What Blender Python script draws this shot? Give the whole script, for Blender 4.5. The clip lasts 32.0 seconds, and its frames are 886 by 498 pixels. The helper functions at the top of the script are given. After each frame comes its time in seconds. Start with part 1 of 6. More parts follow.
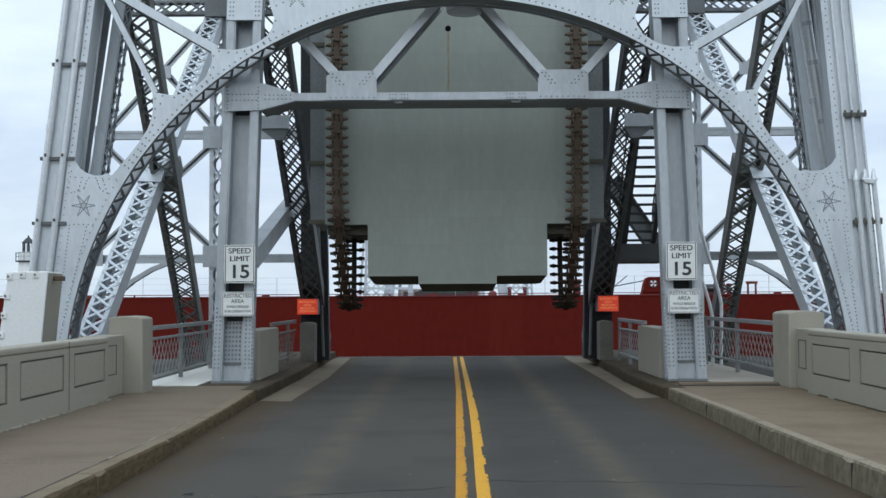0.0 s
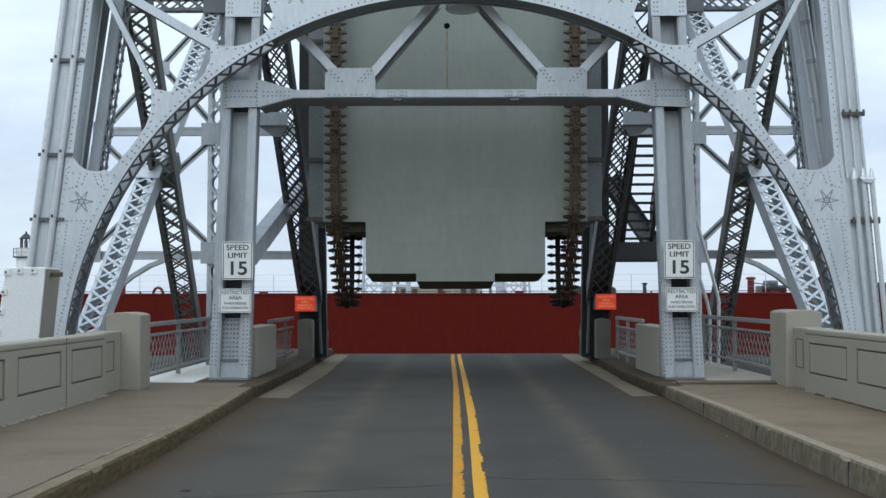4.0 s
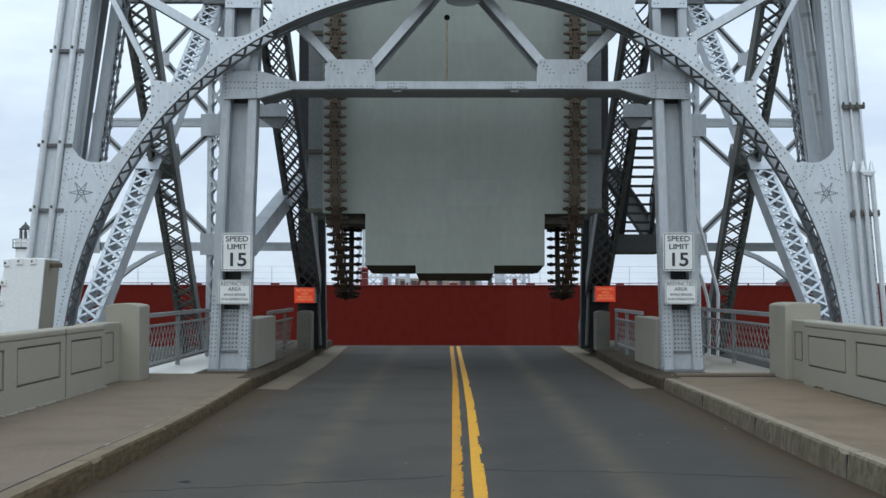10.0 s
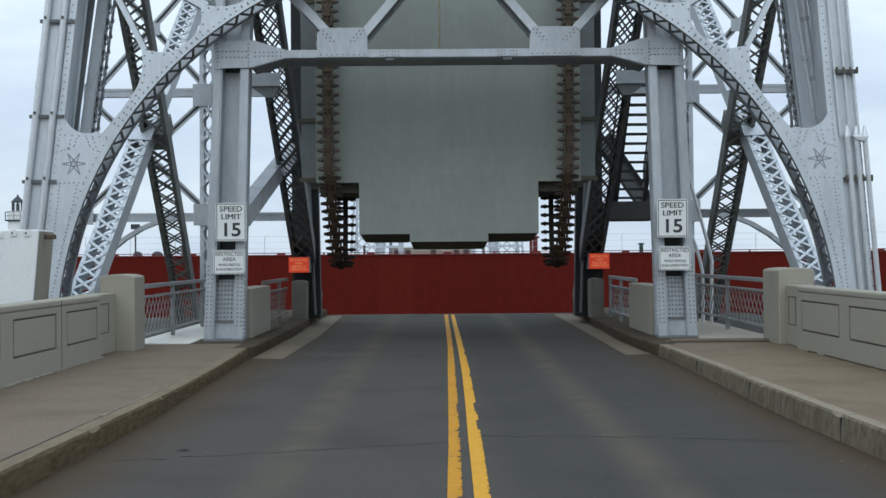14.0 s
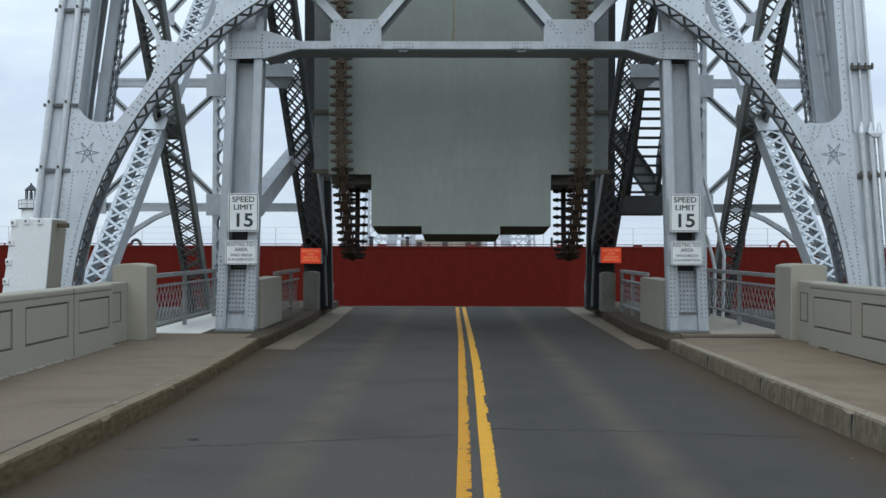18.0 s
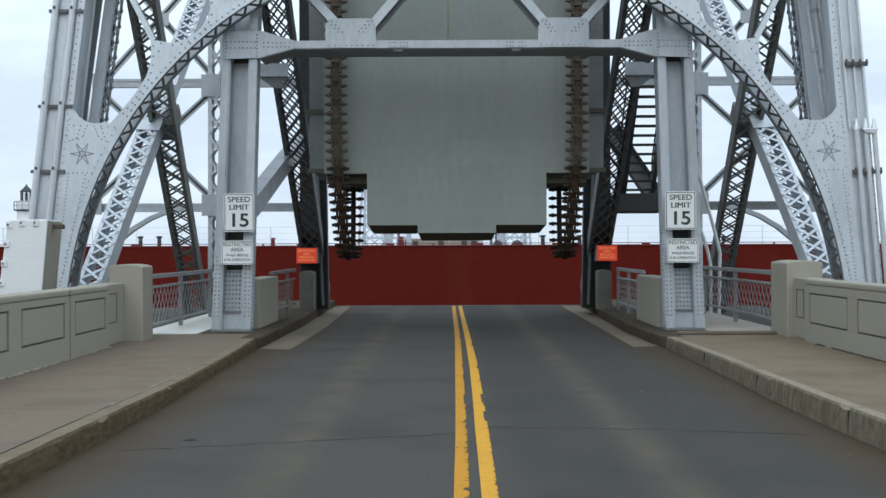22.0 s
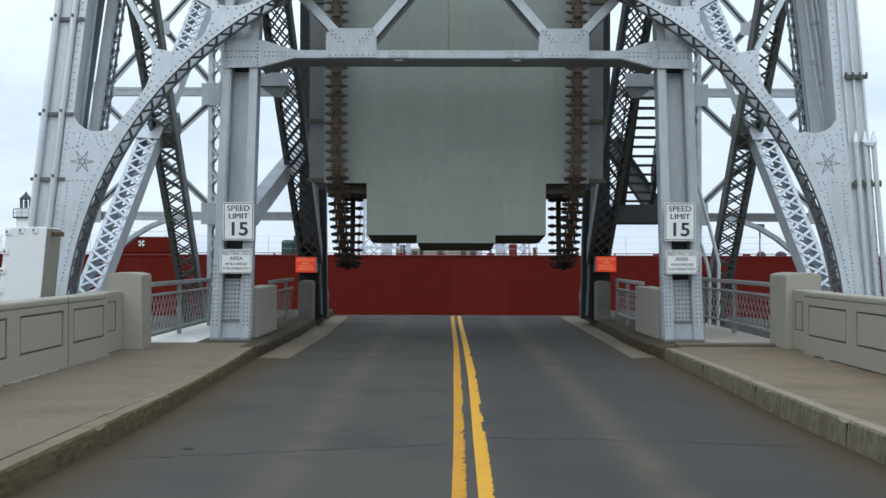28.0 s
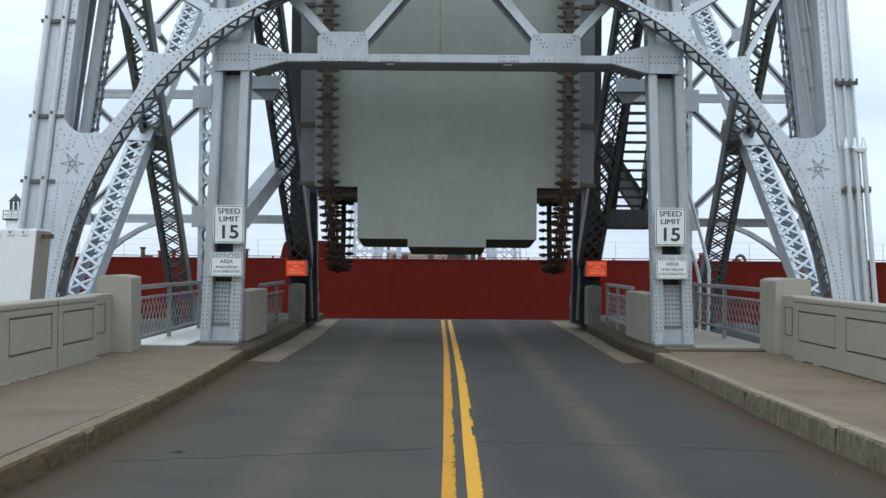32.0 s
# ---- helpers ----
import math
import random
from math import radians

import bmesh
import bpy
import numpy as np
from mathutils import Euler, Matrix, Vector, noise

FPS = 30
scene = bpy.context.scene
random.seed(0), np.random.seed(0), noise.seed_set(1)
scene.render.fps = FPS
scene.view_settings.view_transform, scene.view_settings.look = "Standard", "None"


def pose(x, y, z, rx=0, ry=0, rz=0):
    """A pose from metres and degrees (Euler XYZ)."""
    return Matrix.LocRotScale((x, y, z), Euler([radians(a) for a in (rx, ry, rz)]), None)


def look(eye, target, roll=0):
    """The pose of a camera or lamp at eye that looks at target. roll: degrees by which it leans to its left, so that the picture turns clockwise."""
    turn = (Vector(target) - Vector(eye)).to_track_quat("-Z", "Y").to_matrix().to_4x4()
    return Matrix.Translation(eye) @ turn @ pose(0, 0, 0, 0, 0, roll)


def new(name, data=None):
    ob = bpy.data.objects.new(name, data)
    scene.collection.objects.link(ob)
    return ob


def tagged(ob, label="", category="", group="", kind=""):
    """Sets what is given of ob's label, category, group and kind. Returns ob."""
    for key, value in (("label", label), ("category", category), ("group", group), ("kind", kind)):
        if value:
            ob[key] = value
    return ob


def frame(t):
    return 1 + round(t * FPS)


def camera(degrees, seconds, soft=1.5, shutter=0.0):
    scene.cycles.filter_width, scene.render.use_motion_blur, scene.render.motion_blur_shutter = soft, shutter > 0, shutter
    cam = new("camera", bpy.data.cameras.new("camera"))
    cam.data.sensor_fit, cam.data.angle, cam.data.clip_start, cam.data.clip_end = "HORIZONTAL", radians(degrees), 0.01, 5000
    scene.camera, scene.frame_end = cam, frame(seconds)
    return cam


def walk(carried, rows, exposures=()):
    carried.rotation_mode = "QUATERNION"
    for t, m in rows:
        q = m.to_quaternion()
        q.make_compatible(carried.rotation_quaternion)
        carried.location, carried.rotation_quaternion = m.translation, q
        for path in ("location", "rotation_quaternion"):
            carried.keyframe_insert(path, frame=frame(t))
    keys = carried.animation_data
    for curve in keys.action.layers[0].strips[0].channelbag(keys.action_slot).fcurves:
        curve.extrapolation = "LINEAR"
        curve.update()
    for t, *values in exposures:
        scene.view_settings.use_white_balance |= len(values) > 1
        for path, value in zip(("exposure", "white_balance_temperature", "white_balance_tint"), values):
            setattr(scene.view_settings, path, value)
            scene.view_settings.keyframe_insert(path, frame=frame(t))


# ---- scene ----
# The camera stands near the centre line, 1.85 m up, and only sways in its holder's grip.
cam = camera(40.0, 32.0, soft=1.5)
TURNS = [  # seconds, and three angles in degrees
    (0.0, 92.317, 0.322, 0.330), (0.5, 92.303, 0.280, 0.316), (1.0, 92.281, 0.123, 0.270), (1.5, 92.275, 0.189, 0.269),
    (2.0, 92.225, 0.185, 0.210), (2.5, 92.241, 0.187, 0.150), (3.0, 92.257, 0.107, 0.191), (3.5, 92.237, 0.122, 0.236),
    (5.5, 92.028, -0.086, 0.181), (6.0, 91.977, -0.098, 0.227), (6.5, 91.985, -0.106, 0.296), (7.0, 92.017, -0.214, 0.230),
    (7.5, 92.067, -0.133, 0.110), (8.0, 92.087, 0.005, 0.116), (8.5, 92.027, 0.076, 0.114), (9.0, 91.910, 0.036, 0.144),
    (9.5, 91.848, 0.106, 0.199), (10.0, 91.817, -0.055, 0.194), (10.5, 91.753, 0.033, 0.049), (11.0, 91.708, -0.072, 0.075),
    (11.5, 91.432, -0.056, -0.037), (12.0, 91.193, 0.206, -0.372), (12.5, 90.637, 0.579, -0.443), (13.0, 90.603, 0.320, -0.375),
    (13.5, 90.523, 0.334, -0.127), (14.0, 90.362, 0.439, -0.109), (14.5, 90.331, 0.450, 0.085), (16.5, 90.183, -0.060, 0.155),
    (17.0, 89.939, 0.054, 0.461), (17.5, 89.974, -0.195, 0.446), (18.0, 90.006, -0.152, 0.440), (18.5, 90.068, -0.153, 0.346),
    (19.0, 89.970, -0.089, 0.331), (19.5, 89.946, 0.027, 0.345), (20.0, 90.000, 0.001, 0.346), (20.5, 90.005, -0.051, 0.355),
    (21.0, 89.908, -0.056, 0.487), (21.5, 89.897, 0.071, 0.389), (22.0, 89.955, 0.210, 0.253), (22.5, 89.946, 0.057, 0.310),
    (23.0, 90.072, 0.039, 0.346), (23.5, 90.121, 0.004, 0.309), (24.0, 90.131, 0.046, 0.195), (24.5, 90.078, 0.085, 0.193),
    (25.0, 90.167, 0.024, 0.217), (25.5, 90.205, 0.039, 0.259), (27.5, 90.385, -0.146, 0.148), (28.0, 90.425, -0.158, 0.212),
    (28.5, 90.448, -0.167, 0.231), (29.0, 90.451, -0.286, 0.155), (29.5, 90.412, -0.348, 0.033), (30.0, 90.488, -0.385, -0.015),
    (30.5, 90.473, -0.320, -0.107), (31.0, 90.587, -0.457, -0.107), (31.5, 90.579, -0.397, -0.166), (32.0, 90.613, -0.415, -0.229),
]


def sway(t):
    """The holder shifts his weight by two centimetres in the thirteenth second."""
    k = min(1.0, max(0.0, (14.0 - t) / 2.5))
    return 0.018 * k, 0.016 * k, 1.85 + 0.016 * k


walk(cam, [(t, pose(*sway(t), a, b, c)) for t, a, b, c in TURNS],
     exposures=[(0.0, 0.01, 5900, 4), (9.0, 0.0, 5900, 4), (14.0, -0.04, 5900, 4), (21.0, -0.05, 5900, 4), (21.9, 0.11, 5920, 4), (24.5, 0.16, 5920, 4), (32.0, 0.16, 5920, 4)])

# ---- light: an overcast day, a veiled sun high behind the camera ----
SUN_UP, SUN_TURN = radians(36), radians(193)
world = bpy.data.worlds.new("overcast_sky")
scene.world = world
world.use_nodes = True
wn, wl = world.node_tree.nodes, world.node_tree.links
wn.clear()
w_out = wn.new("ShaderNodeOutputWorld")
w_bg = wn.new("ShaderNodeBackground")
w_sky = wn.new("ShaderNodeTexSky")
w_sky.sky_type = "NISHITA"
w_sky.sun_disc = False
w_sky.sun_elevation, w_sky.sun_rotation = SUN_UP, SUN_TURN
w_sky.dust_density = 2.0
w_dim = wn.new("ShaderNodeVectorMath")
w_dim.operation = "SCALE"
w_dim.inputs["Scale"].default_value = 0.1
w_map = wn.new("ShaderNodeMapping")
w_map.inputs["Scale"].default_value = (1.0, 1.0, 3.2)
w_tc = wn.new("ShaderNodeTexCoord")
w_noise = wn.new("ShaderNodeTexNoise")
w_noise.inputs["Scale"].default_value = 3.4
w_noise.inputs["Detail"].default_value = 6.0
w_noise.inputs["Roughness"].default_value = 0.55
w_ramp = wn.new("ShaderNodeValToRGB")
w_ramp.color_ramp.elements[0].position, w_ramp.color_ramp.elements[1].position = 0.36, 0.60
w_ramp.color_ramp.elements[0].color = (0.63, 0.68, 0.80, 1)
w_ramp.color_ramp.elements[1].color = (0.84, 0.885, 0.93, 1)
w_mix = wn.new("ShaderNodeMix")
w_mix.data_type = "RGBA"
w_mix.inputs["Factor"].default_value = 0.94
wl.new(w_tc.outputs["Generated"], w_map.inputs["Vector"])
wl.new(w_map.outputs["Vector"], w_noise.inputs["Vector"])
wl.new(w_noise.outputs["Fac"], w_ramp.inputs["Fac"])
wl.new(w_sky.outputs["Color"], w_dim.inputs[0])
wl.new(w_dim.outputs["Vector"], w_mix.inputs["A"])
wl.new(w_ramp.outputs["Color"], w_mix.inputs["B"])
wl.new(w_mix.outputs["Result"], w_bg.inputs["Color"])
# an overcast dome is brighter overhead than near the horizon
w_sep = wn.new("ShaderNodeSeparateXYZ")
w_lift = wn.new("ShaderNodeMapRange")
w_lift.inputs["From Min"].default_value, w_lift.inputs["From Max"].default_value = 0.02, 1.0
w_lift.inputs["To Min"].default_value, w_lift.inputs["To Max"].default_value = 1.0, 1.75
wl.new(w_tc.outputs["Generated"], w_sep.inputs["Vector"])
wl.new(w_sep.outputs["Z"], w_lift.inputs["Value"])
w_zenith = wn.new("ShaderNodeMapRange")
w_zenith.inputs["From Min"].default_value, w_zenith.inputs["From Max"].default_value = 0.38, 0.9
w_zenith.inputs["To Min"].default_value, w_zenith.inputs["To Max"].default_value = 1.0, 1.12
w_strength = wn.new("ShaderNodeMath")
w_strength.operation = "MULTIPLY"
wl.new(w_sep.outputs["Z"], w_zenith.inputs["Value"])
wl.new(w_lift.outputs["Result"], w_strength.inputs[0])
wl.new(w_zenith.outputs["Result"], w_strength.inputs[1])
wl.new(w_strength.outputs["Value"], w_bg.inputs["Strength"])
wl.new(w_bg.outputs["Background"], w_out.inputs["Surface"])

sun = new("sun", bpy.data.lights.new("sun", "SUN"))
sun.data.energy, sun.data.angle, sun.data.color = 0.63, radians(60), (1.0, 0.97, 0.92)
sun.matrix_world = look((-20, -76, 79), (0, 28, 3))


# ---- materials ----
def material(name, base, rough=0.6, metal=0.0, grain=30.0, grain_amount=0.12, stain=1.5, stain_amount=0.25, stain_color=None,
             bump=0.15, stretch=(1, 1, 1), glow=None, spec=0.5, tone=0.0):
    """A painted or mineral surface: fine grain and broad stains on a base colour, with a little relief."""
    m = bpy.data.materials.new(name)
    m.use_nodes = True
    n, l = m.node_tree.nodes, m.node_tree.links
    b = n["Principled BSDF"]
    tc = n.new("ShaderNodeTexCoord")
    mp = n.new("ShaderNodeMapping")
    mp.inputs["Scale"].default_value = stretch
    l.new(tc.outputs["Object"], mp.inputs["Vector"])
    fine, broad = n.new("ShaderNodeTexNoise"), n.new("ShaderNodeTexNoise")
    fine.inputs["Scale"].default_value, fine.inputs["Detail"].default_value = grain, 4.0
    broad.inputs["Scale"].default_value, broad.inputs["Detail"].default_value = stain, 5.0
    l.new(mp.outputs["Vector"], fine.inputs["Vector"])
    l.new(mp.outputs["Vector"], broad.inputs["Vector"])
    dark = tuple(c * (1 - 2 * grain_amount) for c in base)
    pale = tuple(min(1, c * (1 + grain_amount)) for c in base)
    r1 = n.new("ShaderNodeValToRGB")
    r1.color_ramp.elements[0].position, r1.color_ramp.elements[1].position = 0.3, 0.7
    r1.color_ramp.elements[0].color, r1.color_ramp.elements[1].color = (*dark, 1), (*pale, 1)
    l.new(fine.outputs["Fac"], r1.inputs["Fac"])
    r2 = n.new("ShaderNodeMapRange")
    r2.inputs["From Min"].default_value, r2.inputs["From Max"].default_value = 0.48, 0.75
    r2.inputs["To Max"].default_value = stain_amount * 2
    l.new(broad.outputs["Fac"], r2.inputs["Value"])
    mx = n.new("ShaderNodeMix")
    mx.data_type = "RGBA"
    mx.inputs["B"].default_value = (*(stain_color or tuple(c * 0.55 for c in base)), 1)
    l.new(r2.outputs["Result"], mx.inputs["Factor"])
    l.new(r1.outputs["Color"], mx.inputs["A"])
    last_socket = mx.outputs["Result"]
    if tone:                                           # each piece a little lighter or darker than the next
        oi, hs, mr = n.new("ShaderNodeObjectInfo"), n.new("ShaderNodeHueSaturation"), n.new("ShaderNodeMapRange")
        mr.inputs["To Min"].default_value, mr.inputs["To Max"].default_value = 1 - tone, 1 + tone
        l.new(oi.outputs["Random"], mr.inputs["Value"])
        l.new(mr.outputs["Result"], hs.inputs["Value"])
        l.new(last_socket, hs.inputs["Color"])
        last_socket = hs.outputs["Color"]
    l.new(last_socket, b.inputs["Base Color"])
    b.inputs["Roughness"].default_value, b.inputs["Metallic"].default_value = rough, metal
    b.inputs["Specular IOR Level"].default_value = spec
    if bump:
        bp = n.new("ShaderNodeBump")
        bp.inputs["Strength"].default_value, bp.inputs["Distance"].default_value = bump, 0.02
        l.new(fine.outputs["Fac"], bp.inputs["Height"])
        l.new(bp.outputs["Normal"], b.inputs["Normal"])
    if glow:
        b.inputs["Emission Color"].default_value, b.inputs["Emission Strength"].default_value = (*glow[0], 1), glow[1]
    return m


M = dict(
    steel=material("silver_grey_paint", (0.605, 0.64, 0.665), 0.5, 0.30, 16, 0.035, 1.7, 0.20, (0.29, 0.305, 0.315), 0.03, (1, 1, 0.35)),
    # Darker copy of the silver paint: shade of undersides and webs put in colour
    steel_shaded=material("shaded_grey_paint", (0.20, 0.215, 0.22), 0.6, 0.0, 20, 0.10, 1.2, 0.25, (0.10, 0.095, 0.085), 0.08),
    # Rivets share the plates' paint; the darker colour stands for their shading
    rivet=material("shaded_rivet_heads", (0.21, 0.225, 0.24), 0.6, 0.0, 40, 0.1, 2, 0.1, None, 0.0),
    pipe=material("pale_conduit", (0.66, 0.68, 0.69), 0.4, 0.4, 20, 0.05, 1, 0.1, None, 0.03),
    black_under=material("dark_underside_steel", (0.12, 0.113, 0.088), 0.8, 0.0, 12, 0.1, 1, 0.2, None, 0.1, spec=0.15),
    rust=material("rusty_chain_steel", (0.116, 0.083, 0.053), 0.75, 0.1, 30, 0.25, 5, 0.35, (0.05, 0.035, 0.025), 0.3),
    pin=material("greased_pin_steel", (0.12, 0.095, 0.07), 0.6, 0.3, 30, 0.2, 5, 0.3, None, 0.2),
    parapet=material("painted_parapet_concrete", (0.336, 0.311, 0.251), 0.85, 0.0, 40, 0.05, 1.1, 0.12, (0.24, 0.215, 0.165), 0.1, spec=0.20),
    walkway=material("brownish_pavement_concrete", (0.192, 0.154, 0.114), 0.9, 0.0, 60, 0.14, 1.2, 0.34, (0.125, 0.098, 0.071), 0.2, spec=0.08),
    kerb=material("worn_kerb_concrete", (0.205, 0.166, 0.115), 0.9, 0.0, 40, 0.12, 2.2, 0.36, (0.125, 0.10, 0.07), 0.3, spec=0.08),
    kerb_pale=material("pale_worn_kerb_edge", (0.262, 0.222, 0.162), 0.9, 0.0, 40, 0.14, 2.6, 0.42, (0.165, 0.132, 0.092), 0.3, (1, 0.5, 1), spec=0.08),
    apron=material("gutter_concrete", (0.175, 0.145, 0.104), 0.9, 0.0, 30, 0.1, 1.5, 0.25, None, 0.2, spec=0.08),
    plate=material("pale_walkway_plate", (0.80, 0.775, 0.70), 0.4, 0.0, 30, 0.06, 1.4, 0.12, None, 0.08),
    yellow=material("worn_yellow_line", (0.50, 0.245, 0.026), 0.8, 0.0, 45, 0.1, 3, 0.22, (0.27, 0.15, 0.04), 0.15, spec=0.15),
    bright_yellow=material("fresh_yellow_line", (0.60, 0.315, 0.035), 0.8, 0.0, 45, 0.1, 3, 0.16, (0.36, 0.20, 0.05), 0.15, spec=0.15),
    bore=material("black_bore", (0.008, 0.008, 0.008), 1.0, 0.0, 30, 0.1, 3, 0.1, None, 0.0, spec=0.0),
    crack=material("crack_filler", (0.02, 0.02, 0.02), 0.9, 0.0, 30, 0.1, 3, 0.1, None, 0.0),
    hull=material("red_hull_paint", (0.108, 0.0128, 0.0082), 0.8, 0.0, 3, 0.05, 0.16, 0.14, (0.092, 0.012, 0.008), 0.03, (1, 1, 0.6), spec=0.05),
    hull_faded=material("faded_red_hull_paint", (0.116, 0.0150, 0.0095), 0.8, 0.0, 3, 0.05, 0.4, 0.3, (0.108, 0.0128, 0.0082), 0.03, (1, 1, 0.3), spec=0.05),
    hull_rust=material("rust_washed_hull_paint", (0.113, 0.0175, 0.0098), 0.85, 0.0, 3, 0.08, 0.8, 0.5, (0.108, 0.0128, 0.0082), 0.03, (1, 1, 0.2), spec=0.05),
    ship_red=material("red_deck_paint", (0.15, 0.0145, 0.0115), 0.6, 0.0, 10, 0.1, 1, 0.2, None, 0.05),
    ship_rail=material("grey_rail_paint", (0.62, 0.60, 0.60), 0.6, 0.0, 10, 0.1, 1, 0.2, None, 0.0),
    ship_green=material("dark_green_paint", (0.018, 0.07, 0.055), 0.5, 0.0, 10, 0.1, 1, 0.2, None, 0.03),
    ship_dark=material("dark_machinery", (0.035, 0.04, 0.045), 0.6, 0.0, 12, 0.15, 1, 0.2, None, 0.05),
    ship_grey=material("grey_machinery", (0.2, 0.21, 0.22), 0.6, 0.0, 12, 0.15, 1, 0.2, None, 0.05),
    white=material("white_enamel", (0.78, 0.78, 0.76), 0.5, 0.0, 20, 0.03, 1.2, 0.07, (0.6, 0.6, 0.56), 0.03),
    sign_white=material("white_sign_sheeting", (0.76, 0.77, 0.74), 0.4, 0.0, 30, 0.03, 2, 0.05, None, 0.0),
    sign_black=material("black_sign_ink", (0.03, 0.032, 0.032), 0.5, 0.0, 30, 0.05, 2, 0.05, None, 0.0),
    sign_grey=material("faded_grey_sign_ink", (0.13, 0.137, 0.135), 0.6, 0.0, 30, 0.05, 2, 0.05, None, 0.0),
    orange=material("lit_orange_panel", (0.55, 0.06, 0.02), 0.5, 0.0, 30, 0.05, 4, 0.1, None, 0.0, glow=((0.95, 0.06, 0.02), 0.34)),
    orange_ink=material("lit_amber_letters", (0.7, 0.3, 0.12), 0.5, 0.0, 30, 0.05, 4, 0.1, None, 0.0, glow=((1.0, 0.40, 0.16), 0.34)),
    lens=material("lamp_bowl", (0.5, 0.53, 0.55), 0.25, 0.0, 10, 0.04, 2, 0.1, None, 0.0),
    far_steel=material("far_silver_paint", (0.5, 0.53, 0.57), 0.6, 0.0, 5, 0.05, 0.3, 0.1, None, 0.0),
    # Shade of lattices, soffit lacing and recessed webs is put into this dark colour
    steel_dark=material("shaded_dark_steel", (0.125, 0.130, 0.130), 0.65, 0.0, 20, 0.1, 1.2, 0.25, (0.05, 0.048, 0.042), 0.08),
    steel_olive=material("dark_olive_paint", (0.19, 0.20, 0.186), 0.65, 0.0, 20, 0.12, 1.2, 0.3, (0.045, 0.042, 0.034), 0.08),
    # Near-black colour for deep shade in recesses and for the backlit stair
    steel_black=material("shade_black_steel", (0.05, 0.052, 0.05), 0.65, 0.0, 20, 0.1, 1.2, 0.25, (0.035, 0.033, 0.03), 0.08),
    rust_stain=material("rust_stain", (0.275, 0.235, 0.155), 0.9, 0.0, 20, 0.2, 3, 0.5, (0.28, 0.27, 0.215), 0.05),
    groove=material("shaded_joint", (0.15, 0.14, 0.115), 0.95, 0.0, 20, 0.1, 1, 0.2, None, 0.1, spec=0.05),
    rail=material("weathered_rail_paint", (0.265, 0.278, 0.275), 0.55, 0.1, 20, 0.08, 1.5, 0.25, (0.17, 0.17, 0.15), 0.05),
    rail_rusty=material("rusting_rail_paint", (0.165, 0.142, 0.128), 0.7, 0.0, 20, 0.12, 2.5, 0.35, (0.09, 0.062, 0.045), 0.08),
    mortar=material("pale_lime_mortar", (0.30, 0.268, 0.212), 0.9, 0.0, 40, 0.15, 3, 0.4, (0.20, 0.17, 0.125), 0.2, spec=0.1),
    walkway_red=material("reddish_pavement_concrete", (0.203, 0.157, 0.109), 0.9, 0.0, 60, 0.14, 1.2, 0.36, (0.125, 0.098, 0.065), 0.2, spec=0.08),
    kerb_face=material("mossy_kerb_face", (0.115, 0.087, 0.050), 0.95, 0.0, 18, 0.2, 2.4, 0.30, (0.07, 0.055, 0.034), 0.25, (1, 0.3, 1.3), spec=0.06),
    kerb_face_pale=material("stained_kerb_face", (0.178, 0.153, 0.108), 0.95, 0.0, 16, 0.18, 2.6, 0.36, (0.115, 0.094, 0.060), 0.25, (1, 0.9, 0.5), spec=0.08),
    # Brown dirt on the kerb, darkened further for the shade under the tower
    kerb_dirt_shade=material("dirty_shaded_kerb_face", (0.078, 0.060, 0.038), 0.95, 0.0, 14, 0.25, 1.8, 0.35, (0.035, 0.026, 0.018), 0.4, spec=0.06),
    # Steel darkened to show the shade deep inside the tower
    guide_shaded=material("shaded_guide_steel", (0.046, 0.049, 0.051), 0.6, 0.0, 24, 0.22, 1.4, 0.3, (0.035, 0.033, 0.03), 0.12, spec=0.20),
    rust_greasy=material("greased_rusty_steel", (0.080, 0.052, 0.032), 0.7, 0.1, 30, 0.25, 5, 0.4, (0.03, 0.024, 0.02), 0.3, spec=0.3),
    chain_dark=material("greased_dark_chain", (0.042, 0.034, 0.026), 0.55, 0.3, 30, 0.25, 5, 0.3, None, 0.25, spec=0.25),
    tan_deck=material("tan_walkway_deck", (0.345, 0.31, 0.25), 0.8, 0.0, 30, 0.08, 1.4, 0.2, (0.26, 0.23, 0.18), 0.1),
    # Half-dark copy of the silver paint; holds the arch's shade on columns and strut
    steel_mid=material("half_shaded_grey_paint", (0.46, 0.487, 0.508), 0.5, 0.30, 16, 0.05, 1.7, 0.22, (0.22, 0.23, 0.235), 0.04, (1, 1, 0.35)),
    # Dirty brown concrete with the tower's shade also in its colour
    walkway_dirt_shade=material("dirty_shaded_concrete", (0.088, 0.070, 0.049), 0.9, 0.0, 40, 0.18, 1.2, 0.35, (0.048, 0.038, 0.027), 0.3, spec=0.06),
    sky_blocker=material("dark_blocking_wall", (0.115, 0.085, 0.07), 0.9, 0.0, 12, 0.15, 0.6, 0.25, None, 0.2),
    # Darker concrete for the small piers, which stand in the tower's shade
    pier_shaded=material("shaded_grey_concrete", (0.215, 0.205, 0.175), 0.9, 0.0, 30, 0.08, 1.2, 0.3, (0.10, 0.095, 0.08), 0.12, spec=0.12),
    bank=material("canal_bank_stone", (0.2, 0.19, 0.17), 0.9, 0.0, 8, 0.2, 0.5, 0.3, None, 0.3),
)


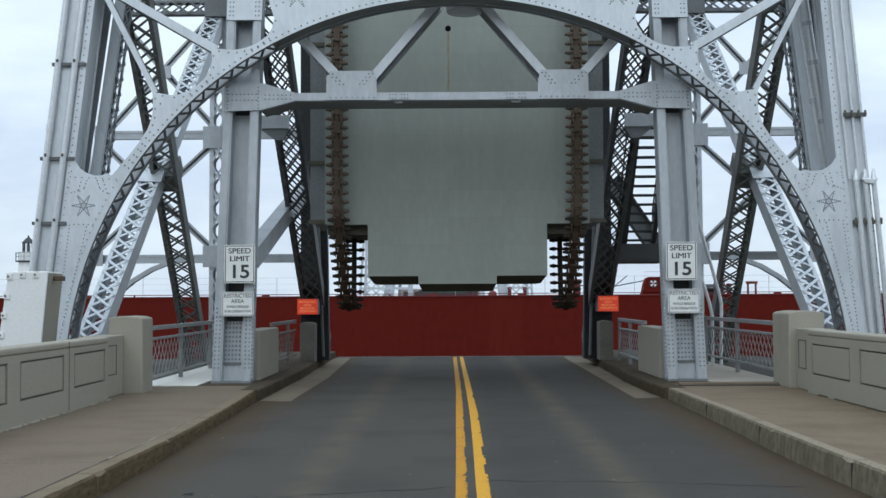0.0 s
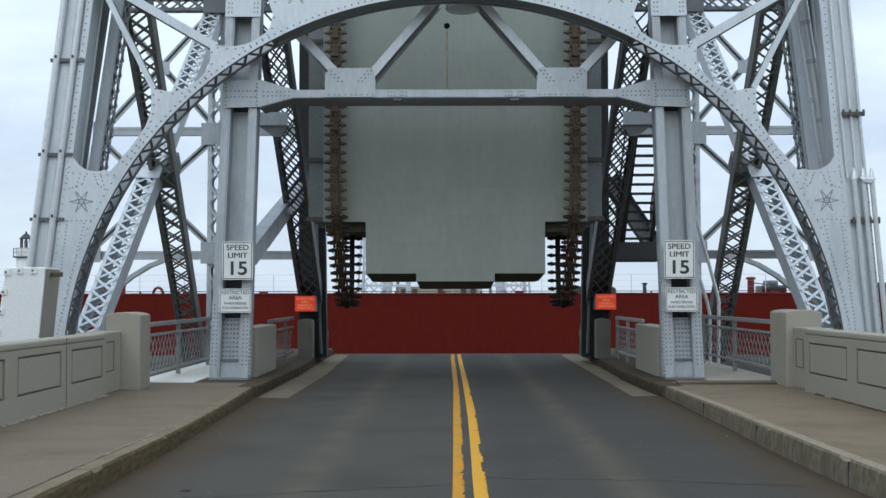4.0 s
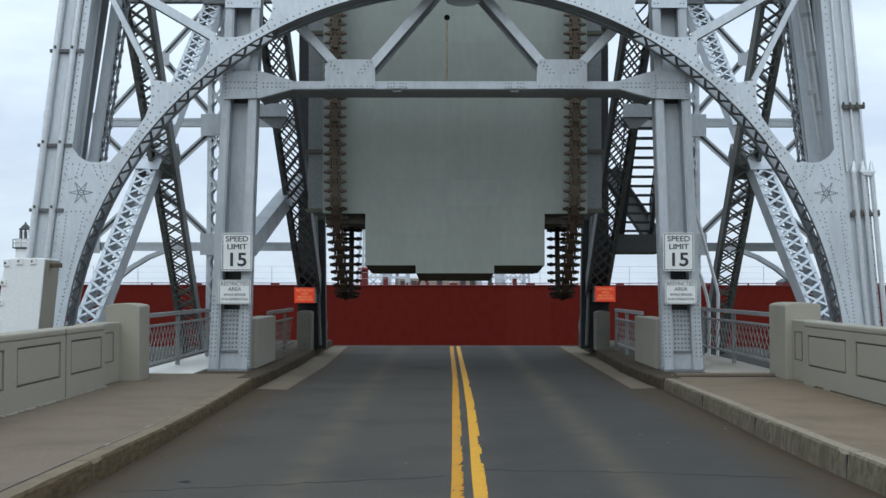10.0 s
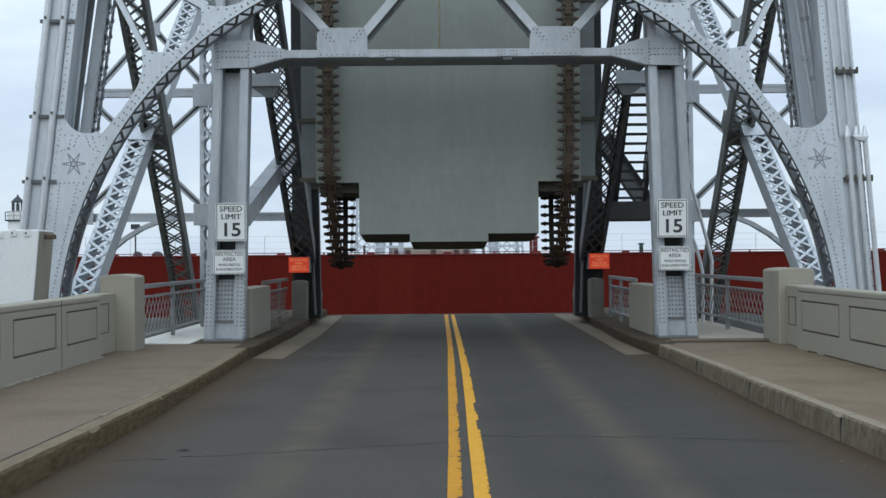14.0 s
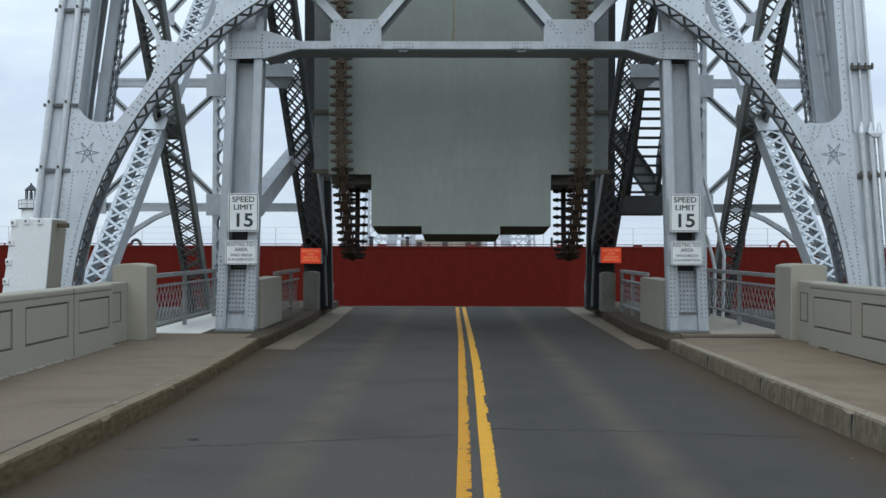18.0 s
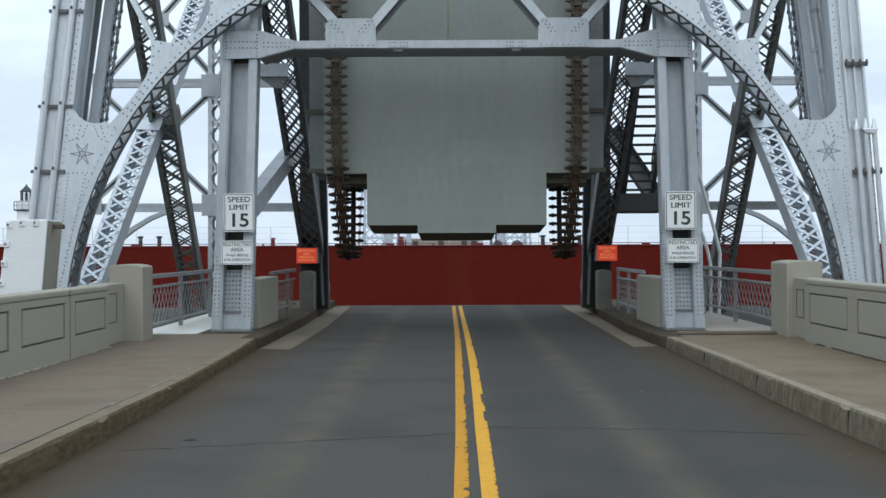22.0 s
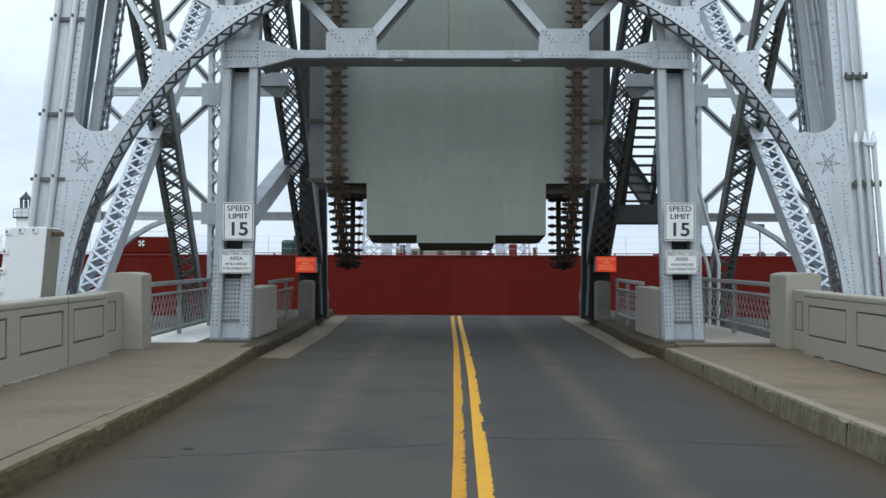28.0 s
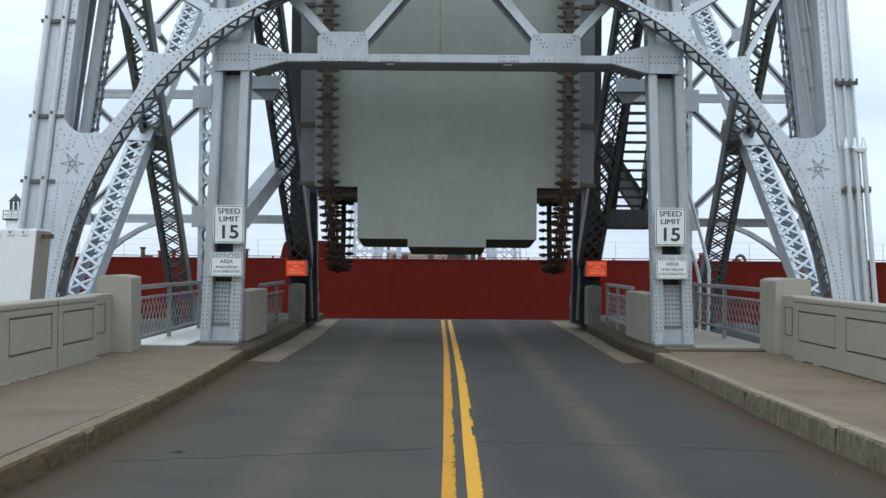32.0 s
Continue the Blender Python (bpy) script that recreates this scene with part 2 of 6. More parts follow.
def road_material():
    m = material("asphalt", (0.089, 0.0828, 0.0725), 0.97, 0.0, 70, 0.22, 0.55, 0.40, (0.056, 0.0535, 0.049), 0.25, spec=0.04)
    n, l = m.node_tree.nodes, m.node_tree.links
    b = n["Principled BSDF"]
    old = b.inputs["Base Color"].links[0].from_socket
    tc = n.new("ShaderNodeTexCoord")
    sep = n.new("ShaderNodeSeparateXYZ")
    l.new(tc.outputs["Object"], sep.inputs["Vector"])
    wob = n.new("ShaderNodeTexNoise")
    wob.inputs["Scale"].default_value, wob.inputs["Detail"].default_value, wob.inputs["Roughness"].default_value = 1.3, 8.0, 0.68
    l.new(tc.outputs["Object"], wob.inputs["Vector"])
    total = None
    for centre in (-1.42, 1.80):                       # dusty tracks left by wheels
        d = n.new("ShaderNodeMath")
        d.operation = "SUBTRACT"
        d.inputs[1].default_value = centre
        l.new(sep.outputs["X"], d.inputs[0])
        a = n.new("ShaderNodeMath")
        a.operation = "ABSOLUTE"
        l.new(d.outputs[0], a.inputs[0])
        r = n.new("ShaderNodeMapRange")
        r.interpolation_type = "SMOOTHSTEP"
        r.inputs["From Min"].default_value, r.inputs["From Max"].default_value = 0.0, 0.42
        r.inputs["To Min"].default_value, r.inputs["To Max"].default_value = 1.0, 0.0
        l.new(a.outputs[0], r.inputs["Value"])
        if total is None:
            total = r.outputs["Result"]
        else:
            s = n.new("ShaderNodeMath")
            s.operation = "ADD"
            l.new(total, s.inputs[0])
            l.new(r.outputs["Result"], s.inputs[1])
            total = s.outputs[0]
    k = n.new("ShaderNodeMath")
    k.operation = "MULTIPLY"
    l.new(total, k.inputs[0])
    rough_dust = n.new("ShaderNodeMapRange")
    rough_dust.inputs["From Min"].default_value, rough_dust.inputs["From Max"].default_value = 0.34, 0.66
    rough_dust.inputs["To Min"].default_value, rough_dust.inputs["To Max"].default_value = 0.15, 0.85
    l.new(wob.outputs["Fac"], rough_dust.inputs["Value"])
    l.new(rough_dust.outputs["Result"], k.inputs[1])
    mx = n.new("ShaderNodeMix")
    mx.data_type = "RGBA"
    mx.inputs["B"].default_value = (0.112, 0.097, 0.074, 1)
    l.new(k.outputs[0], mx.inputs["Factor"])
    # one lane was laid later and is darker
    lane, patchy, worn, fresh = n.new("ShaderNodeMapRange"), n.new("ShaderNodeMapRange"), n.new("ShaderNodeMath"), n.new("ShaderNodeMix")
    lane.interpolation_type, worn.operation, fresh.data_type = "SMOOTHSTEP", "MULTIPLY", "RGBA"
    lane.inputs["From Min"].default_value, lane.inputs["From Max"].default_value = 0.3, 0.8
    l.new(sep.outputs["X"], lane.inputs["Value"])
    patchy.inputs["From Min"].default_value, patchy.inputs["From Max"].default_value = 0.3, 0.7
    patchy.inputs["To Min"].default_value, patchy.inputs["To Max"].default_value = 0.35, 0.9
    l.new(wob.outputs["Fac"], patchy.inputs["Value"])
    l.new(lane.outputs["Result"], worn.inputs[0])
    l.new(patchy.outputs["Result"], worn.inputs[1])
    l.new(worn.outputs[0], fresh.inputs["Factor"])
    l.new(old, fresh.inputs["A"])
    fresh.inputs["B"].default_value = (0.056, 0.0545, 0.0505, 1)
    l.new(fresh.outputs["Result"], mx.inputs["A"])
    # brown dirt washed against the kerbs
    last = mx.outputs["Result"]
    for centre in (-3.42, 3.96):
        d, a, r, k2, m2 = n.new("ShaderNodeMath"), n.new("ShaderNodeMath"), n.new("ShaderNodeMapRange"), n.new("ShaderNodeMath"), n.new("ShaderNodeMix")
        d.operation, a.operation, k2.operation, m2.data_type = "SUBTRACT", "ABSOLUTE", "MULTIPLY", "RGBA"
        d.inputs[1].default_value = centre
        r.interpolation_type = "SMOOTHSTEP"
        r.inputs["From Min"].default_value, r.inputs["From Max"].default_value = 0.02, 1.1
        r.inputs["To Min"].default_value, r.inputs["To Max"].default_value = 2.0, 0.0
        l.new(sep.outputs["X"], d.inputs[0])
        l.new(d.outputs[0], a.inputs[0])
        l.new(a.outputs[0], r.inputs["Value"])
        l.new(r.outputs["Result"], k2.inputs[0])
        l.new(wob.outputs["Fac"], k2.inputs[1])
        l.new(k2.outputs[0], m2.inputs["Factor"])
        l.new(last, m2.inputs["A"])
        m2.inputs["B"].default_value = (0.074, 0.056, 0.038, 1)
        last = m2.outputs["Result"]
    l.new(last, b.inputs["Base Color"])
    return m


def water_material():
    m = material("canal_water", (0.02, 0.035, 0.045), 0.12, 0.0, 1.2, 0.1, 0.05, 0.1, None, 0.5)
    return m


def formwork_concrete(name):
    """Painted concrete on which the casting boards still show as faint patches."""
    m = material(name, (0.284, 0.305, 0.272), 0.85, 0.0, 9, 0.03, 0.9, 0.2, (0.235, 0.252, 0.222), 0.08, (1, 1, 0.4))
    n, l = m.node_tree.nodes, m.node_tree.links
    b = n["Principled BSDF"]
    old = b.inputs["Base Color"].links[0].from_socket
    tc, mp, br = n.new("ShaderNodeTexCoord"), n.new("ShaderNodeMapping"), n.new("ShaderNodeTexBrick")
    mp.inputs["Rotation"].default_value = (radians(90), 0, 0)
    br.inputs["Scale"].default_value = 1.0
    br.inputs["Brick Width"].default_value, br.inputs["Row Height"].default_value = 1.22, 0.61
    br.inputs["Mortar Size"].default_value, br.inputs["Mortar Smooth"].default_value = 0.012, 1.0
    br.inputs["Color1"].default_value, br.inputs["Color2"].default_value = (1.03, 1.03, 1.03, 1), (0.955, 0.96, 0.955, 1)
    br.inputs["Mortar"].default_value = (0.93, 0.93, 0.93, 1)
    br.offset = 0.0
    streak, run = n.new("ShaderNodeTexNoise"), n.new("ShaderNodeMapRange")
    st = n.new("ShaderNodeMapping")
    st.inputs["Scale"].default_value = (1.6, 1.0, 0.35)
    streak.inputs["Scale"].default_value, streak.inputs["Detail"].default_value = 1.6, 6.0
    run.inputs["From Min"].default_value, run.inputs["From Max"].default_value = 0.35, 0.7
    run.inputs["To Min"].default_value, run.inputs["To Max"].default_value = 1.015, 0.965
    l.new(tc.outputs["Object"], mp.inputs["Vector"])
    l.new(tc.outputs["Object"], st.inputs["Vector"])
    l.new(mp.outputs["Vector"], br.inputs["Vector"])
    l.new(st.outputs["Vector"], streak.inputs["Vector"])
    l.new(streak.outputs["Fac"], run.inputs["Value"])
    m1, m2 = n.new("ShaderNodeVectorMath"), n.new("ShaderNodeVectorMath")
    m1.operation, m2.operation = "MULTIPLY", "SCALE"
    l.new(old, m1.inputs[0])
    l.new(br.outputs["Color"], m1.inputs[1])
    l.new(m1.outputs["Vector"], m2.inputs[0])
    l.new(run.outputs["Result"], m2.inputs["Scale"])
    l.new(m2.outputs["Vector"], b.inputs["Base Color"])
    return m


M["concrete_cw"] = formwork_concrete("grey_green_painted_concrete")
M["road"] = road_material()
M["water"] = water_material()


# ---- mesh building ----
class Shape:
    """Gathers vertices and faces for one mesh."""

    def __init__(self):
        self.v, self.f = [], []

    def add(self, verts, faces):
        k = len(self.v)
        self.v += [tuple(p) for p in verts]
        self.f += [tuple(k + i for i in f) for f in faces]

    def box(self, x0, x1, y0, y1, z0, z1):
        self.add([(x0, y0, z0), (x1, y0, z0), (x1, y1, z0), (x0, y1, z0), (x0, y0, z1), (x1, y0, z1), (x1, y1, z1), (x0, y1, z1)],
                 [(0, 3, 2, 1), (4, 5, 6, 7), (0, 1, 5, 4), (1, 2, 6, 5), (2, 3, 7, 6), (3, 0, 4, 7)])

    def beam(self, a, b, side, w, d):
        """A bar from a to b, w across along side, d across the other way, centred on the line."""
        a, b, side = Vector(a), Vector(b), Vector(side)
        way = (b - a).normalized()
        side = (side - way * side.dot(way)).normalized()
        other = way.cross(side)
        p = side * (w / 2)
        q = other * (d / 2)
        vs = [a - p - q, a + p - q, a + p + q, a - p + q, b - p - q, b + p - q, b + p + q, b - p + q]
        self.add(vs, [(0, 3, 2, 1), (4, 5, 6, 7), (0, 1, 5, 4), (1, 2, 6, 5), (2, 3, 7, 6), (3, 0, 4, 7)])

    def channel(self, a, b, side, w, d, t):
        """A rolled channel from a to b: its back of depth d faces side, its flanges reach w the other way."""
        a, b, side = Vector(a), Vector(b), Vector(side)
        way = (b - a).normalized()
        side = (side - way * side.dot(way)).normalized()
        other = way.cross(side)
        prof = [(0, -d / 2), (0, d / 2), (-w, d / 2), (-w, d / 2 - t), (-t, d / 2 - t), (-t, -d / 2 + t), (-w, -d / 2 + t), (-w, -d / 2)]
        n = len(prof)
        vs = [p + side * s1 + other * s2 for p in (a, b) for s1, s2 in prof]
        self.add(vs, [(0, 1, 4, 5), (1, 2, 3, 4), (0, 5, 6, 7), (n, n + 5, n + 4, n + 1), (n + 1, n + 4, n + 3, n + 2), (n, n + 7, n + 6, n + 5)]
                 + [(i, (i + 1) % n, (i + 1) % n + n, i + n) for i in range(n)])

    def plate(self, outline, y0, y1):
        """A plate in a plane across the road: outline of (x, z), anticlockwise, from depth y0 to y1."""
        n = len(outline)
        vs = [(x, y0, z) for x, z in outline] + [(x, y1, z) for x, z in outline]
        fs = [tuple(range(n)), tuple(reversed(range(n, 2 * n)))]
        fs += [(i, i + n, (i + 1) % n + n, (i + 1) % n) for i in range(n)]
        self.add(vs, fs)

    def tube(self, path, r, n=10):
        """A round bar along a path of points."""
        path = [Vector(p) for p in path]
        rings = []
        for i, p in enumerate(path):
            way = (path[min(i + 1, len(path) - 1)] - path[max(i - 1, 0)]).normalized()
            s = way.orthogonal().normalized() if i == 0 else (last - way * last.dot(way)).normalized()
            last = s
            o = way.cross(s)
            rings.append([p + (s * math.cos(k * math.tau / n) + o * math.sin(k * math.tau / n)) * r for k in range(n)])
        fs = [(i * n + k, i * n + (k + 1) % n, (i + 1) * n + (k + 1) % n, (i + 1) * n + k) for i in range(len(path) - 1) for k in range(n)]
        fs += [tuple(reversed(range(n))), tuple(range((len(path) - 1) * n, len(path) * n))]
        self.add([v for ring in rings for v in ring], fs)

    def turned(self, centre, profile, n=16):
        """A body of revolution about the upright through centre: profile of (radius, height)."""
        c = Vector(centre)
        vs = [c + Vector((r * math.cos(k * math.tau / n), r * math.sin(k * math.tau / n), h)) for r, h in profile for k in range(n)]
        m = len(profile)
        fs = [(i * n + k, i * n + (k + 1) % n, (i + 1) * n + (k + 1) % n, (i + 1) * n + k) for i in range(m - 1) for k in range(n)]
        fs += [tuple(reversed(range(n))), tuple(range((m - 1) * n, m * n))]
        self.add(vs, fs)

    def rivets(self, spots, y, r=0.02):
        """Domed heads on a face that looks towards -y."""
        for x, z in spots:
            ring = [(x + r * math.cos(k * math.tau / 6), y, z + r * math.sin(k * math.tau / 6)) for k in range(6)]
            mid = [(x + 0.6 * r * math.cos(k * math.tau / 6), y - 0.55 * r, z + 0.6 * r * math.sin(k * math.tau / 6)) for k in range(6)]
            self.add(ring + mid, [(k, (k + 1) % 6, 6 + (k + 1) % 6, 6 + k) for k in range(6)] + [tuple(range(6, 12))])

    def mesh(self, name, mat):
        me = bpy.data.meshes.new(name)
        me.from_pydata(self.v, [], self.f)
        bm = bmesh.new()
        bm.from_mesh(me)
        bmesh.ops.recalc_face_normals(bm, faces=bm.faces)
        bm.to_mesh(me)
        bm.free()
        me.materials.append(M[mat])
        return me


FORE = [1.0]


def part(name, shape, mat, parent=None, label="", bevel=0.0):
    """One mesh object in the world's metres, under a thing or a part."""
    if isinstance(shape, Shape) and FORE[0] != 1.0:       # arch and legs stand a step before the columns
        shape.v = [(x * FORE[0], y * FORE[0], 1.85 + (z - 1.85) * FORE[0]) for x, y, z in shape.v]
    ob = new(name, shape.mesh(name, mat) if isinstance(shape, Shape) else shape)
    if parent:
        ob.parent = parent
        if parent.parent is None:
            ob.matrix_parent_inverse = parent.matrix_basis.inverted()
    if label:
        tagged(ob, label)
    if bevel:
        b = ob.modifiers.new("bevel", "BEVEL")
        b.width, b.segments, b.limit_method = bevel, 2, "ANGLE"
    return ob


def smooth(ob):
    ob.data.polygons.foreach_set("use_smooth", [True] * len(ob.data.polygons))
    ob.data.set_sharp_from_angle(angle=radians(35))
    return ob


def thing(name, base, label, category, group="", kind=""):
    ob = new(name)
    ob.matrix_basis = Matrix.Translation(base)
    ob.empty_display_size = 0.2
    return tagged(ob, label, category, group, kind)


def lettering(text, size, x, y, z, mat, parent, wide=1.0, bold=0.006):
    """A line of raised letters, centred on x, on a face that looks towards -y."""
    cu = bpy.data.curves.new("lettering", "FONT")
    cu.body, cu.size, cu.align_x, cu.align_y, cu.extrude = text, size, "CENTER", "CENTER", 0.002
    cu.offset = 0.0 if "M" in text else bold * (1.7 if text.isdigit() else 1.0) * size
    tmp = bpy.data.objects.new("lettering_curve", cu)
    me = bpy.data.meshes.new_from_object(tmp)
    bpy.data.objects.remove(tmp)
    if "M" in text:                                    # the outline of this letter cannot be widened, so the strokes are doubled
        vs, fs = [v.co.copy() for v in me.vertices], [tuple(p.vertices) for p in me.polygons]
        n = len(vs)
        side = 0.022 * size
        me.clear_geometry()
        me.from_pydata([v + Vector((d * side, 0, 0.0004 * (d + 1))) for d in (-1, 0, 1) for v in vs], [], [tuple(q + n * i for q in f) for i in range(3) for f in fs])
    me.transform(Matrix.Translation((x, y, z)) @ Matrix.Rotation(radians(90), 4, "X") @ Matrix.Diagonal((wide, 1, 1, 1)))
    # one mesh for each word: split where a gap is wider than between letters
    faces = sorted(([v for v in p.vertices] for p in me.polygons), key=lambda f: min(me.vertices[v].co.x for v in f))
    words, reach = [], None
    for f in faces:
        x0, x1 = min(me.vertices[v].co.x for v in f), max(me.vertices[v].co.x for v in f)
        if reach is None or x0 - reach > 0.17 * size * wide:
            words.append([])
            reach = x1
        words[-1].append(f)
        reach = max(reach, x1)
    for w in words:
        ids = sorted({v for f in w for v in f})
        place = {v: i for i, v in enumerate(ids)}
        wm = bpy.data.meshes.new("lettering")
        wm.from_pydata([me.vertices[v].co for v in ids], [], [[place[v] for v in f] for f in w])
        wm.materials.append(M[mat])
        part("lettering", wm, mat, parent)
    bpy.data.meshes.remove(me)


# ---- the large structure: water, bank, road, kerbs, pavements ----
XC = 0.19                        # the tower's centre line
KL, KR = -3.42, 3.92             # faces of the kerbs
PL, PR = -5.68, 6.20             # faces of the parapets

s = Shape()
s.add([(-2500, -2500, -5.2), (2500, -2500, -5.2), (2500, 2500, -5.2), (-2500, 2500, -5.2)], [(0, 1, 2, 3)])
tagged(part("water", s, "water"), "dark rippled canal and lake water", "water", kind="structure")

s = Shape()
s.box(-400, 400, -400, 38.0, -9, -1.2)
tagged(part("ground", s, "bank"), "low stone canal bank under the approach", "ground", kind="structure")
s = Shape()
s.box(-400, 400, 128, 600, -9, -1.2)
tagged(part("ground", s, "bank"), "far canal bank of grey stone", "ground", kind="structure")

s = Shape()
s.box(-9.6, 9.9, -60, 38.9, -1.2, -0.02)
s.box(-3.9, 4.4, -60, 39.0, -0.019, 0.0)
road = tagged(part("road", s, "road"), "grey worn asphalt roadway with dusty wheel tracks", "road", kind="structure")


def along(knots, y):
    """The value at y of a line given by (y, value) knots."""
    if y <= knots[0][0]:
        return knots[0][1]
    for (a, va), (b, vb) in zip(knots, knots[1:]):
        if y <= b:
            return va + (vb - va) * (y - a) / (b - a)
    return knots[-1][1]


def ragged_line(left_edge, right_edge, y0, y1, z, seed, wear, notches):
    """A painted line along the road; its right edge is chipped and has bites taken out."""
    sh = Shape()
    rng = random.Random(seed)
    y = y0
    left, right, chip = [(along(left_edge, -50), -50, z)], [(along(right_edge, -50), -50, z)], 0.0
    while y < y1:
        chip = 0.72 * (chip if rng.random() < 0.6 else 0.0) + rng.random() ** 8 * wear * (1.0 if y < 13 else 0.5)
        bite = max((d for a, b, d in notches if a < y < b), default=0.0) * rng.uniform(0.75, 1.1)
        left.append((along(left_edge, y) + rng.random() * 0.004, y, z))
        right.append((along(right_edge, y) - max(chip, bite), y, z))
        y += (0.012 + 0.0018 * max(0.0, y - 8)) * (0.6 + rng.random())
    n = len(left)
    sh.add(left + right, [(i, n + i, n + i + 1, i + 1) for i in range(n - 1)])
    return sh


LINE_LABEL = "chipped yellow centre line painted on asphalt"
line_a = ragged_line(((-55, -0.03), (9, 0.03), (11.8, 0.06), (15.2, 0.08), (18.8, 0.095), (24.8, 0.128), (30.7, 0.118), (38.7, 0.10)),
                     ((-55, 0.09), (9, 0.152), (11.9, 0.182), (15.2, 0.203), (18.8, 0.222), (25.4, 0.242), (38.7, 0.22)),
                     4, 38.8, 0.004, 40, 0.055, ((12.4, 12.75, 0.018), (14.4, 15.3, 0.022), (18.9, 19.3, 0.02)))
tagged(part("centre_line", line_a, "yellow"), LINE_LABEL, "road marking", "centre lines", "structure")
line_b = ragged_line(((-55, 0.20), (9, 0.238), (10.4, 0.25), (12.3, 0.263), (15.2, 0.292), (18.8, 0.32), (24.3, 0.332), (38.7, 0.31)),
                     ((-55, 0.33), (9, 0.37), (10.4, 0.383), (12.0, 0.40), (13.4, 0.412), (15.8, 0.432), (19.8, 0.458), (25.4, 0.452), (38.7, 0.42)),
                     4, 38.8, 0.004, 237, 0.022, ((13.0, 13.75, 0.034), (14.3, 14.5, 0.02), (14.55, 15.4, 0.034), (16.9, 17.05, 0.03), (18.7, 19.1, 0.022), (22.9, 23.6, 0.022)))
tagged(part("centre_line", line_b, "bright_yellow"), LINE_LABEL, "road marking", "centre lines", "structure")

# cracks across the road
rng = random.Random(5)
for x0, x1, ya, yb in ((-3.0, 0.1, 11.15, 12.15), (0.3, 2.3, 12.55, 12.35), (2.3, 3.6, 12.3, 12.0), (-2.0, -0.6, 17.6, 17.9)):
    s, pts, x = Shape(), [], x0
    while x < x1:
        pts.append((x, ya + (yb - ya) * (x - x0) / (x1 - x0) + rng.uniform(-0.05, 0.05)))
        x += rng.uniform(0.06, 0.16)
    for (xa, a), (xb, b) in zip(pts, pts[1:]):
        w = rng.uniform(0.004, 0.013)
        s.add([(xa, a - w, 0.003), (xb, b - w, 0.003), (xb, b + w, 0.003), (xa, a + w, 0.003)], [(0, 1, 2, 3)])
    part("crack", s, "crack", road)

# light gutters beside the kerbs inside the tower
for pts in (((-3.56, 22.45), (-2.90, 22.25), (-2.87, 29.0), (-3.12, 38.6), (-3.64, 38.6)), ((3.42, 22.55), (4.02, 22.75), (4.2, 38.6), (3.56, 38.6))):
    s = Shape()
    s.add([(x, y, 0.005) for x, y in pts], [tuple(range(len(pts)))])
    tagged(part("gutter", s, "apron"), "pale concrete gutter strip beside the kerb", "gutter", "gutters", "structure")

# the steel edge of the roadway's end
s = Shape()
s.box(-3.6, 4.2, 38.86, 39.02, -0.01, 0.012)
tagged(part("deck_end_plate", s, "steel_dark"), "dark steel plate at the end of the roadway", "plate", kind="structure")


FOOT_L = ((-11, -3.45), (9.1, -3.375), (12, -3.33), (14.5, -3.335), (17, -3.405), (20, -3.48), (22.46, -3.555))
FOOT_R = ((-11, 3.98), (11, 3.945), (13, 3.90), (15, 3.90), (16.5, 3.945), (18.3, 3.97), (22.46, 4.0))
HIGH_L = ((-11, 0.22), (12, 0.222), (14, 0.205), (16, 0.18), (18, 0.17), (20, 0.178), (22.4, 0.2))
HIGH_R = ((-11, 0.27), (14, 0.272), (16, 0.252), (18, 0.24), (20, 0.218), (22.4, 0.203))
FOOT_LT = ((22.46, -3.50), (24.5, -3.49), (28.6, -3.465), (34.4, -3.58), (38.9, -3.62))
FOOT_RT = ((22.46, 3.94), (24, 3.875), (26.8, 3.855), (32, 4.0), (38.9, 4.21))
HIGH_T = ((22.46, 0.203), (38.9, 0.203))


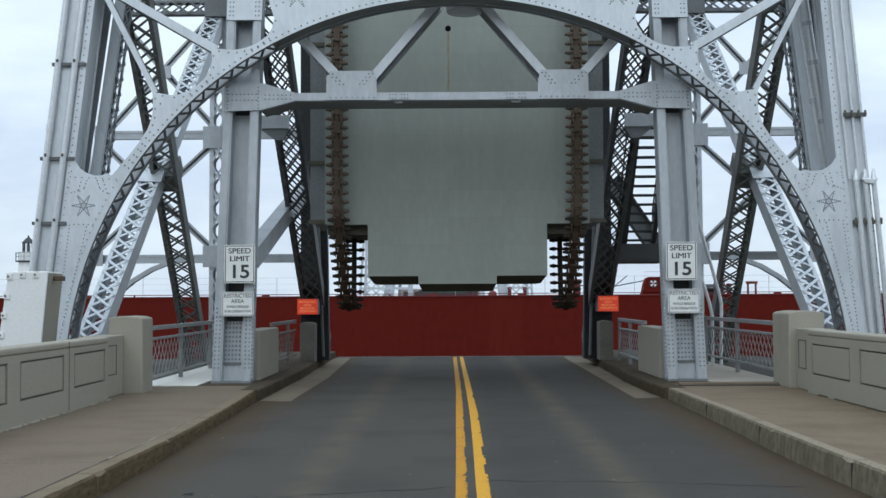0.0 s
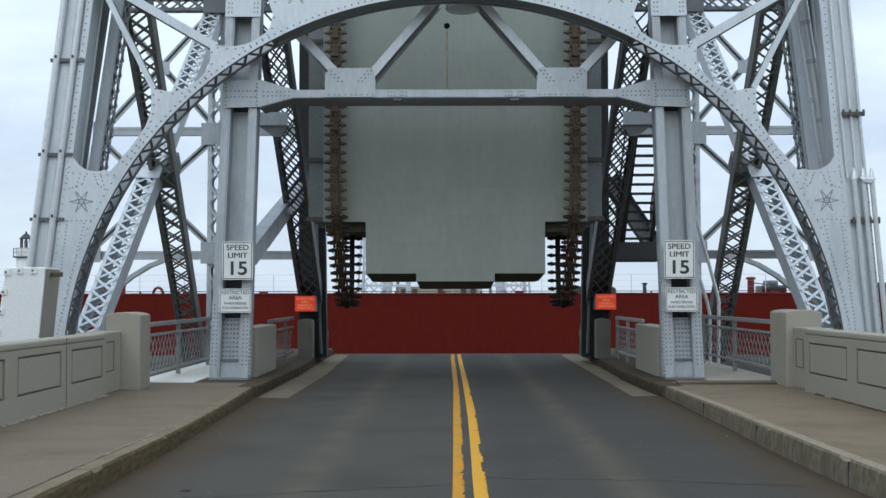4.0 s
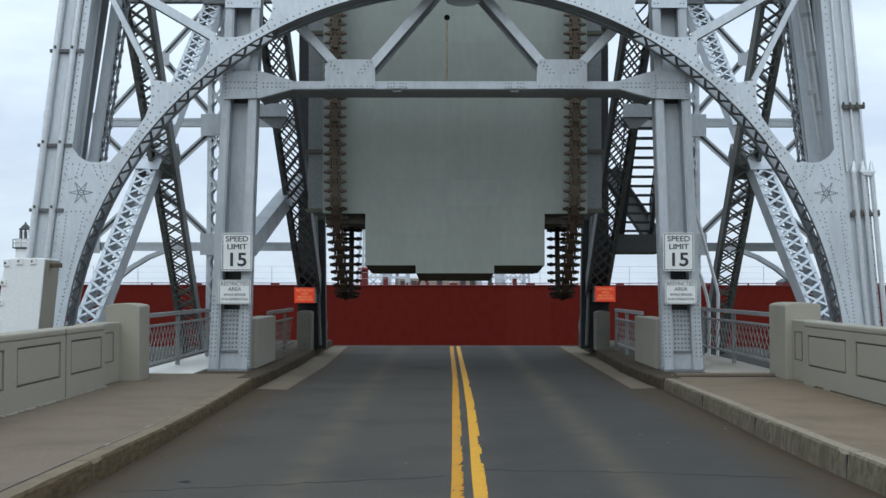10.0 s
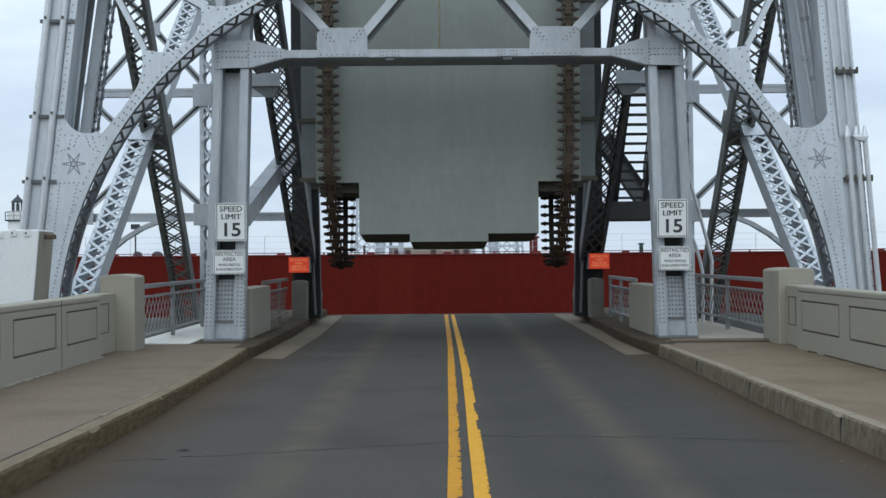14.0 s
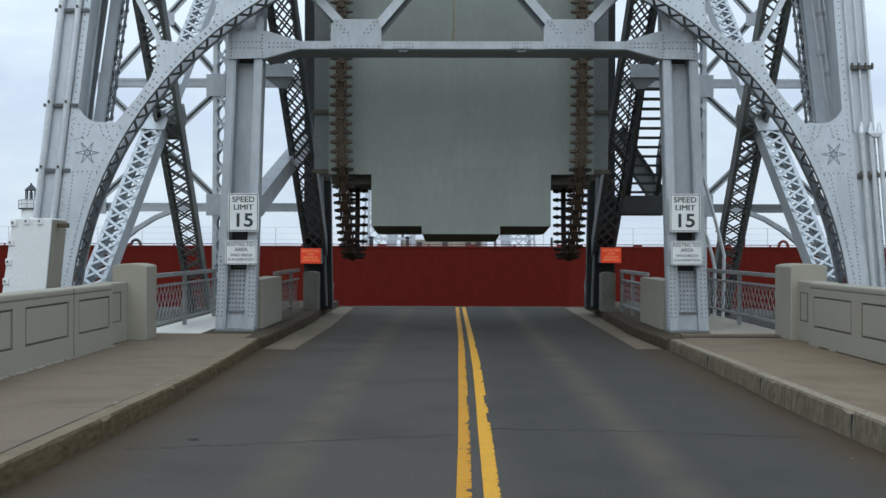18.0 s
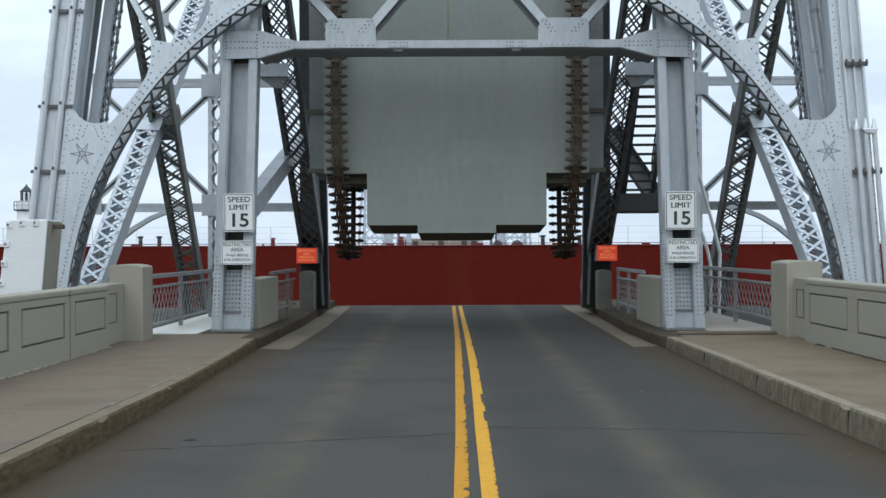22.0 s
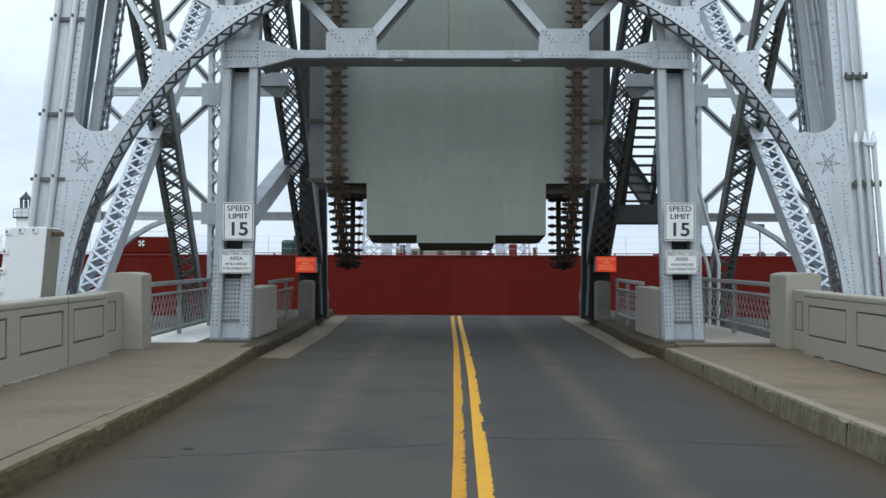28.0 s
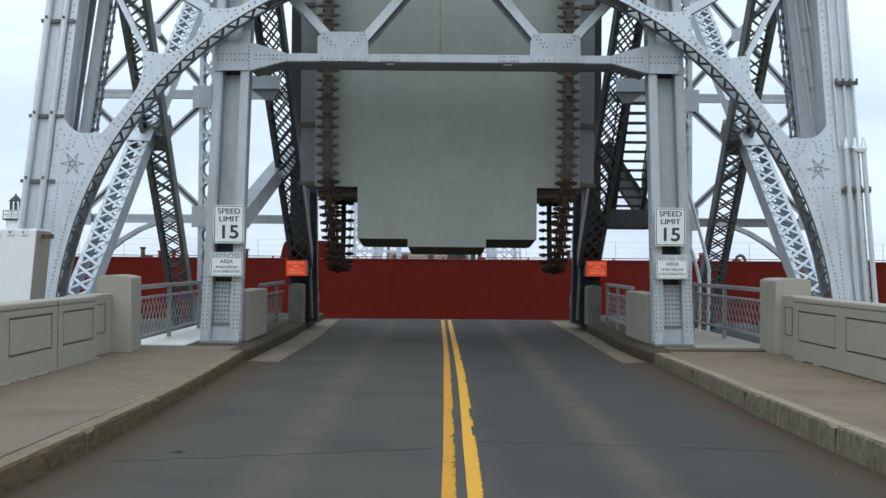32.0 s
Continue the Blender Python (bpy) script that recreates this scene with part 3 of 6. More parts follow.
def kerb_run(foot, out, y0, y1, n, high, wide, face, top_mat="kerb"):
    """Kerb stones in a row; out is the side away from the road."""
    step = (y1 - y0) / n
    r = random.Random(n)
    row = thing("kerb", (along(foot, y0), y0, 0), "worn stained concrete kerb with chipped edges along the road", "kerb", "kerbs", "structure")
    for i in range(n):
        sh = Shape()
        a, b = y0 + i * step + 0.013, y0 + (i + 1) * step - 0.013
        e = r.uniform(-0.006, 0.006)
        cuts = 26
        rings = []
        for c in range(cuts + 1):
            y = a + (b - a) * c / cuts
            chip = r.random() ** 6 * 0.022
            x_face = along(foot, y)
            x = x_face + e + r.uniform(-0.0015, 0.0015)
            top = along(high, y) + e * 0.3
            rings.append([(x - 0.004 * out, y, -0.02), (x + r.uniform(-0.0015, 0.0015), y, top * 0.5), (x + 0.010 * out, y, top - 0.022 - chip),
                          (x + (0.028 + chip) * out, y, top), (x_face + wide * out, y, top), (x_face + wide * out, y, -0.02)])
        k = 6
        vs = [v for ring in rings for v in ring]
        fs = [tuple(range(k)), tuple(reversed(range(cuts * k, cuts * k + k)))]
        for c in range(cuts):
            fs += [(c * k + q, c * k + (q + 1) % k, (c + 1) * k + (q + 1) % k, (c + 1) * k + q) for q in range(k)]
        sh.add(vs, fs)
        stone = part("kerb_stone", sh, top_mat, row)
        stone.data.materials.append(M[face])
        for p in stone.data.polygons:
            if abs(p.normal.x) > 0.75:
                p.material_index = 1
        if i and y0 < 0 < out:                               # dark strip between two stones, for the shade the open joint lacks
            ya, xa, za = a - 0.013, along(foot, a), along(high, a)
            sh = Shape()
            sh.box(min(xa - 0.004 * out, xa + 0.1 * out), max(xa - 0.004 * out, xa + 0.1 * out), ya - 0.02, ya + 0.02, 0.0, za - 0.03)
            part("joint_shade", sh, "crack", row)


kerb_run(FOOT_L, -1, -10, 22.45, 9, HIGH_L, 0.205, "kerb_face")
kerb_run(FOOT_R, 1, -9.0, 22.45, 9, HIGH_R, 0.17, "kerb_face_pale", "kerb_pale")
kerb_run(FOOT_LT, -1, 22.46, 38.8, 6, HIGH_T, 0.34, "kerb_dirt_shade", "walkway_dirt_shade")
kerb_run(FOOT_RT, 1, 22.46, 38.8, 6, HIGH_T, 0.40, "kerb_dirt_shade", "walkway_dirt_shade")

# pale mortar left in the joint behind the kerb
rng = random.Random(8)
s, y = Shape(), 9.0
while y < 22:
    w = rng.uniform(0.06, 0.45)
    if rng.random() < 0.62 and 11.0 < y < 17.5:
        a, b, w2 = y, y + w, rng.uniform(0.003, 0.016)
        pts = [(along(FOOT_L, q) - 0.212 + e * w2 + rng.uniform(-0.004, 0.004), q) for e in (-1, 1) for q in (a, (a + b) / 2, b)]
        s.add([(px, q, along(HIGH_L, q) + 0.006) for px, q in pts], [(0, 3, 4, 1), (1, 4, 5, 2)])
    y += w
tagged(part("joint_mortar", s, "mortar"), "broken pale mortar in the joint behind the kerb", "mortar", kind="stuff")
# where the mortar is gone the joint stands open
s = Shape()
ys = [5.0 + 0.22 * q for q in range(41)]
edge = [[(along(FOOT_L, q) - 0.212 + e * rng.uniform(0.004, 0.011), q, along(HIGH_L, q) + 0.003) for q in ys] for e in (-1, 1)]
s.add(edge[0] + edge[1], [(j, j + 41, j + 42, j + 1) for j in range(40)])
tagged(part("open_joint", s, "crack"), "dark open joint between kerb and pavement", "joint", kind="structure")
# grit on the asphalt
s = Shape()
for i in range(60):
    x, y, r = rng.uniform(-3.3, 3.8), rng.uniform(8.5, 30), rng.uniform(0.006, 0.016)
    s.add([(x - r, y, 0.001), (x, y - r, 0.001), (x + r, y, 0.001), (x, y + r, 0.001), (x, y, r)], [(0, 1, 4), (1, 2, 4), (2, 3, 4), (3, 0, 4)])
tagged(part("grit", s, "apron"), "small pale stones scattered on the asphalt", "grit", kind="stuff")
s = Shape()
s.add([(-2.56, 11.72, 0.006), (-2.46, 11.70, 0.006), (-2.44, 11.75, 0.02), (-2.49, 11.80, 0.012), (-2.55, 11.78, 0.006)], [(0, 1, 2, 3, 4)])
tagged(part("dark_scrap", s, "crack"), "small dark scrap lying on the asphalt", "litter")

# pavements, in slabs with joints
for x0, x1, p0, p1, mat in ((PL - 0.4, KL - 0.425, PL - 0.4, -4.88, "plate"), (KR + 0.33, PR + 0.4, 5.10, PR + 0.4, "tan_deck")):
    walkway = thing("pavement", (x0, 0, 0), "brown-grey concrete pavement with worn joints", "pavement", "pavements", "structure")
    y = -10.0
    foot, high, side = (FOOT_L, HIGH_L, -1) if p0 < 0 else (FOOT_R, HIGH_R, 1)
    wall_x, wide = (x0, 0.215) if side < 0 else (x1, 0.18)
    for j, length in enumerate((6.0, 5.6, 5.4, 5.5, 5.3, 4.75)):
        s = Shape()
        a, b = y + 0.006, y + length - 0.006
        rows = [a + (b - a) * c / 8 for c in range(9)]
        vs = []
        for q in rows:
            xk, zk = along(foot, q) + wide * side, along(high, q) - 0.004
            vs += [(xk, q, -0.02), (xk, q, zk), (xk + 0.5 * side, q, 0.5 * zk + 0.1), (wall_x, q, 0.2), (wall_x, q, -0.02)]
        fs = [tuple(range(5)), tuple(reversed(range(40, 45)))]
        for c in range(8):
            fs += [(5 * c + q, 5 * c + (q + 1) % 5, 5 * c + 5 + (q + 1) % 5, 5 * c + 5 + q) for q in range(5)]
        s.add(vs, fs)
        part("slab", s, "walkway" if side < 0 else "walkway_red", walkway)
        y += length
    s = Shape()
    s.box(x0, x1, y, y + 1.0, -0.02, 0.2)
    part("slab", s, "walkway" if side < 0 else "walkway_red", walkway)
    y += 1.0
    s = Shape()
    s.box(p0, p1, y + 0.012, 31.5, -0.02, 0.215)
    part("walkway_plate", s, mat, walkway, "pale bare walkway deck")
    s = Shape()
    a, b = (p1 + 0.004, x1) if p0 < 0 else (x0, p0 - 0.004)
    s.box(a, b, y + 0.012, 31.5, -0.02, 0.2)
    part("slab", s, "walkway_dirt_shade", walkway, "dirty brown pavement slab darkened for the shade inside the tower")
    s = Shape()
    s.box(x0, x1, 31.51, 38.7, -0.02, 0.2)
    part("slab", s, "walkway_dirt_shade", walkway, "dirty brown pavement slab darkened for the shade inside the tower")
s = Shape()
s.box(KR + 0.42, PR + 0.35, 23.0, 23.3, 0.2, 0.25)
tagged(part("threshold_slab", s, "walkway", bevel=0.01), "raised brown concrete lip across the pavement", "slab", kind="structure")


# shadow line of the raised lip, put in as a thin dark strip
s = Shape()
s.box(KR + 0.40, PR + 0.40, 22.90, 22.992, 0.19, 0.212)
tagged(part("threshold_shadow", s, "crack"), "dark strip painted as the shadow line before the raised concrete lip", "joint", kind="structure")


# unseen plain walls behind the camera, added to block low sky light
for x0, x1, y1, z1 in ((-60, -12, -20, 12.5), (-12, -6.5, -44, 10.0), (6.8, 13, -44, 10.5), (13, 60, -20, 13.0), (-6.5, 6.8, -75, 12.0)):
    s = Shape()
    s.box(x0, x1, y1 - 3, y1, -1.2, z1)
    tagged(part("blocking_wall", s, "sky_blocker"), "plain dark unseen wall behind the camera that blocks low sky light", "wall", "street walls", "structure")


# ---- parapets ----
def parapet(side, face, y_end, panels, top):
    """A concrete parapet whose road face has panels set off by sunk grooves."""
    th = 0.36 * side
    lo, hi = min(face, face + th), max(face, face + th)
    p = thing("parapet", (face + th / 2, y_end - 8, 0.2), "beige-grey concrete parapet with grooved rectangular panels beside the pavement", "parapet", "parapets")
    xa, xb = (hi - 0.03, hi) if side < 0 else (lo, lo + 0.03)          # the face layer
    core = Shape()
    core.box(lo if side < 0 else lo + 0.03, hi - 0.03 if side < 0 else hi, -9.0, y_end, 0.2, top - 0.10)
    part("core", core, "parapet", p)
    cap = Shape()
    cap.box(lo, hi, -9.0, y_end, top - 0.10, top)
    part("coping", cap, "parapet", p, bevel=0.03)
    zt, zb = 1.06, 0.53
    edges = [-9.0] + [e for pr in sorted(panels) for e in pr] + [y_end]
    rails = Shape()
    rails.box(xa, xb, -9.0, y_end, zt, top - 0.10)
    rails.box(xa, xb, -9.0, y_end, 0.2, zb)
    part("face_band", rails, "parapet", p)
    for a, b in zip(edges[0::2], edges[1::2]):
        m = Shape()
        m.box(xa, xb, a, b, zb, zt)
        part("face_upright", m, "parapet", p)
    for a, b in panels:
        g = 0.03
        m = Shape()
        m.box(xa, xb - 0.006 if side < 0 else xb, a + 0.06, b - 0.06, zb + g, zt - g)
        part("panel", m, "parapet", p, bevel=0.006)
        # dark sheet at the grooves' bottom deepens their shade by colour
        q = Shape()
        q.box(xa - 0.001 if side < 0 else xb - 0.004, xa + 0.004 if side < 0 else xb + 0.001, a + 0.001, b - 0.001, zb + 0.001, zt - 0.001)
        part("groove_bed", q, "groove", p)
    # broken mortar along the foot
    r = random.Random(11 + side)
    mort = Shape()
    y = 9.0
    while y < y_end:
        w = r.uniform(0.15, 0.7)
        if r.random() < 0.6:
            x0 = hi if side < 0 else lo
            d = r.uniform(0.02, 0.06) * (1 if side < 0 else -1)
            mort.add([(x0, y, 0.2), (x0 + d, y + w * 0.3, 0.203), (x0 + d * 0.8, y + w * 0.8, 0.203), (x0, y + w, 0.2), (x0, y, 0.225), (x0, y + w, 0.222)],
                     [(0, 1, 2, 3), (0, 4, 1), (1, 4, 5, 2), (2, 5, 3)])
        y += w
    tagged(part("mortar", mort, "mortar" if side < 0 else "walkway_dirt_shade", p), kind="stuff")
    return p


parapet(-1, PL, 20.32, [(16.16 - 2.3 * j, 18.0 - 2.3 * j) for j in range(9, 0, -1)] + [(16.16, 18.0), (18.48, 20.14)], 1.25)
parapet(1, PR, 21.2, [(14.0 - 2.5 * j, 16.0 - 2.5 * j) for j in range(8, 0, -1)] + [(13.9, 15.95), (16.4, 18.5), (18.95, 20.95)], 1.29)
for face, side, ya, yb, top in ((PR + 0.12, 1, 21.205, 22.295, 1.29), (PL - 0.13, -1, 20.325, 21.745, 1.25)):
    s = Shape()
    s.box(min(face, face + 0.4 * side), max(face, face + 0.4 * side), ya, yb, 0.2, top)
    ret = tagged(part("parapet_return", s, "parapet", bevel=0.02), "short set-back concrete length between parapet and pier", "parapet", "parapet returns")
    pa, pb = (21.66, 22.14) if side > 0 else (20.5, 21.3)
    # nothing is cut here: dark strips on the face give the grooves' shade
    for y0, y1, z0, z1 in ((pa, pb, 1.07, 1.09), (pa, pb, 0.57, 0.59), (pa, pa + 0.04, 0.59, 1.07), (pb - 0.04, pb, 0.59, 1.07)):
        s = Shape()
        s.box(face - 0.005, face + 0.005, y0, y1, z0, z1)
        part("groove", s, "groove", ret)
s = Shape()
s.box(PL - 0.02, PL + 0.002, 18.22, 18.25, 0.2, 1.24)
tagged(part("expansion_joint", s, "groove"), "dark upright joint in the concrete parapet", "joint", kind="structure")


def pier(x, y, w, d, z1, label, mat="parapet"):
    """A parapet's end pier with a softly domed top."""
    p = Shape()
    n = 8
    prof = [(-w / 2, 0.19), (w / 2, 0.19)] + [(w / 2 * math.cos(k * math.pi / n) ** 1 if 0 < k < n else w / 2 * (1 if k == 0 else -1), z1 - 0.06 + 0.06 * math.sin(k * math.pi / n)) for k in range(n + 1)]
    p.plate([(x + a, b) for a, b in prof], y, y + d)
    return tagged(part("parapet_pier", p, mat, bevel=0.02), label, "pier", "parapet piers")


PIER = "beige-grey concrete end pier of the parapet with rounded top"
pier(-5.78, 21.75, 0.62, 0.75, 1.58, PIER)
pier(6.52, 22.3, 0.66, 1.1, 1.60, PIER)
# the two inner piers have their shade in the colour
pier(-3.79, 32.45, 0.38, 0.7, 1.25, "small grey concrete pier where the inner railing ends", "pier_shaded")
pier(4.17, 32.45, 0.36, 0.7, 1.25, "small grey concrete pier where the inner railing ends", "pier_shaded")
for x0, x1 in ((-4.32, -3.92), (4.32, 4.72)):
    s = Shape()
    s.box(x0, x1, 25.15, 28.0, 0.19, 1.22)
    tagged(part("barrier_wall", s, "parapet", bevel=0.02), "low beige-grey concrete barrier wall behind the sign column", "wall", "barrier walls")


# ---- railings ----
def railing(x, y0, y1, zs, label, posts, post_w=0.06, mat="rail", bar=0.024):
    """Posts, three rails at heights zs (top, middle, foot) and a lattice of crossed flat bars."""
    r = thing("railing", (x, (y0 + y1) / 2, 0.2), label, "railing", "walkway railings")
    top, mid, low = zs
    for y in posts:
        sh = Shape()
        sh.box(x - 0.035, x + 0.035, y - post_w, y + post_w, 0.2, top - 0.005)
        part("post", sh, mat, r)
    for z, h, w in ((top, 0.085, 0.04), (mid, 0.05, 0.03), (low, 0.05, 0.03)):
        sh = Shape()
        sh.box(x - w, x + w, y0, y1, z - h, z)
        part("rail", sh, mat, r, bevel=0.008)
    z0, z1 = low, mid - 0.05
    n = int((y1 - y0) / 0.3)
    bars = []
    for sign in (1, -1):
        sh = Shape()
        sh.beam((0, 0, 0), (0, 0.6 * sign, z1 - z0), (1, 0, 0), 0.010, bar)
        bars.append((sign, sh.mesh("lattice_bar", mat)))
    for k in range(n - 1):
        for sign, me in bars:
            ob = part("lattice_bar", me, mat, r)
            ob.matrix_basis = Matrix.Translation((x + 0.008 * sign, y0 + 0.3 * (k + (0 if sign > 0 else 2)), z0))
    return r


railing(-5.75, 22.5, 33.5, (1.36, 1.135, 0.40), "grey steel walkway railing with crossed lattice bars", (26.1, 29.3, 32.5), bar=0.018)
railing(6.30, 23.4, 33.5, (1.39, 1.16, 0.475), "grey steel walkway railing with crossed lattice bars", (26.75, 30.0, 33.2))
railing(-4.10, 28.05, 32.4, (1.32, 1.07, 0.42), "sooty rust-tinged steel inner railing with lattice bars", (28.4, 30.9), 0.05, "rail_rusty", 0.018)
railing(4.50, 28.05, 32.4, (1.32, 1.07, 0.42), "grey steel inner railing with crossed lattice bars", (28.4, 30.4, 32.3), 0.05)


# ---- the lift bridge's near tower ----
YF, YB, YR = 24.3, 25.1, 34.5     # front plane, back of the front portal, canal-side plane
tower = thing("bridge_tower", (XC, 29.4, 0), "silver-grey riveted steel lift bridge tower with a round portal arch", "bridge tower")


def mirror(sh):
    """The same shape on the other side of the tower's centre line."""
    o = Shape()
    o.add([(2 * XC - x, y, z) for x, y, z in sh.v], [tuple(reversed(f)) for f in sh.f])
    return o


def both(name, sh, mat, parent=tower, label="", bevel=0.0):
    return [part(name, sh, mat, parent, label, bevel), part(name, mirror(sh), mat, parent, label, bevel)]


def at(u, y, z):
    return Vector((XC + u, y, z))


def laced_bar(name, pa, pb, sd, w, d, pitch, mat="steel", chord=0.09, bar=0.055, cross=True, label="", faces=(1, -1), multi=1):
    """A built-up member from pa to pb: two channels w apart along sd, joined by lacing bars."""
    pa, pb, sd = Vector(pa), Vector(pb), Vector(sd)
    way = (pb - pa).normalized()
    sd = (sd - way * sd.dot(way)).normalized()
    ot = way.cross(sd).normalized()
    m = None
    for e in (1, -1):
        sh = Shape()
        mid = sd * (e * w / 2)
        sh.channel(pa + mid, pb + mid, sd * e, chord, d, 0.024)
        if m is None:
            m = part(name, sh, mat, tower, label)
        else:
            part("channel", sh, mat, m)
    length = (pb - pa).length
    n = max(2, round(length / pitch))
    step = length / n
    inner = w - 0.06
    rot = Matrix((way, sd, ot)).transposed().to_4x4()
    meshes = []
    for e in (1, -1):
        q = Shape()
        q.beam((0, -inner / 2 * e, 0), (step, inner / 2 * e, 0), (0, 0, 1), 0.014, bar)
        meshes.append(q.mesh("lacing_bar", mat))
    for g in faces:
        for k in range(n * multi - multi + 1):
            for j, me in enumerate(meshes):
                if not cross and (k + j) % 2:
                    continue
                ob = part("lacing_bar", me, mat, m)
                ob.matrix_basis = Matrix.Translation(pa + way * (k * step / multi) + ot * (g * (d / 2 + 0.009 + 0.015 * j))) @ rot


def laced(name, a, b, side, w, d, pitch, **more):
    """A built-up member on both sides of the tower."""
    for sgn in (1, -1):
        laced_bar(name, at(a[0] * sgn, a[1], a[2]), at(b[0] * sgn, b[1], b[2]), (side[0] * sgn, side[1], side[2]), w, d, pitch, **more)


FORE[0] = 0.968
XA = XC - 0.05
ARC_Z, ARC_R = 0.09, 7.83


def arc(r, deg):
    return (-r * math.cos(radians(deg)), ARC_Z + r * math.sin(radians(deg)))


# the arch plate's upper edge, from springing to crown: a narrow band that flares into gussets
BAND = ((0, 8.25), (26, 8.25), (30, 8.15), (33, 8.08), (36, 8.04), (38, 8.04), (40, 8.07), (41, 8.12), (42.2, 8.20), (43.4, 8.35), (44.4, 8.51), (44.7, 8.43),
        (45.2, 8.34), (45.8, 8.21), (47, 8.07), (48.5, 7.99), (50.5, 7.99), (51.5, 8.02), (52.7, 8.09), (53.6, 8.22), (54.3, 8.40), (54.8, 8.36), (55.8, 8.22),
        (57.2, 8.09), (58.7, 8.01), (60.2, 7.99), (62, 8.02), (63, 8.10), (64, 8.28), (64.4, 8.7), (90, 8.7))


def outer_radius(deg):
    d = min(deg, 180 - deg)
    for (a, ra), (b, rb) in zip(BAND, BAND[1:]):
        if d <= b:
            t = (d - a) / (b - a)
            return ra + (rb - ra) * t
    return BAND[-1][1]


arch_angles = [k * 0.25 for k in range(8, 713)]
arch = None
for y0, y1, nm in ((YF, YF + 0.03, "arch"), (YB - 0.03, YB, "arch_back_plate")):
    s = Shape()
    wide = outer_radius if nm == "arch" else (lambda a: 8.0)
    pts = [(XA + arc(ARC_R, a)[0], arc(ARC_R, a)[1], XA + arc(wide(a), a)[0], arc(wide(a), a)[1]) for a in arch_angles]
    n = len(pts)
    vs = [(p[0], y0, p[1]) for p in pts] + [(p[2], y0, p[3]) for p in pts] + [(p[0], y1, p[1]) for p in pts] + [(p[2], y1, p[3]) for p in pts]
    fs = []
    for i in range(n - 1):
        fs += [(i, n + i, n + i + 1, i + 1), (2 * n + i, 2 * n + i + 1, 3 * n + i + 1, 3 * n + i), (i, i + 1, 2 * n + i + 1, 2 * n + i), (n + i, 3 * n + i, 3 * n + i + 1, n + i + 1)]
    s.add(vs, fs)
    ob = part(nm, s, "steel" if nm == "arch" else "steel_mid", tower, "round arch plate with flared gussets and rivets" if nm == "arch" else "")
    arch = arch or ob
# soffit flanges, in the darker copy so that they look shaded
for y0, y1 in ((YF + 0.03, YF + 0.14), (YB - 0.14, YB - 0.03)):
    s = Shape()
    n = len(arch_angles)
    vs = []
    for r in (ARC_R, ARC_R + 0.025):
        for y in (y0, y1):
            vs += [(XA + arc(r, a)[0], y, arc(r, a)[1]) for a in arch_angles]
    fs = []
    for i in range(n - 1):
        fs += [(i, i + 1, n + i + 1, n + i), (2 * n + i, 3 * n + i, 3 * n + i + 1, 2 * n + i + 1), (i, 2 * n + i, 2 * n + i + 1, i + 1), (n + i, n + i + 1, 3 * n + i + 1, 3 * n + i)]
    s.add(vs, fs)
    part("soffit_flange", s, "steel_shaded", tower)
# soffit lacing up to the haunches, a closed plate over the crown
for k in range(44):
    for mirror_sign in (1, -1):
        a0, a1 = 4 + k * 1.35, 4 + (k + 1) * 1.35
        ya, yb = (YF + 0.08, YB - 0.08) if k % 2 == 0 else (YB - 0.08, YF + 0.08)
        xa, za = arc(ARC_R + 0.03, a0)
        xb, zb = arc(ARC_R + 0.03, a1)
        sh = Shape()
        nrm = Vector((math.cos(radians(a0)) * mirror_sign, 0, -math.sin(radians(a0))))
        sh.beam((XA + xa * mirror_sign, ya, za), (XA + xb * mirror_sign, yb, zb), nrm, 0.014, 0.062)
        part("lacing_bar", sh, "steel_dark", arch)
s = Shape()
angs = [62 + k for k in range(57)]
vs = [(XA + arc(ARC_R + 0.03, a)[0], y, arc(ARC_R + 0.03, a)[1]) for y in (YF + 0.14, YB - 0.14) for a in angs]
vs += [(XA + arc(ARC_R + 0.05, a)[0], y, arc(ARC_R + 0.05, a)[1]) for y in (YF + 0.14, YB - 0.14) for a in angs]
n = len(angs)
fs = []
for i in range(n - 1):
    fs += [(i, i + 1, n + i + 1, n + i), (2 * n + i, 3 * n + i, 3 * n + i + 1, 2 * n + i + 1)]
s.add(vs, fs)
part("soffit_plate", s, "steel_shaded", tower)
# rivets along the arch
s = Shape()
spots = []
for k in range(4, 177 * 2):
    a = k * 0.5 * 1.0
    if k % 2 == 0 and 33 < a < 147:
        spots.append((XA + arc(ARC_R + 0.07, a)[0], arc(ARC_R + 0.07, a)[1]))
        ro = outer_radius(a)
        spots.append((XA + arc(ro - 0.07, a)[0], arc(ro - 0.07, a)[1]))
        if ro > 8.4:
            spots.append((XA + arc(ro - 0.22, a)[0], arc(ro - 0.22, a)[1]))
s.rivets(spots, YF)
tagged(part("rivets", s, "rivet", arch), kind="stuff")


# main legs of the front portal
LX = XC - 0.08


def leg_edge(z):
    return -(8.70 - 0.1 * (z - 0.2))


def lean(z):
    """The legs' centre line drifts a little from the arch's with height."""
    return -0.08 + 0.018 * (z - 3.6)


def both_legs(name, sh, mat):
    """A leg's piece on both sides; the legs' own centre line lies a little off the arch's."""
    l = Shape()
    l.add([(x + lean(z), y, z) for x, y, z in sh.v], sh.f)
    r = Shape()
    r.add([(2 * XC - x + lean(z), y, z) for x, y, z in sh.v], [tuple(reversed(f)) for f in sh.f])
    return [part(name, l, mat, tower), part(name, r, mat, tower)]


TOP = 22.0


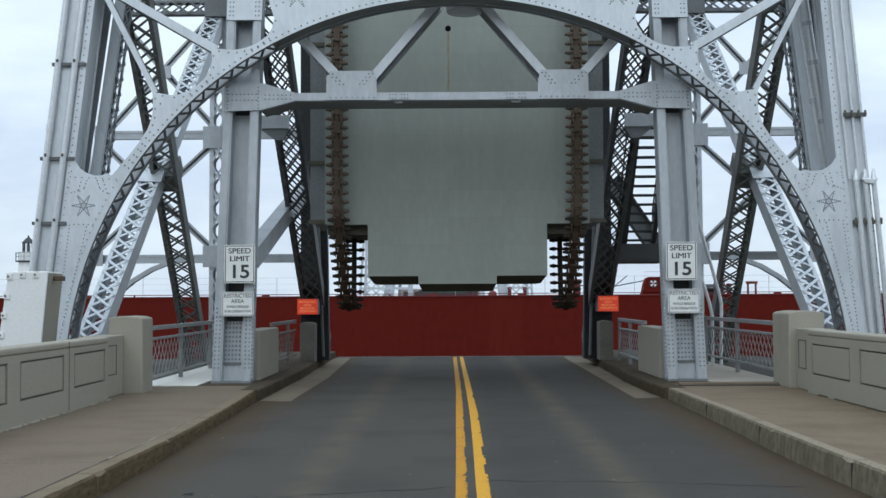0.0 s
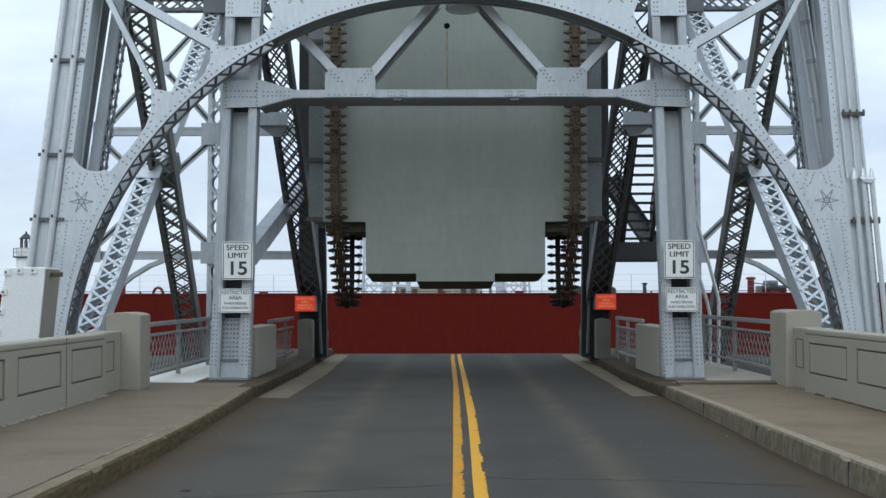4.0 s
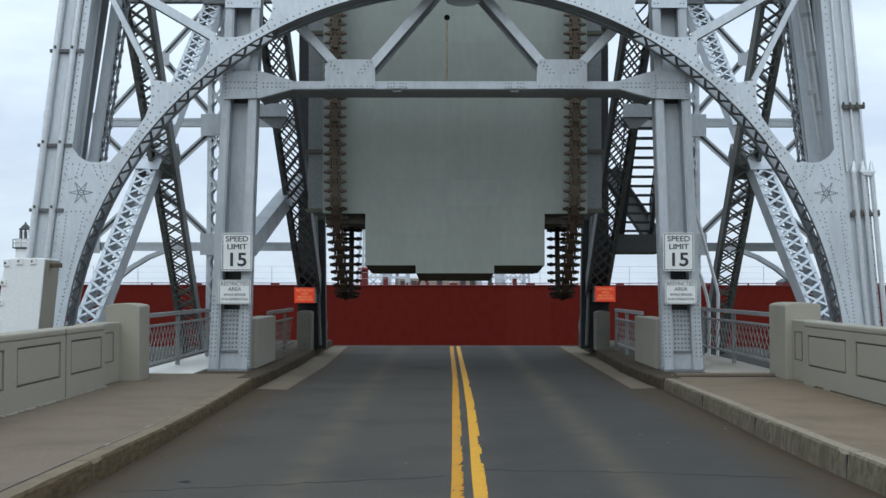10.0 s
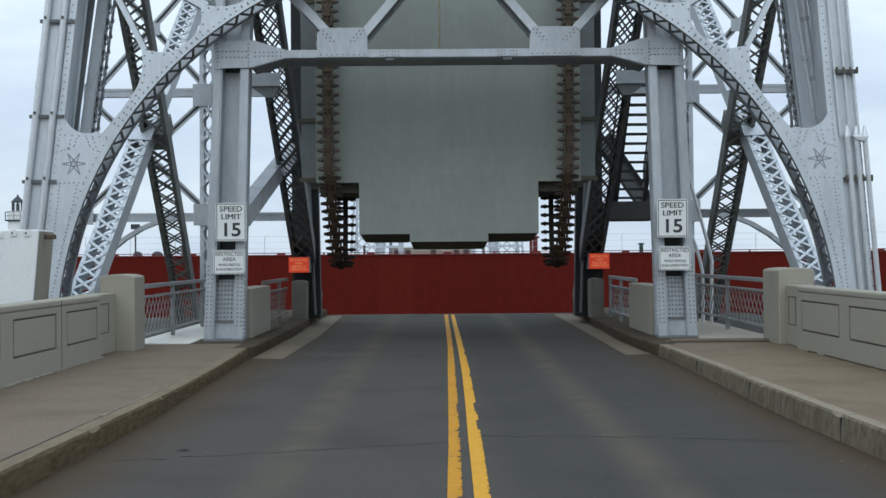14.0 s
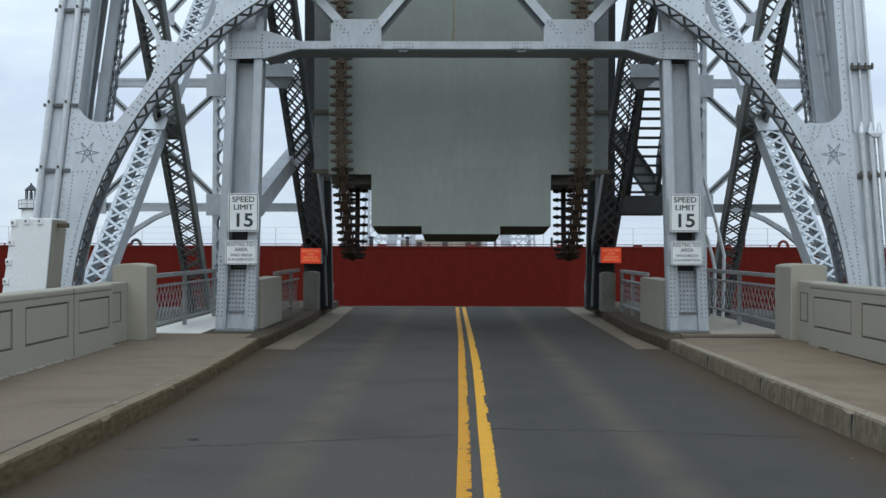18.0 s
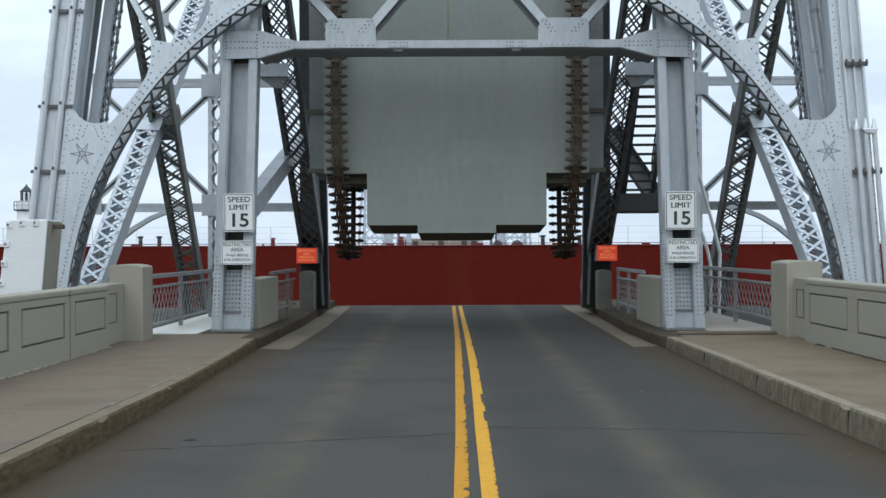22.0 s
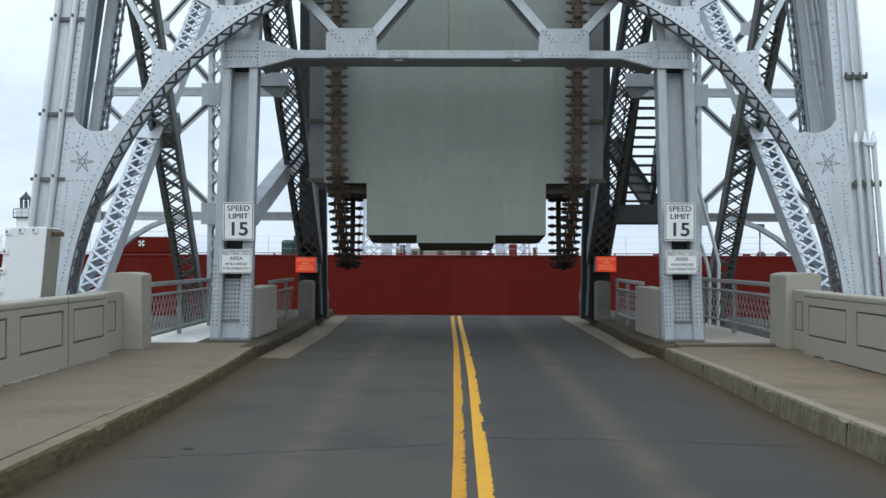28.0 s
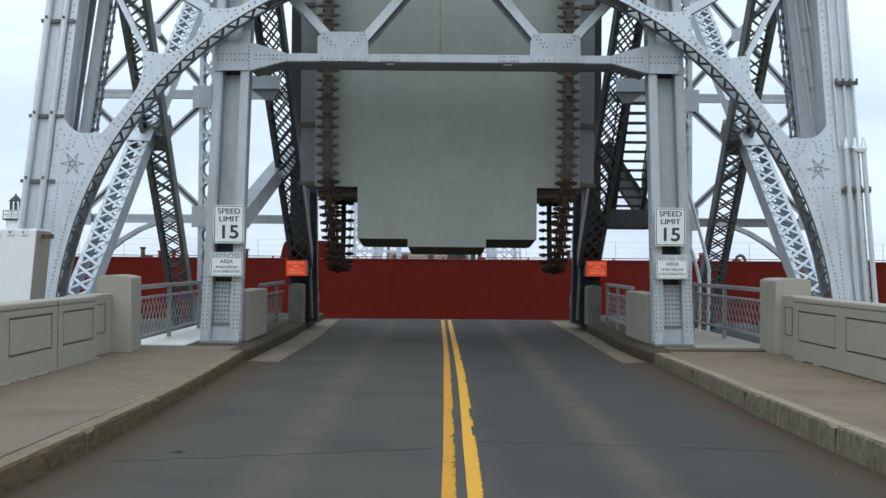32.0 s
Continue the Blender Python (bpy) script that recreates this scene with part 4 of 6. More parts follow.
def leg_strip(u, w, y0, y1, z0=0.2, z1=TOP):
    """An upright strip that leans with the leg; u from its outer edge."""
    sh = Shape()
    p0, p1 = XC + leg_edge(z0) + u, XC + leg_edge(z1) + u
    sh.add([(p0, y0, z0), (p0 + w, y0, z0), (p0 + w, y1, z0), (p0, y1, z0), (p1, y0, z1), (p1 + w, y0, z1), (p1 + w, y1, z1), (p1, y1, z1)],
           [(0, 3, 2, 1), (4, 5, 6, 7), (0, 1, 5, 4), (1, 2, 6, 5), (2, 3, 7, 6), (3, 0, 4, 7)])
    return sh


leg_parts = {}
for nm, u, w, y0, y1 in (("leg", 0.0, 0.50, YF + 0.04, YF + 0.07), ("leg_outer_web", 0.0, 0.025, YF + 0.07, YF + 0.95),
                         ("leg_inner_flange", 0.50, 0.13, YF + 0.002, YF + 0.032), ("leg_inner_web", 0.605, 0.025, YF + 0.032, YF + 0.55)):
    leg_parts[nm] = both_legs(nm, leg_strip(u, w, y0, y1), "steel")
for k in (0, 1):
    s = Shape()
    sp = []
    for j in range(84):
        z = 0.5 + j * 0.14
        sp.append((XC + lean(z) + (leg_edge(z) + 0.545) * (1 if k == 0 else -1), z))
        if j % 2:
            sp.append((XC + lean(z) + (leg_edge(z) + 0.03) * (1 if k == 0 else -1), z))
    s.rivets([q for q in sp], YF + 0.002, 0.018)
    tagged(part("rivets", s, "rivet", leg_parts["leg_inner_flange"][k]), kind="stuff")
FORE[0] = 1.0


def leaning_plate(name, y, left, right, mat, z0=3.9, z1=TOP, thick=0.03):
    """An upright plate across the road at depth y; its edges are (x at z = 4.5, drift of x with height)."""
    sh = Shape()
    sh.plate([(left[0] + left[1] * (z0 - 4.5), z0), (right[0] + right[1] * (z0 - 4.5), z0),
              (right[0] + right[1] * (z1 - 4.5), z1), (left[0] + left[1] * (z1 - 4.5), z1)], y, y + thick)
    return part(name, sh, mat, tower)


# behind each front leg: stepped angles, a narrow slit of daylight, and the laced inner leg
stepped = leaning_plate("leg_angle", 23.86, (-7.38, 0.101), (-7.235, 0.101), "steel_mid")
s = Shape()
s.rivets([(-7.30 + 0.101 * (z - 4.5), z) for z in [4.4 + 0.19 * j for j in range(30)]], 23.86, 0.018)
tagged(part("rivets", s, "rivet", stepped), kind="stuff")
leaning_plate("leg_lip", 24.05, (-7.29, 0.104), (-7.225, 0.117), "steel")
leaning_plate("leg_lip_web", 24.40, (-7.36, 0.108), (-7.252, 0.139), "steel_shaded")
leaning_plate("inner_leg_face", 24.62, (-7.275, 0.140), (-7.075, 0.138), "steel")
laced_bar("inner_leg_lacing", (-7.16, 24.92, 3.9), (-7.16 + 0.138 * (TOP - 3.9), 24.92, TOP), (0, 1, 0), 0.54, 0.05, 0.32, mat="steel_mid", bar=0.035, chord=0.04)
# dark backing sheet that paints the shaded inside of the laced leg
s = Shape()
s.beam((-7.24, 24.92, 3.9), (-7.24 + 0.138 * (TOP - 3.9), 24.92, TOP), (0, 1, 0), 0.54, 0.02)
part("inner_leg_web", s, "steel_dark", tower)
leaning_plate("leg_angle", 23.86, (7.56, -0.112), (7.68, -0.112), "steel_mid")
leaning_plate("inner_leg_face", 25.05, (7.46, -0.113), (7.72, -0.113), "steel")
# black sheet for the shade behind the pipes
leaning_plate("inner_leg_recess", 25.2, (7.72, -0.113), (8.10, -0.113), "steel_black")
laced_bar("inner_leg_lacing", (7.50, 25.36, 3.9), (7.50 - 0.113 * (TOP - 3.9), 25.36, TOP), (0, 1, 0), 0.54, 0.05, 0.32, mat="steel_mid", bar=0.035, chord=0.04)
s = Shape()
s.beam((7.58, 25.36, 3.9), (7.58 - 0.113 * (TOP - 3.9), 25.36, TOP), (0, 1, 0), 0.54, 0.02)
part("inner_leg_web", s, "steel_dark", tower)

FORE[0] = 0.968

# the star plate: leg and arch joined by one wide plate
top_curve = [(-6.98, 4.40), (-7.1, 4.37), (-7.25, 4.37), (-7.4, 4.42), (-7.52, 4.51), (-7.62, 4.66), (-7.68, 4.85)]
for k in (1, -1):
    s = Shape()
    low = [(leg_edge(z) + 0.56 - 0.08, z) for z in (4.85, 3.8, 2.8, 1.8, 1.0, 0.3)]
    inn = [arc(ARC_R + 0.10, a) for a in range(2, 33, 2)]
    out = low + inn + top_curve[:-1]
    out = [(XA + u * k, z) for u, z in out]
    s.plate(out, YF - 0.004, YF + 0.016)
    plate = part("star_plate", s, "steel", tower, "broad plate with a star of rivets")
    sp = []
    for (ua, za), (ub, zb), count in (((-7.70, 4.45), (-7.76, 4.12), 4), ((-7.73, 3.37), (-8.02, 0.9), 35), ((-7.39, 3.33), (-7.92, 1.05), 30),
                                      ((-7.64, 3.38), (-7.26, 3.38), 5), ((-7.62, 4.33), (-6.80, 4.29), 7),
                                      ((-7.51, 4.23), (-7.55, 4.08), 3), ((-7.57, 4.06), (-7.70, 4.02), 3), ((-7.39, 4.26), (-7.43, 4.13), 3), ((-7.45, 4.10), (-7.53, 4.05), 2),
                                      ((-7.18, 4.26), (-7.14, 4.13), 3), ((-7.12, 4.10), (-7.06, 4.05), 2), ((-7.06, 4.26), (-6.98, 4.01), 4)):
        sp += [(ua + (ub - ua) * j / (count - 1), za + (zb - za) * j / (count - 1)) for j in range(count)]
    for j in range(9, 31):
        sp.append(arc(ARC_R + 0.13, j * 1.05))
    cx, cz = -7.45, 3.76
    sp += [(cx, cz)] + [(cx + 0.045 * math.cos(radians(60 * p)), cz + 0.045 * math.sin(radians(60 * p))) for p in range(6)]
    for p in range(6):
        ang = radians(90 + 60 * p + 30)
        for j in range(1, 7):
            r = 0.037 * j
            t = 0.047 * (1 - j / 6.5)
            for e in (-1, 1):
                sp.append((cx + r * math.cos(ang) - e * t * math.sin(ang), cz + r * math.sin(ang) + e * t * math.cos(ang)))
    s = Shape()
    s.rivets([(XA + u * k, z) for u, z in sp if u > leg_edge(z) + 0.5], YF - 0.004, 0.0155)
    tagged(part("rivets", s, "rivet", plate), kind="stuff")

# stars over the haunches
for k in (1, -1):
    sp = []
    cx, cz = -3.22, 8.0
    for p in range(6):
        ang = radians(60 * p)
        for j in range(1, 7):
            r, t = 0.045 * j, 0.055 * (1 - j / 6.5)
            for e in (-1, 1):
                sp.append((XC + k * (cx + r * math.cos(ang) - e * t * math.sin(ang)), cz + r * math.sin(ang) + e * t * math.cos(ang)))
    s = Shape()
    s.rivets(sp, YF - 0.001, 0.016)
    tagged(part("rivets", s, "rivet", arch), kind="stuff")


FORE[0] = 1.0


# portal columns with the signs
def column_edge(z, inner):
    """u of the column's outer or inner edge at height z."""
    c = 4.55 - 0.036 * (z - 0.2)
    h = (0.77 - 0.020 * min(z - 0.2, 5.4)) / 2
    return -(c - h) if inner else -(c + h)


def column_strip(f0, f1, y0, y1, z0, z1):
    sh = Shape()
    p = []
    for z in (z0, z1):
        e0, e1 = column_edge(z, False), column_edge(z, True)
        p.append((XC + e0 + (e1 - e0) * f0, XC + e0 + (e1 - e0) * f1))
    sh.add([(p[0][0], y0, z0), (p[0][1], y0, z0), (p[0][1], y1, z0), (p[0][0], y1, z0), (p[1][0], y0, z1), (p[1][1], y0, z1), (p[1][1], y1, z1), (p[1][0], y1, z1)],
           [(0, 3, 2, 1), (4, 5, 6, 7), (0, 1, 5, 4), (1, 2, 6, 5), (2, 3, 7, 6), (3, 0, 4, 7)])
    return sh


CT = 9.2
col_outer = both("column_flange", column_strip(0.0, 0.21, YF + 0.04, YF + 0.07, 0.2, CT), "steel_mid")
col_inner = both("column_flange", column_strip(0.79, 1.0, YF + 0.04, YF + 0.07, 0.2, CT), "steel_mid")
both("column_side", column_strip(0.0, 0.03, YF + 0.07, YF + 0.5, 0.2, CT), "steel_mid")
both("column_side", column_strip(0.97, 1.0, YF + 0.07, YF + 0.5, 0.2, CT), "steel_mid")
both("column_web", column_strip(0.03, 0.97, YF + 0.42, YF + 0.45, 2.25, 5.615), "steel_mid")
# black sheet painting the shade at the open top of the web
both("column_throat_shade", column_strip(0.03, 0.97, YF + 0.46, YF + 0.49, 5.55, 5.86), "steel_black")
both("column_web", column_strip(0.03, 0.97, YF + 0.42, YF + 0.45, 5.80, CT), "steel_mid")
# black sheet painting the dark inside of the column behind the signs
both("column_back_shade", column_strip(0.03, 0.97, YF + 0.46, YF + 0.49, 0.2, 2.25), "steel_black")
both("column_inner_angle", column_strip(0.21, 0.25, YF + 0.07, YF + 0.42, 0.2, CT), "steel_mid")
both("column_inner_angle", column_strip(0.75, 0.79, YF + 0.07, YF + 0.42, 0.2, CT), "steel_mid")
both("column_foot", column_strip(-0.02, 1.02, YF, YF + 0.55, 0.19, 0.24), "steel_shaded")
both("column_foot_plate", column_strip(0.2, 0.8, YF + 0.20, YF + 0.23, 0.24, 0.56), "steel_mid")
head_plates = both("column_head_plate", column_strip(-0.04, 1.04, YF + 0.012, YF + 0.038, 7.49, 9.2), "steel")
for k, sg in ((0, 1), (1, -1)):
    sp = []
    for j in range(9):
        z = 7.58 + 0.09 * j
        e0, e1 = column_edge(z, False), column_edge(z, True)
        sp += [(XC + sg * (e0 + (e1 - e0) * f), z) for f in (0.06, 0.16, 0.84, 0.94)]
    s = Shape()
    s.rivets(sp, YF + 0.012, 0.018)
    tagged(part("rivets", s, "rivet", head_plates[k]), kind="stuff")
rivet_plates = both("column_tie_plate", column_strip(0.2, 0.8, YF + 0.30, YF + 0.33, 0.6, 1.42), "steel_mid")
both("column_tie_strip", column_strip(0.2, 0.8, YF + 0.16, YF + 0.33, 0.565, 0.595), "steel_shaded")
for k in (0, 1):
    sg = 1 if k == 0 else -1
    sp = []
    for i in range(6):
        for j in range(9):
            z = 0.66 + j * 0.09
            e0, e1 = column_edge(z, False), column_edge(z, True)
            sp.append((XC + sg * (e0 + (e1 - e0) * (0.27 + i * 0.092)), z))
    s = Shape()
    s.rivets(sp, YF + 0.30, 0.022)
    tagged(part("rivets", s, "rivet", rivet_plates[k]), kind="stuff")
    for cols, f in ((col_outer, (0.05, 0.15)), (col_inner, (0.85, 0.95))):
        sp = []
        for j in range(60):
            z = 0.5 + j * 0.085
            if z < 1.75:
                e0, e1 = column_edge(z, False), column_edge(z, True)
                sp.append((XC + sg * (e0 + (e1 - e0) * f[0]), z))
                if z < 1.6:
                    sp.append((XC + sg * (e0 + (e1 - e0) * f[1]), z))
        if cols is col_inner:                            # bolt heads that stand out along the inner edge
            edge = Shape()
            for j in range(72):
                z = 0.32 + j * 0.074
                x = XC + sg * column_edge(z, True)
                edge.box(min(x, x + sg * 0.028), max(x, x + sg * 0.028), YF + 0.09, YF + 0.13, z - 0.018, z + 0.018)
            tagged(part("edge_bolts", edge, "steel", cols[k]), kind="stuff")
        s = Shape()
        s.rivets(sp, YF + 0.04, 0.019)
        tagged(part("rivets", s, "rivet", cols[k]), kind="stuff")

# cross strut of the portal, its gussets and braces
strut = Shape()
strut.box(XC - 3.4, XC + 3.4, YF + 0.02, YF + 0.05, 5.85, 6.005)
strut_ob = part("strut", strut, "steel_mid", tower)
# the underside's shade is coloured in with the darker copy
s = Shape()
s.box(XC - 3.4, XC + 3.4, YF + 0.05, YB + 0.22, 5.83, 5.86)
part("strut_flange", s, "steel_shaded", tower)
for k in (1, -1):                                    # splices of the strut
    s = Shape()
    s.box(XC + 1.18 * k - 0.22, XC + 1.18 * k + 0.22, YF + 0.008, YF + 0.02, 5.86, 5.995)
    sp = part("splice_plate", s, "steel_mid", strut_ob)
    s = Shape()
    s.rivets([(XC + 1.18 * k - 0.18 + 0.06 * i, z) for i in range(7) if i != 3 for z in (5.89, 5.96)], YF + 0.008, 0.016)
    tagged(part("rivets", s, "rivet", strut_ob), kind="stuff")
    s = Shape()
    s.box(XC + 1.18 * k - 0.09, XC + 1.18 * k + 0.09, YF + 0.03, YF + 0.16, 5.785, 5.83)
    part("underside_clip", s, "steel_dark", strut_ob)
s = Shape()
s.box(XC - 3.4, XC + 3.4, YB - 0.03, YB, 5.83, 6.01)
part("strut", s, "steel_mid", tower)
for k in (1, -1):
    s = Shape()
    haunch = [(-4.66, 5.64), (-3.95, 5.66), (-3.25, 5.85), (-3.25, 6.005), (-3.9, 6.2), (-4.66, 6.2)]
    s.plate([(XC + u * k, z) for u, z in haunch], YF - 0.01, YF + 0.015)
    g = part("haunch_gusset", s, "steel_mid", tower)
    s = Shape()
    sp = [(-4.6 + 0.08 * i, z) for i in range(8) for z in (5.86, 5.98)] + [(-3.86 + 0.085 * i, z + 0.0) for i in range(7) for z in (5.88, 5.96)]
    sp += [(-4.62 + e, 5.7 + 0.07 * j) for j in range(7) for e in (0, 0.62)]
    s.rivets([(XC + u * k, z) for u, z in sp], YF - 0.01, 0.018)
    tagged(part("rivets", s, "rivet", g), kind="stuff")
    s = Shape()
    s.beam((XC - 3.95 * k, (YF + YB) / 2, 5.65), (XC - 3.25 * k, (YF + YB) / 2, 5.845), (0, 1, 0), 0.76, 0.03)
    part("haunch_flange", s, "steel_shaded", tower)
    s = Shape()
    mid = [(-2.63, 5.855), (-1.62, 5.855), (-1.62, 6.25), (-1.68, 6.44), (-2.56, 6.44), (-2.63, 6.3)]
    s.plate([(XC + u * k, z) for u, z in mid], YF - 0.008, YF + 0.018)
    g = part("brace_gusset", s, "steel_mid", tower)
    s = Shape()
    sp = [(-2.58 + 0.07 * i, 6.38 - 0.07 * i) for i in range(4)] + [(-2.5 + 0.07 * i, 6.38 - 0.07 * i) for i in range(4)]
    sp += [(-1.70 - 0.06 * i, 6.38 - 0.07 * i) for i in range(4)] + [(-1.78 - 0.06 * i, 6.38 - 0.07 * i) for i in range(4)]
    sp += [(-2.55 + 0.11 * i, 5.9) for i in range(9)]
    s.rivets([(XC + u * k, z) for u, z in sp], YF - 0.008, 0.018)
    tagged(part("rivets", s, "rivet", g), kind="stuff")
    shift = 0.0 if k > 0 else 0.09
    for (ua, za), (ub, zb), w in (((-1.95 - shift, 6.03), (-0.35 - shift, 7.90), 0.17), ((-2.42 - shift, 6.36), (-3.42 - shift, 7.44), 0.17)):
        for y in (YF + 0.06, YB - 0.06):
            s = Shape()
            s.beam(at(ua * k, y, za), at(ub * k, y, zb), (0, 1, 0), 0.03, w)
            # front brace silver, back brace in the dimmer copy as if shaded
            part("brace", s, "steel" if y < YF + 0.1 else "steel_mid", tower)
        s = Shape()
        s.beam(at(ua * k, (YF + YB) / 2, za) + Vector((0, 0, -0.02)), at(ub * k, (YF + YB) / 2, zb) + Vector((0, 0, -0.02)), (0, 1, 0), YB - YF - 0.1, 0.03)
        part("brace_web", s, "steel_shaded", tower)
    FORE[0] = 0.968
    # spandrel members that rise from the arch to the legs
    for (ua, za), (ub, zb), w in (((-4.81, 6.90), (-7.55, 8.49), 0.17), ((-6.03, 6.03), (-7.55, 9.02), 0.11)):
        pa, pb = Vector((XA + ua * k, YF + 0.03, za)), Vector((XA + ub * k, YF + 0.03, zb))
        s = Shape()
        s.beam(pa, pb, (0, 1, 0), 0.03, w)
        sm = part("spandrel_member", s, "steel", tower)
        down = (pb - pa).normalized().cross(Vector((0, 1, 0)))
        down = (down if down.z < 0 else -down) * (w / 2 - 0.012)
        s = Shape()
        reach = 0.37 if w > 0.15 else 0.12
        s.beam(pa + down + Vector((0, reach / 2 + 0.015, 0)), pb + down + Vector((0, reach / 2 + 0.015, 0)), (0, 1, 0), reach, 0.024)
        part("lower_flange", s, "steel_shaded", sm)
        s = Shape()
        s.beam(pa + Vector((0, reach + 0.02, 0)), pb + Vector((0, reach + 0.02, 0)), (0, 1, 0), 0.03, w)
        part("back_plate", s, "steel_shaded", sm)
    FORE[0] = 1.0

# side trusses between the front legs and the canal-side posts
laced("side_diagonal", (-7.72, 24.6, 0.3), (-6.70, 35.6, 11.0), (1, 0, 0), 0.50, 0.40, 0.37, bar=0.062, label="pale laced diagonal of the tower's side")
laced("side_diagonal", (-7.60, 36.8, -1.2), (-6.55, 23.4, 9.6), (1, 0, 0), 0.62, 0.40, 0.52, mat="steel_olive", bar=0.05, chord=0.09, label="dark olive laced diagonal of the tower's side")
for k in (1, -1):
    s = Shape()
    c = Vector((XC - 7.05 * k, 29.7, 4.95))
    s.beam(c + Vector((0, -0.28, -0.28)), c + Vector((0, 0.28, 0.28)), (1, 0, 0), 0.54, 0.48)
    part("crossing_gusset", s, "steel_olive", tower)

# tie plates of the pale diagonals just under the crossing
for k in (1, -1):
    a, b = at(-7.72 * k, 24.6, 0.3), at(-6.70 * k, 35.6, 11.0)
    way = (b - a).normalized()
    nrm = way.cross(Vector((1, 0, 0))).normalized()
    if nrm.y > 0:
        nrm = -nrm
    for f in (0.405, 0.52):
        m = a + (b - a) * f + nrm * 0.245
        s = Shape()
        s.beam(m - way * 0.2, m + way * 0.2, nrm, 0.02, 0.62)
        part("tie_plate", s, "steel", tower)

# canal-side plane: outer legs, posts, struts and crossed braces
laced("rear_leg", (-11.0, YR, -0.5), (-9.95, YR, TOP), (1, 0, 0), 0.5, 0.5, 0.5, bar=0.06)
laced("rear_post", (-6.75, YR, -1.2), (-6.68, YR, TOP), (1, 0, 0), 0.46, 0.40, 0.62, bar=0.06, chord=0.12)
for k in (1, -1):
    for u0, u1, z0, z1, d in ((-10.0, -4.1, 6.42, 6.66, 0.30), (-10.3, -4.0, 2.90, 3.14, 0.30)):
        s = Shape()
        s.beam(at(u0 * k, YR, (z0 + z1) / 2), at(u1 * k, YR, (z0 + z1) / 2), (0, 1, 0), d, 0.03)
        s.beam(at(u0 * k, YR, z0 + 0.015), at(u1 * k, YR, z0 + 0.015), (0, 1, 0), 0.03, 0.03)
        for z in (z0 + 0.035, z1 - 0.035):
            s.beam(at(u0 * k, YR - d / 2, z), at(u1 * k, YR - d / 2, z), (0, 1, 0), 0.03, 0.07)
        # the right-hand low strut is coloured darker, for the shade on that side
        paint = "steel_shaded" if k < 0 and z0 < 4 else "steel_mid"
        rs = part("rear_strut", s, paint, tower)
        s = Shape()
        s.beam(at(u0 * k, YR - d / 2 + 0.012, (z0 + z1) / 2), at(u1 * k, YR - d / 2 + 0.012, (z0 + z1) / 2), (0, 1, 0), 0.02, z1 - z0 - 0.05)
        part("strut_web", s, paint, rs)
    for uc, zc, w, h in ((-6.86, 6.45, 0.54, 0.62), (-6.86, 3.08, 0.54, 0.60), (-8.2, 8.32, 0.32, 0.36), (-9.95, 6.5, 0.5, 0.6), (-10.2, 3.1, 0.5, 0.55)):
        s = Shape()
        s.beam(at((uc - w / 2) * k, YR - 0.26, zc), at((uc + w / 2) * k, YR - 0.26, zc), (0, 1, 0), 0.03, h)
        part("node_plate", s, "steel_mid", tower)
    for (ua, za), (ub, zb) in (((-9.9, 6.6), (-6.7, 10.15)), ((-9.6, 9.9), (-6.85, 6.75)), ((-10.0, 6.3), (-6.95, 3.35)), ((-6.95, 6.2), (-10.1, 3.3)),
                               ((-6.9, 10.3), (-9.4, 12.6)), ((-9.6, 10.2), (-6.8, 12.8))):
        s = Shape()
        way = (at(ub * k, YR, zb) - at(ua * k, YR, za)).normalized()
        across = way.cross(Vector((0, 1, 0)))
        for e in (0.065, -0.065):
            s.beam(at(ua * k, YR - 0.12, za) + across * e, at(ub * k, YR - 0.12, zb) + across * e, (0, 1, 0), 0.04, 0.055)
        br = part("rear_brace", s, "steel_mid", tower)
        # web coloured dark for the shade between the two flanges
        s = Shape()
        s.beam(at(ua * k, YR - 0.06, za), at(ub * k, YR - 0.06, zb), (0, 1, 0), 0.03, 0.15)
        part("brace_web", s, "steel_dark", br)
    # curved knee under the low strut
    s = Shape()
    pts = [(-9.9, 1.65), (-9.55, 2.05), (-9.1, 2.42), (-8.6, 2.72), (-8.1, 2.92), (-7.6, 3.0)]
    for (ua, za), (ub, zb) in zip(pts, pts[1:]):
        s.beam(at(ua * k, YR - 0.1, za), at(ub * k, YR - 0.1, zb), (0, 1, 0), 0.25, 0.12)
    part("curved_knee", s, "steel_mid", tower)
    # inner columns that guide the counterweight; the tower's shade is in their colour
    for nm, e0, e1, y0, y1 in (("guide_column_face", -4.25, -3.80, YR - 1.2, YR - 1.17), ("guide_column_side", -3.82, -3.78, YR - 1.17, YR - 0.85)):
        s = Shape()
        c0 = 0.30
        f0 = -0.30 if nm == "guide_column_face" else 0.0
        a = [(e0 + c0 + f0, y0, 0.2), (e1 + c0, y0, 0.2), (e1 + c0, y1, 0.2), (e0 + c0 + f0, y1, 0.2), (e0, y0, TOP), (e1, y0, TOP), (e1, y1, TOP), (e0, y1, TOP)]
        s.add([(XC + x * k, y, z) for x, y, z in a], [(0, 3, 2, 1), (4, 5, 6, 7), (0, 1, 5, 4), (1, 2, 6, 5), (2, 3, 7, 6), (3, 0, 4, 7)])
        part(nm, s, "guide_shaded", tower)
    for z in (3.75, 5.5):
        s = Shape()
        s.beam(at(-4.2 * k, YR - 1.25, z), at(-3.55 * k, YR - 1.25, z), (0, 1, 0), 0.06, 0.07)
        part("guide_tie", s, "black_under", tower)
    s = Shape()
    lo, hi = min(XC - 4.75 * k, XC - 3.66 * k), max(XC - 4.75 * k, XC - 3.66 * k)
